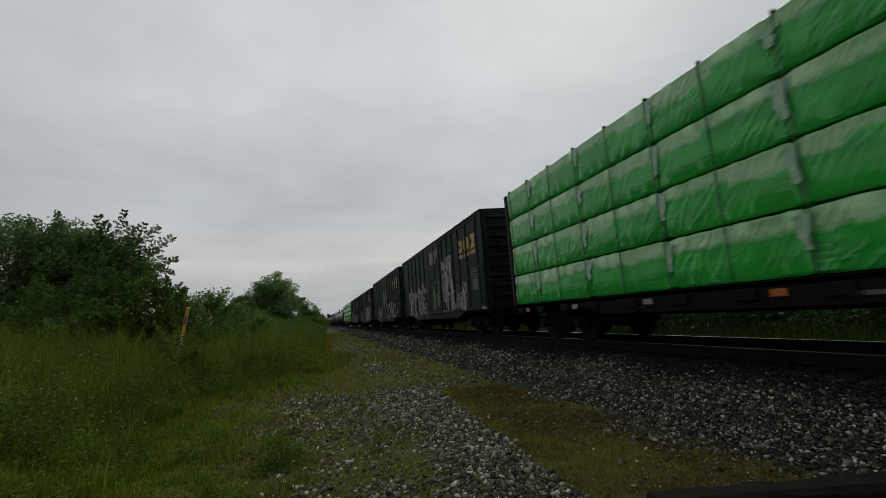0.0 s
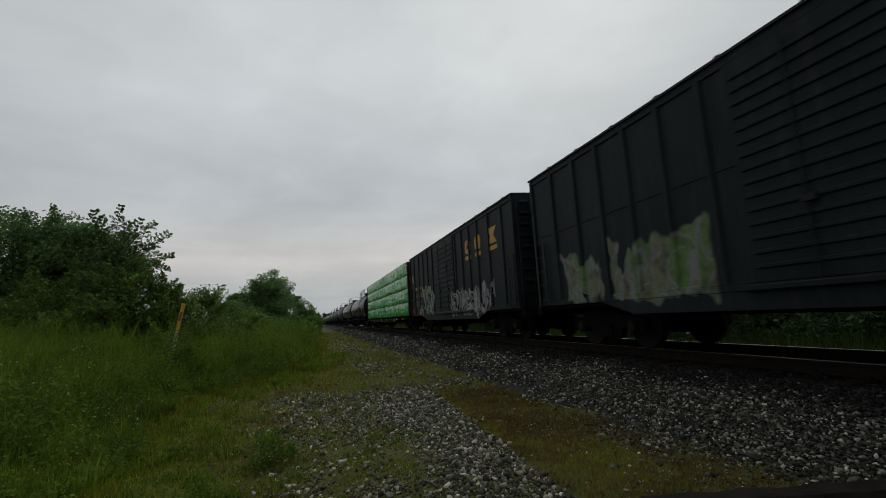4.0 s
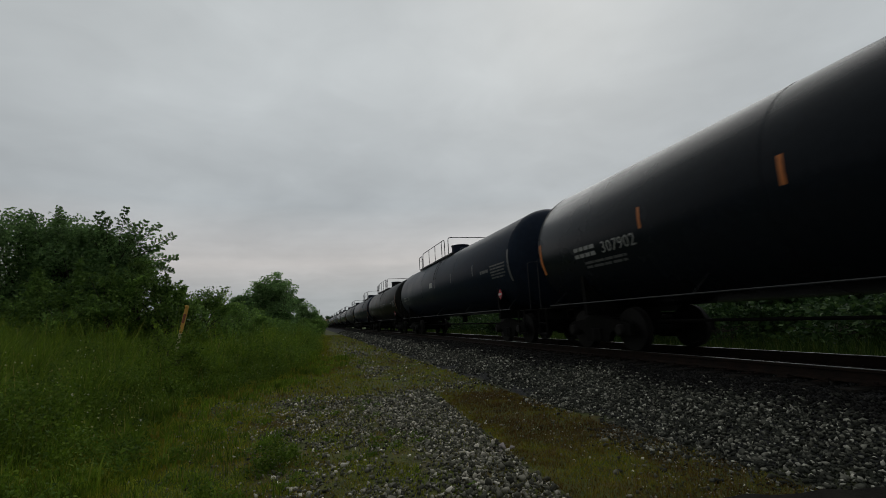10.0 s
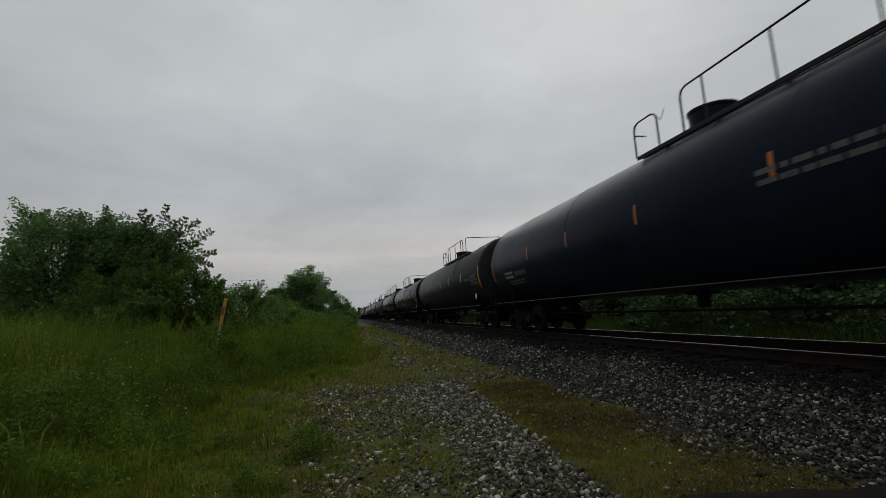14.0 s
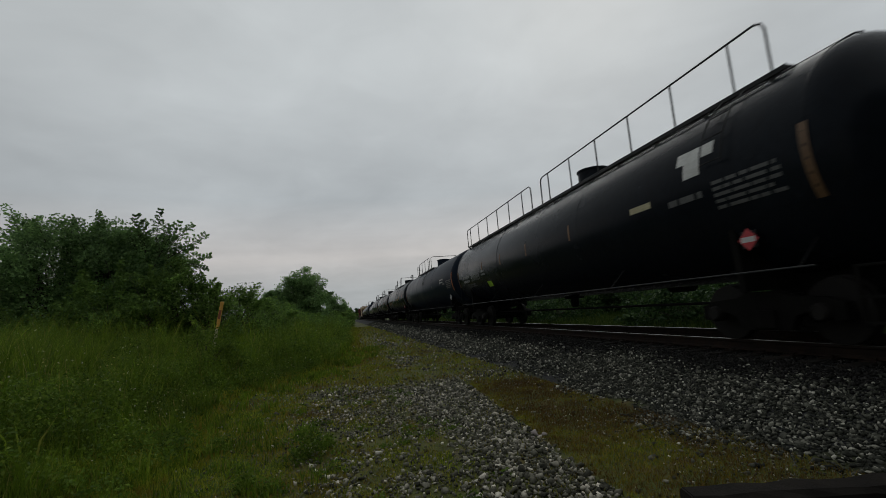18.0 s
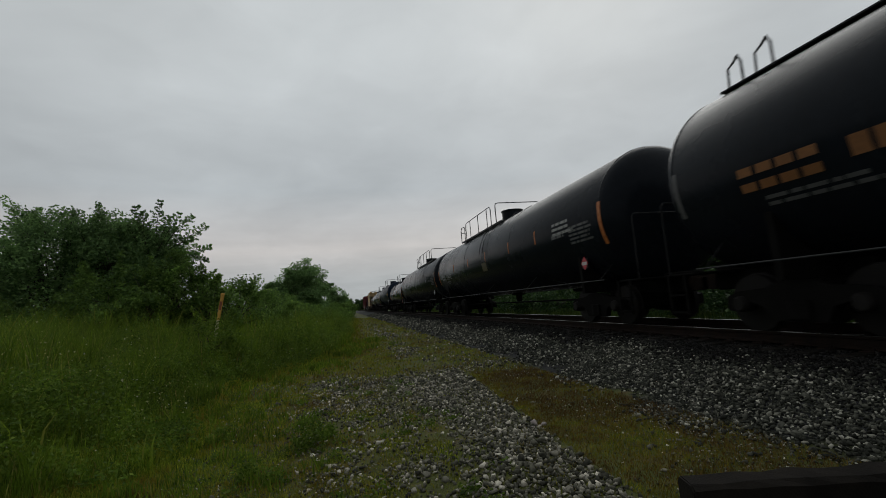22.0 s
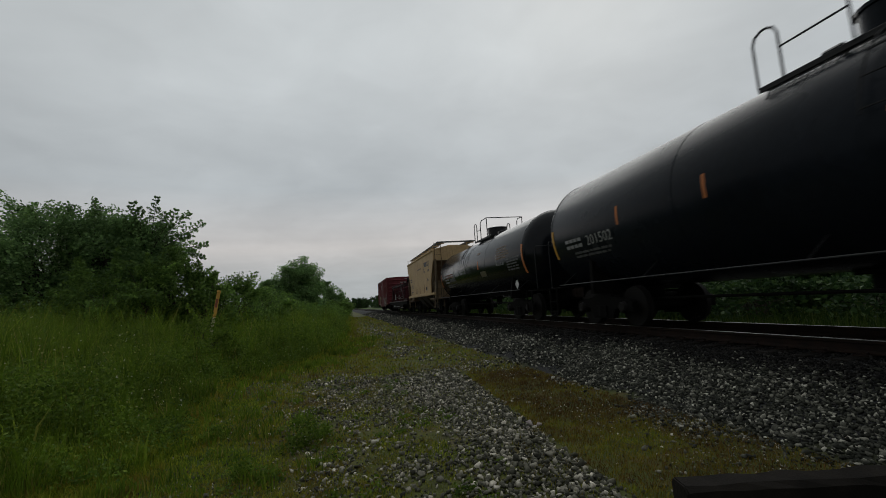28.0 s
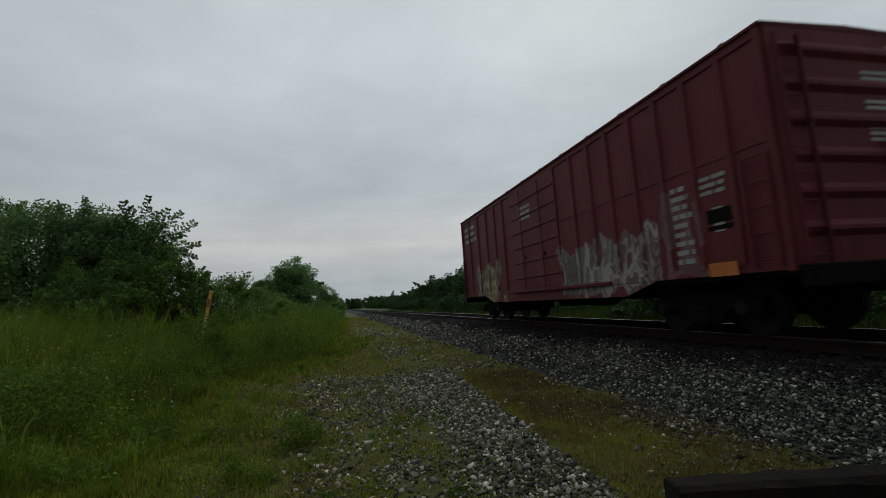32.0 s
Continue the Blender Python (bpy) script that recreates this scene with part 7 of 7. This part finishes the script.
def hopper_car():
    front, rear = 408.4, 419.9
    L = rear - front
    h = L / 2
    car = vehicle("hopper_car", "tan covered hopper car with dark emblem and end ladders", "hopper car", front, rear)
    at = lambda d: -h + d
    W = 1.55
    top = 4.12
    side = [(-h + 0.05, top), (-h + 0.05, 3.62), (-h + 0.25, 3.40), (-h + 0.6, 3.02), (-h + 0.95, 2.62), (-h + 1.2, 2.28), (-h + 1.32, 1.9), (-h + 1.36, 1.42), (h - 1.36, 1.42), (h - 1.32, 1.9), (h - 1.2, 2.28), (h - 0.95, 2.62), (h - 0.6, 3.02), (h - 0.25, 3.40), (h - 0.05, 3.62), (h - 0.05, top)]
    for x, s in ((-W, -1), (W - 0.05, 1)):
        wall = part("side_sheet", Shape().prism(side, "x", x, x + 0.05), TAN, car)
    for k in (2.9, 4.6, 6.3, 8.0, 9.3, 10.2):
        part("sheet_seam", Shape().box(-W - 0.006, -W, at(k) - 0.025, at(k) + 0.025, 1.5, top - 0.1, 0.002), TAN, car)
    for x0, x1 in ((-W - 0.06, -W + 0.06), (W - 0.06, W + 0.06)):
        part("top_chord", Shape().box(x0, x1, -h, h, top - 0.02, top + 0.12, 0.03), TAN, car)
        part("side_sill", Shape().box(x0, x1, -h + 0.1, h - 0.1, 1.32, 1.48, 0.02), TAN, car, "rust-streaked tan side sill")
    # slope sheets and bays
    core = Shape().prism([(-h + 0.1, top), (-h + 0.1, 3.45), (-h + 2.6, 1.3), (h - 2.6, 1.3), (h - 0.1, 3.45), (h - 0.1, top)], "x", -W + 0.06, W - 0.06)
    part("slope_sheet", core, surface("rusty_brown_slope_sheet", (0.10, 0.06, 0.035), (0.17, 0.105, 0.06), 1.2, 0.7), car, "rust brown end slope sheets")
    # bays get a far darker tan than the side sheets
    bay_paint = surface("dark_tan_bay", (0.022, 0.018, 0.013), (0.045, 0.036, 0.025), 1.2, 0.75)
    for m in (-2.2, 0.0, 2.2):
        b = Shape()
        b.loft([[(-1.3, m - 1.05, 1.3), (1.3, m - 1.05, 1.3), (1.3, m + 1.05, 1.3), (-1.3, m + 1.05, 1.3)], [(-0.55, m - 0.28, 0.45), (0.55, m - 0.28, 0.45), (0.55, m + 0.28, 0.45), (-0.55, m + 0.28, 0.45)]])
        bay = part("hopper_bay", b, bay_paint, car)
        part("outlet_gate", Shape().box(-0.65, 0.65, m - 0.34, m + 0.34, 0.36, 0.45, 0.01).box(-0.95, -0.65, m - 0.05, m + 0.05, 0.38, 0.43), BLACK_STEEL, bay)
    part("centre_sill", Shape().box(-0.22, 0.22, -h - 0.3, h + 0.3, 0.72, 1.0, 0.02), BLACK_STEEL, car)
    # roof, hatch trough and running boards
    part("roof", Shape().prism([(-W, top + 0.1), (-0.6, top + 0.3), (0.6, top + 0.3), (W, top + 0.1), (W, top), (-W, top)], "y", -h + 0.05, h - 0.05), TAN, car)
    hatch = Shape().box(-0.38, 0.38, -h + 0.7, h - 0.7, top + 0.28, top + 0.42, 0.04)
    part("roof_hatch", hatch, TAN, car)
    for x0 in (-1.25, 0.75):
        g = Shape()
        for i in range(7):
            xx = x0 + 0.5 * i / 6
            g.box(xx - 0.004, xx + 0.004, -h - 0.05, h + 0.05, top + 0.50, top + 0.54)
        y = -h - 0.05
        while y < h + 0.06:
            g.box(x0, x0 + 0.5, y - 0.006, y + 0.006, top + 0.505, top + 0.545)
            y += 0.34
        run = part("running_board", g, GRATING, car, "grated running board on the roof")
        b = Shape()
        y = -h + 0.15
        while y < h:
            b.box(x0, x0 + 0.5, y - 0.03, y + 0.03, top + 0.44, top + 0.50).box(x0 + 0.02, x0 + 0.06, y - 0.03, y + 0.03, top + 0.1, top + 0.46)
            y += 1.4
        tagged(part("bracket", b, TAN, run), kind="stuff")
    for y in (-h - 0.25, h - 0.15):
        g = Shape()
        for i in range(14):
            xx = -1.25 + 2.5 * i / 13
            g.box(xx - 0.01, xx + 0.01, y, y + 0.4, top + 0.50, top + 0.54)
        g.box(-1.25, 1.25, y, y + 0.03, top + 0.50, top + 0.55).box(-1.25, 1.25, y + 0.37, y + 0.4, top + 0.50, top + 0.55)
        part("end_running_board", g, GRATING, car, "grated end running board")
    # ends: hood, posts, platforms, ladders
    for y, out in ((-h, -1), (h, 1)):
        a, b = sorted((y - out * 0.02, y + out * 0.04))
        part("end_sheet", Shape().prism([(-W, 3.5), (W, 3.5), (W, top + 0.05), (0.6, top + 0.28), (-0.6, top + 0.28), (-W, top + 0.05)], "y", a, b), TAN, car)
        for x in (-W + 0.12, W - 0.12):
            part("end_post", Shape().box(x - 0.07, x + 0.07, y - 0.05, y + 0.05, 1.0, 3.6, 0.015), RUSTY_TAN, car)
        a, b = sorted((y + out * 0.1, y - out * 1.9))
        part("end_floor", Shape().box(-W, W, a, b, 1.02, 1.12, 0.02), RUSTY_TAN, car)
        a2, b2 = sorted((y - out * 0.15, y - out * 1.3))
        part("end_panel", Shape().box(-W + 0.22, W - 0.22, a2, b2, 1.12, 2.2, 0.02), surface("rusty_tan_panel", (0.15, 0.10, 0.055), (0.26, 0.185, 0.10), 1.1, 0.7), car, "rust-stained tan end panel")
        part("bolster", Shape().prism([(a + 0.3, 1.1), (b, 1.1), (b - 0.2, 2.1), (b - 0.5, 2.1)], "x", -0.12, 0.12), TAN, car)
        ladder(car, y + out * 0.12, 0.5, top + 0.5, -W + 0.30, 0.42, RUSTY_TAN, "x")
        ladder(car, y - out * 0.3, 0.5, 2.7, -W - 0.02, 0.42, RUSTY_TAN)
        part("grab_rail", Shape().tube([(-W + 0.1, y + out * 0.1, 2.75), (W - 0.1, y + out * 0.1, 2.75)], 0.018, 6).tube([(-W + 0.1, y + out * 0.1, 2.1), (W - 0.1, y + out * 0.1, 2.1)], 0.018, 6), RUSTY_TAN, car)
    running_gear(car, -h - 0.35, h + 0.35, at(1.75), at(L - 1.75))
    # marks
    x = -W - 0.004
    for k, (a, b, z0) in enumerate(((2.92, 3.40, 3.34), (2.42, 2.86, 3.32), (1.92, 2.36, 3.32))):
        emblem(car, k, at(a), at(b), z0, z0 + 0.33, INK, x)
    for a, s in ((3.66, 1), (1.62, -1)):
        bk = Shape().box(x - 0.004, x + 0.004, at(a) - 0.03, at(a) + 0.03, 3.02, 3.66)
        bk.box(x - 0.004, x + 0.004, min(at(a), at(a) - s * 0.16), max(at(a), at(a) - s * 0.16), 3.61, 3.66).box(x - 0.004, x + 0.004, min(at(a), at(a) - s * 0.16), max(at(a), at(a) - s * 0.16), 3.02, 3.07)
        part("bracket_mark", bk, INK, car, "dark painted bracket")
    for a in (3.50, 3.24, 2.05, 1.85):
        part("dot", Shape().spin([(x - 0.004, 0.075), (x + 0.004, 0.075)], 14, "x", (0, at(a), 3.02)), INK, car)
    for k in range(4):
        double_bar(car, "company_mark", at(10.17 - 0.25 * k) - 0.19, at(10.17 - 0.25 * k), 2.60, 2.84, INK, x, label="plain dark bar")
    lettered(car, "242906", at(10.06), 2.05, 0.29, INK, x, bold=1.12)
    for z in (2.34, 2.46, 2.58):
        mark(car, "line", at(8.25), at(8.45), z, z + 0.04, INK, x)
    bars(car, at(8.9), at(9.9), 1.6, 1.85, 2, INK, x, seed=72)
    bars(car, at(4.6), at(6.4), 3.3, 3.45, 1, plain("brown_lettering_paint", (0.15, 0.10, 0.06)), x, seed=73)
    bars(car, at(1.9), at(2.6), 2.3, 2.55, 3, INK, x, seed=74)
    mark(car, "panel", at(2.62), at(3.08), 1.68, 1.94, PALE, x)
    mark(car, "dark_panel", at(2.66), at(3.04), 1.74, 1.91, BLACK_STEEL, x - 0.003)
    rusty = plain("rust_patch", (0.14, 0.075, 0.035), 0.8)
    for d, w in ((7.42, 0.12), (5.55, 0.12), (3.7, 0.14)):
        mark(car, "rust_streak", at(d), at(d) + w, 1.56, 2.13, rusty, x, label="rust-brown patch")
    bars(car, at(6.65), at(7.07), 1.58, 1.95, 4, plain("faded_brown_stencil", (0.17, 0.12, 0.07)), x, seed=75)
    return car


hopper_car()


# ---- coil car ----
COIL_MAROON = surface("dark_maroon_hood_paint", (0.046, 0.0165, 0.0195), (0.070, 0.025, 0.029), 0.9, 0.72, 0, 0.45, (0.016, 0.007, 0.008), 0.05, 0.0)


def coil_car():
    front, rear = 421.9, 437.3
    L = rear - front
    h = L / 2
    car = vehicle("coil_car", "maroon covered coil car with dark frame and pale lettering", "coil car", front, rear)
    at = lambda d: -h + (d - 0.3)
    W = 1.5
    deck = 1.16
    part("deck", Shape().box(-W, W, -h, h, deck - 0.06, deck, 0.01), DARK_MAROON, car)
    sd = Shape().prism([(-h, 0.86), (-h + 2.6, 0.86), (-h + 3.6, 0.42), (h - 3.6, 0.42), (h - 2.6, 0.86), (h, 0.86), (h, deck - 0.06), (-h, deck - 0.06)], "x", -W + 0.02, -W + 0.1)
    part("side_sill", sd, BLACK_STEEL, car)
    part("side_sill", Shape().box(W - 0.1, W - 0.02, -h, h, 0.7, deck - 0.06), BLACK_STEEL, car)
    part("edge_strip", Shape().box(-W - 0.03, -W + 0.05, -h, h, deck - 0.02, deck + 0.05, 0.01), surface("worn_pale_edge", (0.06, 0.047, 0.047), (0.13, 0.11, 0.108), 2, 0.7), car, "worn pale deck edge")
    part("centre_sill", Shape().box(-0.3, 0.3, -h, h, 0.5, 1.0, 0.02), BLACK_STEEL, car)
    # hood in rounded section with closed sloping ends
    def ring(y, k, dz=0.0):
        return [(-1.34 * k, y, deck), (-1.37 * k, y, 2.18 + dz), (-1.30 * k, y, 2.42 + dz), (-1.02 * k, y, 2.60 + dz), (0, y, 2.80 + dz), (1.02 * k, y, 2.60 + dz), (1.30 * k, y, 2.42 + dz), (1.37 * k, y, 2.18 + dz), (1.34 * k, y, deck)]
    a, b = at(1.75), at(13.1)
    hood = part("hood", Shape().loft([ring(a, 0.99, -0.06), ring(a + 0.12, 1.0), ring(b - 0.12, 1.0), ring(b, 0.99, -0.06)]), COIL_MAROON, car)
    for y in np.linspace(a + 0.3, b - 0.3, 6):
        s = Shape().loft([[(p[0] * 1.008, y - 0.035, deck + (p[2] - deck) * 1.008) for p in ring(y, 1.0)], [(p[0] * 1.008, y + 0.035, deck + (p[2] - deck) * 1.008) for p in ring(y, 1.0)]])
        part("hood_rib", s, COIL_MAROON, hood)
    part("hood_lip", Shape().box(-1.395, -1.35, a, b, 2.17, 2.20), DARK_MAROON, hood)
    # dark frame: posts, long beam, cross beams, end braces
    posts = (1.91, 4.26, 6.33, 8.41, 10.38, 12.25)
    top = 2.80
    for d in posts:
        for x in (-W + 0.02, W - 0.02):
            part("frame_post", Shape().box(x - 0.04, x + 0.04, at(d) - 0.045, at(d) + 0.045, deck, top, 0.01), DARK_MAROON, car)
        part("cross_beam", Shape().box(-W - 0.03, W + 0.03, at(d) - 0.07, at(d) + 0.07, top - 0.05, top + 0.10, 0.015), DARK_MAROON, car)
        part("stacking_cone", Shape().spin([(top + 0.09, 0.10), (top + 0.20, 0.06), (top + 0.22, 0.02)], 10, "z", (-W + 0.02, at(d), 0)), DARK_MAROON, car)
    for x in (-W + 0.02, W - 0.02):
        part("long_beam", Shape().box(x - 0.05, x + 0.05, at(1.85), at(12.2), top - 0.08, top + 0.02, 0.01), DARK_MAROON, car)
    for x in (-W + 0.02, W - 0.02):
        br = Shape().loft([[(x - 0.05, at(10.35), top - 0.1), (x + 0.05, at(10.35), top - 0.1), (x + 0.05, at(10.6), top - 0.05), (x - 0.05, at(10.6), top - 0.05)], [(x - 0.05, at(13.1), deck), (x + 0.05, at(13.1), deck), (x + 0.05, at(13.4), deck), (x - 0.05, at(13.4), deck)]])
        part("brace", br, DARK_MAROON, car)
        br = Shape().loft([[(x - 0.04, at(4.2), top - 0.1), (x + 0.04, at(4.2), top - 0.1), (x + 0.04, at(4.35), top - 0.05), (x - 0.04, at(4.35), top - 0.05)], [(x - 0.04, at(2.0), deck), (x + 0.04, at(2.0), deck), (x + 0.04, at(2.2), deck), (x - 0.04, at(2.2), deck)]])
        part("brace", br, DARK_MAROON, car)
    lf = Shape()
    for x in (-0.28, 0.28):
        lf.prism([(at(8.5), 2.74), (at(7.85), 3.44), (at(7.75), 3.62), (at(6.95), 3.62), (at(6.88), 3.44), (at(6.5), 2.74), (at(6.72), 2.74), (at(7.08), 3.36), (at(7.2), 3.42), (at(7.6), 3.42), (at(7.68), 3.34), (at(8.25), 2.74)], "x", x - 0.05, x + 0.05)
    lf.box(-0.3, 0.3, at(7.75), at(6.95), 3.46, 3.62, 0.02).box(-0.34, 0.34, at(7.75), at(7.5), 2.76, 3.10, 0.05).box(-0.5, 0.5, at(6.9), at(6.2), 2.72, 2.80, 0.02)
    part("lifting_bracket", lf, BLACK_STEEL, hood, "dark lifting bracket")
    for y, out in ((-h, -1), (h, 1)):
        part("end_sill", Shape().box(-W, W, min(y, y + out * 0.15), max(y, y + out * 0.15), 0.74, deck, 0.02), BLACK_STEEL, car)
    part("end_lip", Shape().box(-W, W, at(0.5), at(1.75), deck, deck + 0.25, 0.02), DARK_MAROON, car)
    running_gear(car, -h - 0.2, h + 0.2, -h + 1.9, h - 1.9)
    x = -1.372
    for i in range(10):
        y = at(6.35) - i * 0.195
        double_bar(car, "lettering", y - 0.17, y, 1.40, 1.40 + (0.26 if i > 3 else 0.2), PALE if i > 3 else DIM, x, label="plain pale bar")
    for k in range(3):
        mark(car, "line", at(6.75 + 0.05 * k), at(8.25), 1.46 + 0.06 * k, 1.485 + 0.06 * k, PALE, x)
    ring_mark(car, "badge", at(6.65), at(7.05), 1.42, 1.82, 0.08, PALE, x, label="round white badge")
    ring_mark(car, "badge", at(10.38), at(10.82), 1.55, 1.98, 0.09, WHITE, x, label="round white badge")
    part("badge_bars", Shape().box(x - 0.004, x + 0.004, at(10.5), at(11.05), 1.40, 1.47).box(x - 0.004, x + 0.004, at(10.5), at(11.05), 1.50, 1.57), WHITE, car, "two white bars under a badge")
    bars(car, at(8.8), at(10.1), 1.45, 1.9, 5, PALE, x, seed=81)
    bars(car, at(10.3), at(10.9), 2.02, 2.1, 1, PALE, x, seed=82)
    xs = -W + 0.012
    bars(car, at(9.9), at(11.2), 0.6, 0.8, 1, PALE, xs, seed=83)
    bars(car, at(5.4), at(9.0), 0.6, 0.74, 1, DIM, xs, seed=84)
    bars(car, at(2.9), at(5.0), 0.5, 0.62, 1, DIM, xs, seed=85)
    mark(car, "reflector", at(3.5), at(3.85), 0.5, 0.58, plain("dull_orange", (0.14, 0.06, 0.02)), xs)
    s = Shape()
    for z in (1.55, 1.45):
        s.box(0.1, 0.9, a - 0.006, a + 0.002, z + 0.45, z + 0.50)
    part("end_stencil", s, PALE, car, "painted stencil on the hood's end")
    return car


coil_car()


# ---- movement ----
def motions():
    for ob, y in CARS:
        walk(ob, [(t, pose(TRACK, y - SPEED * t, RAIL)) for t in (0.0, 8.0, 16.0, 24.0, SECONDS)])


motions()
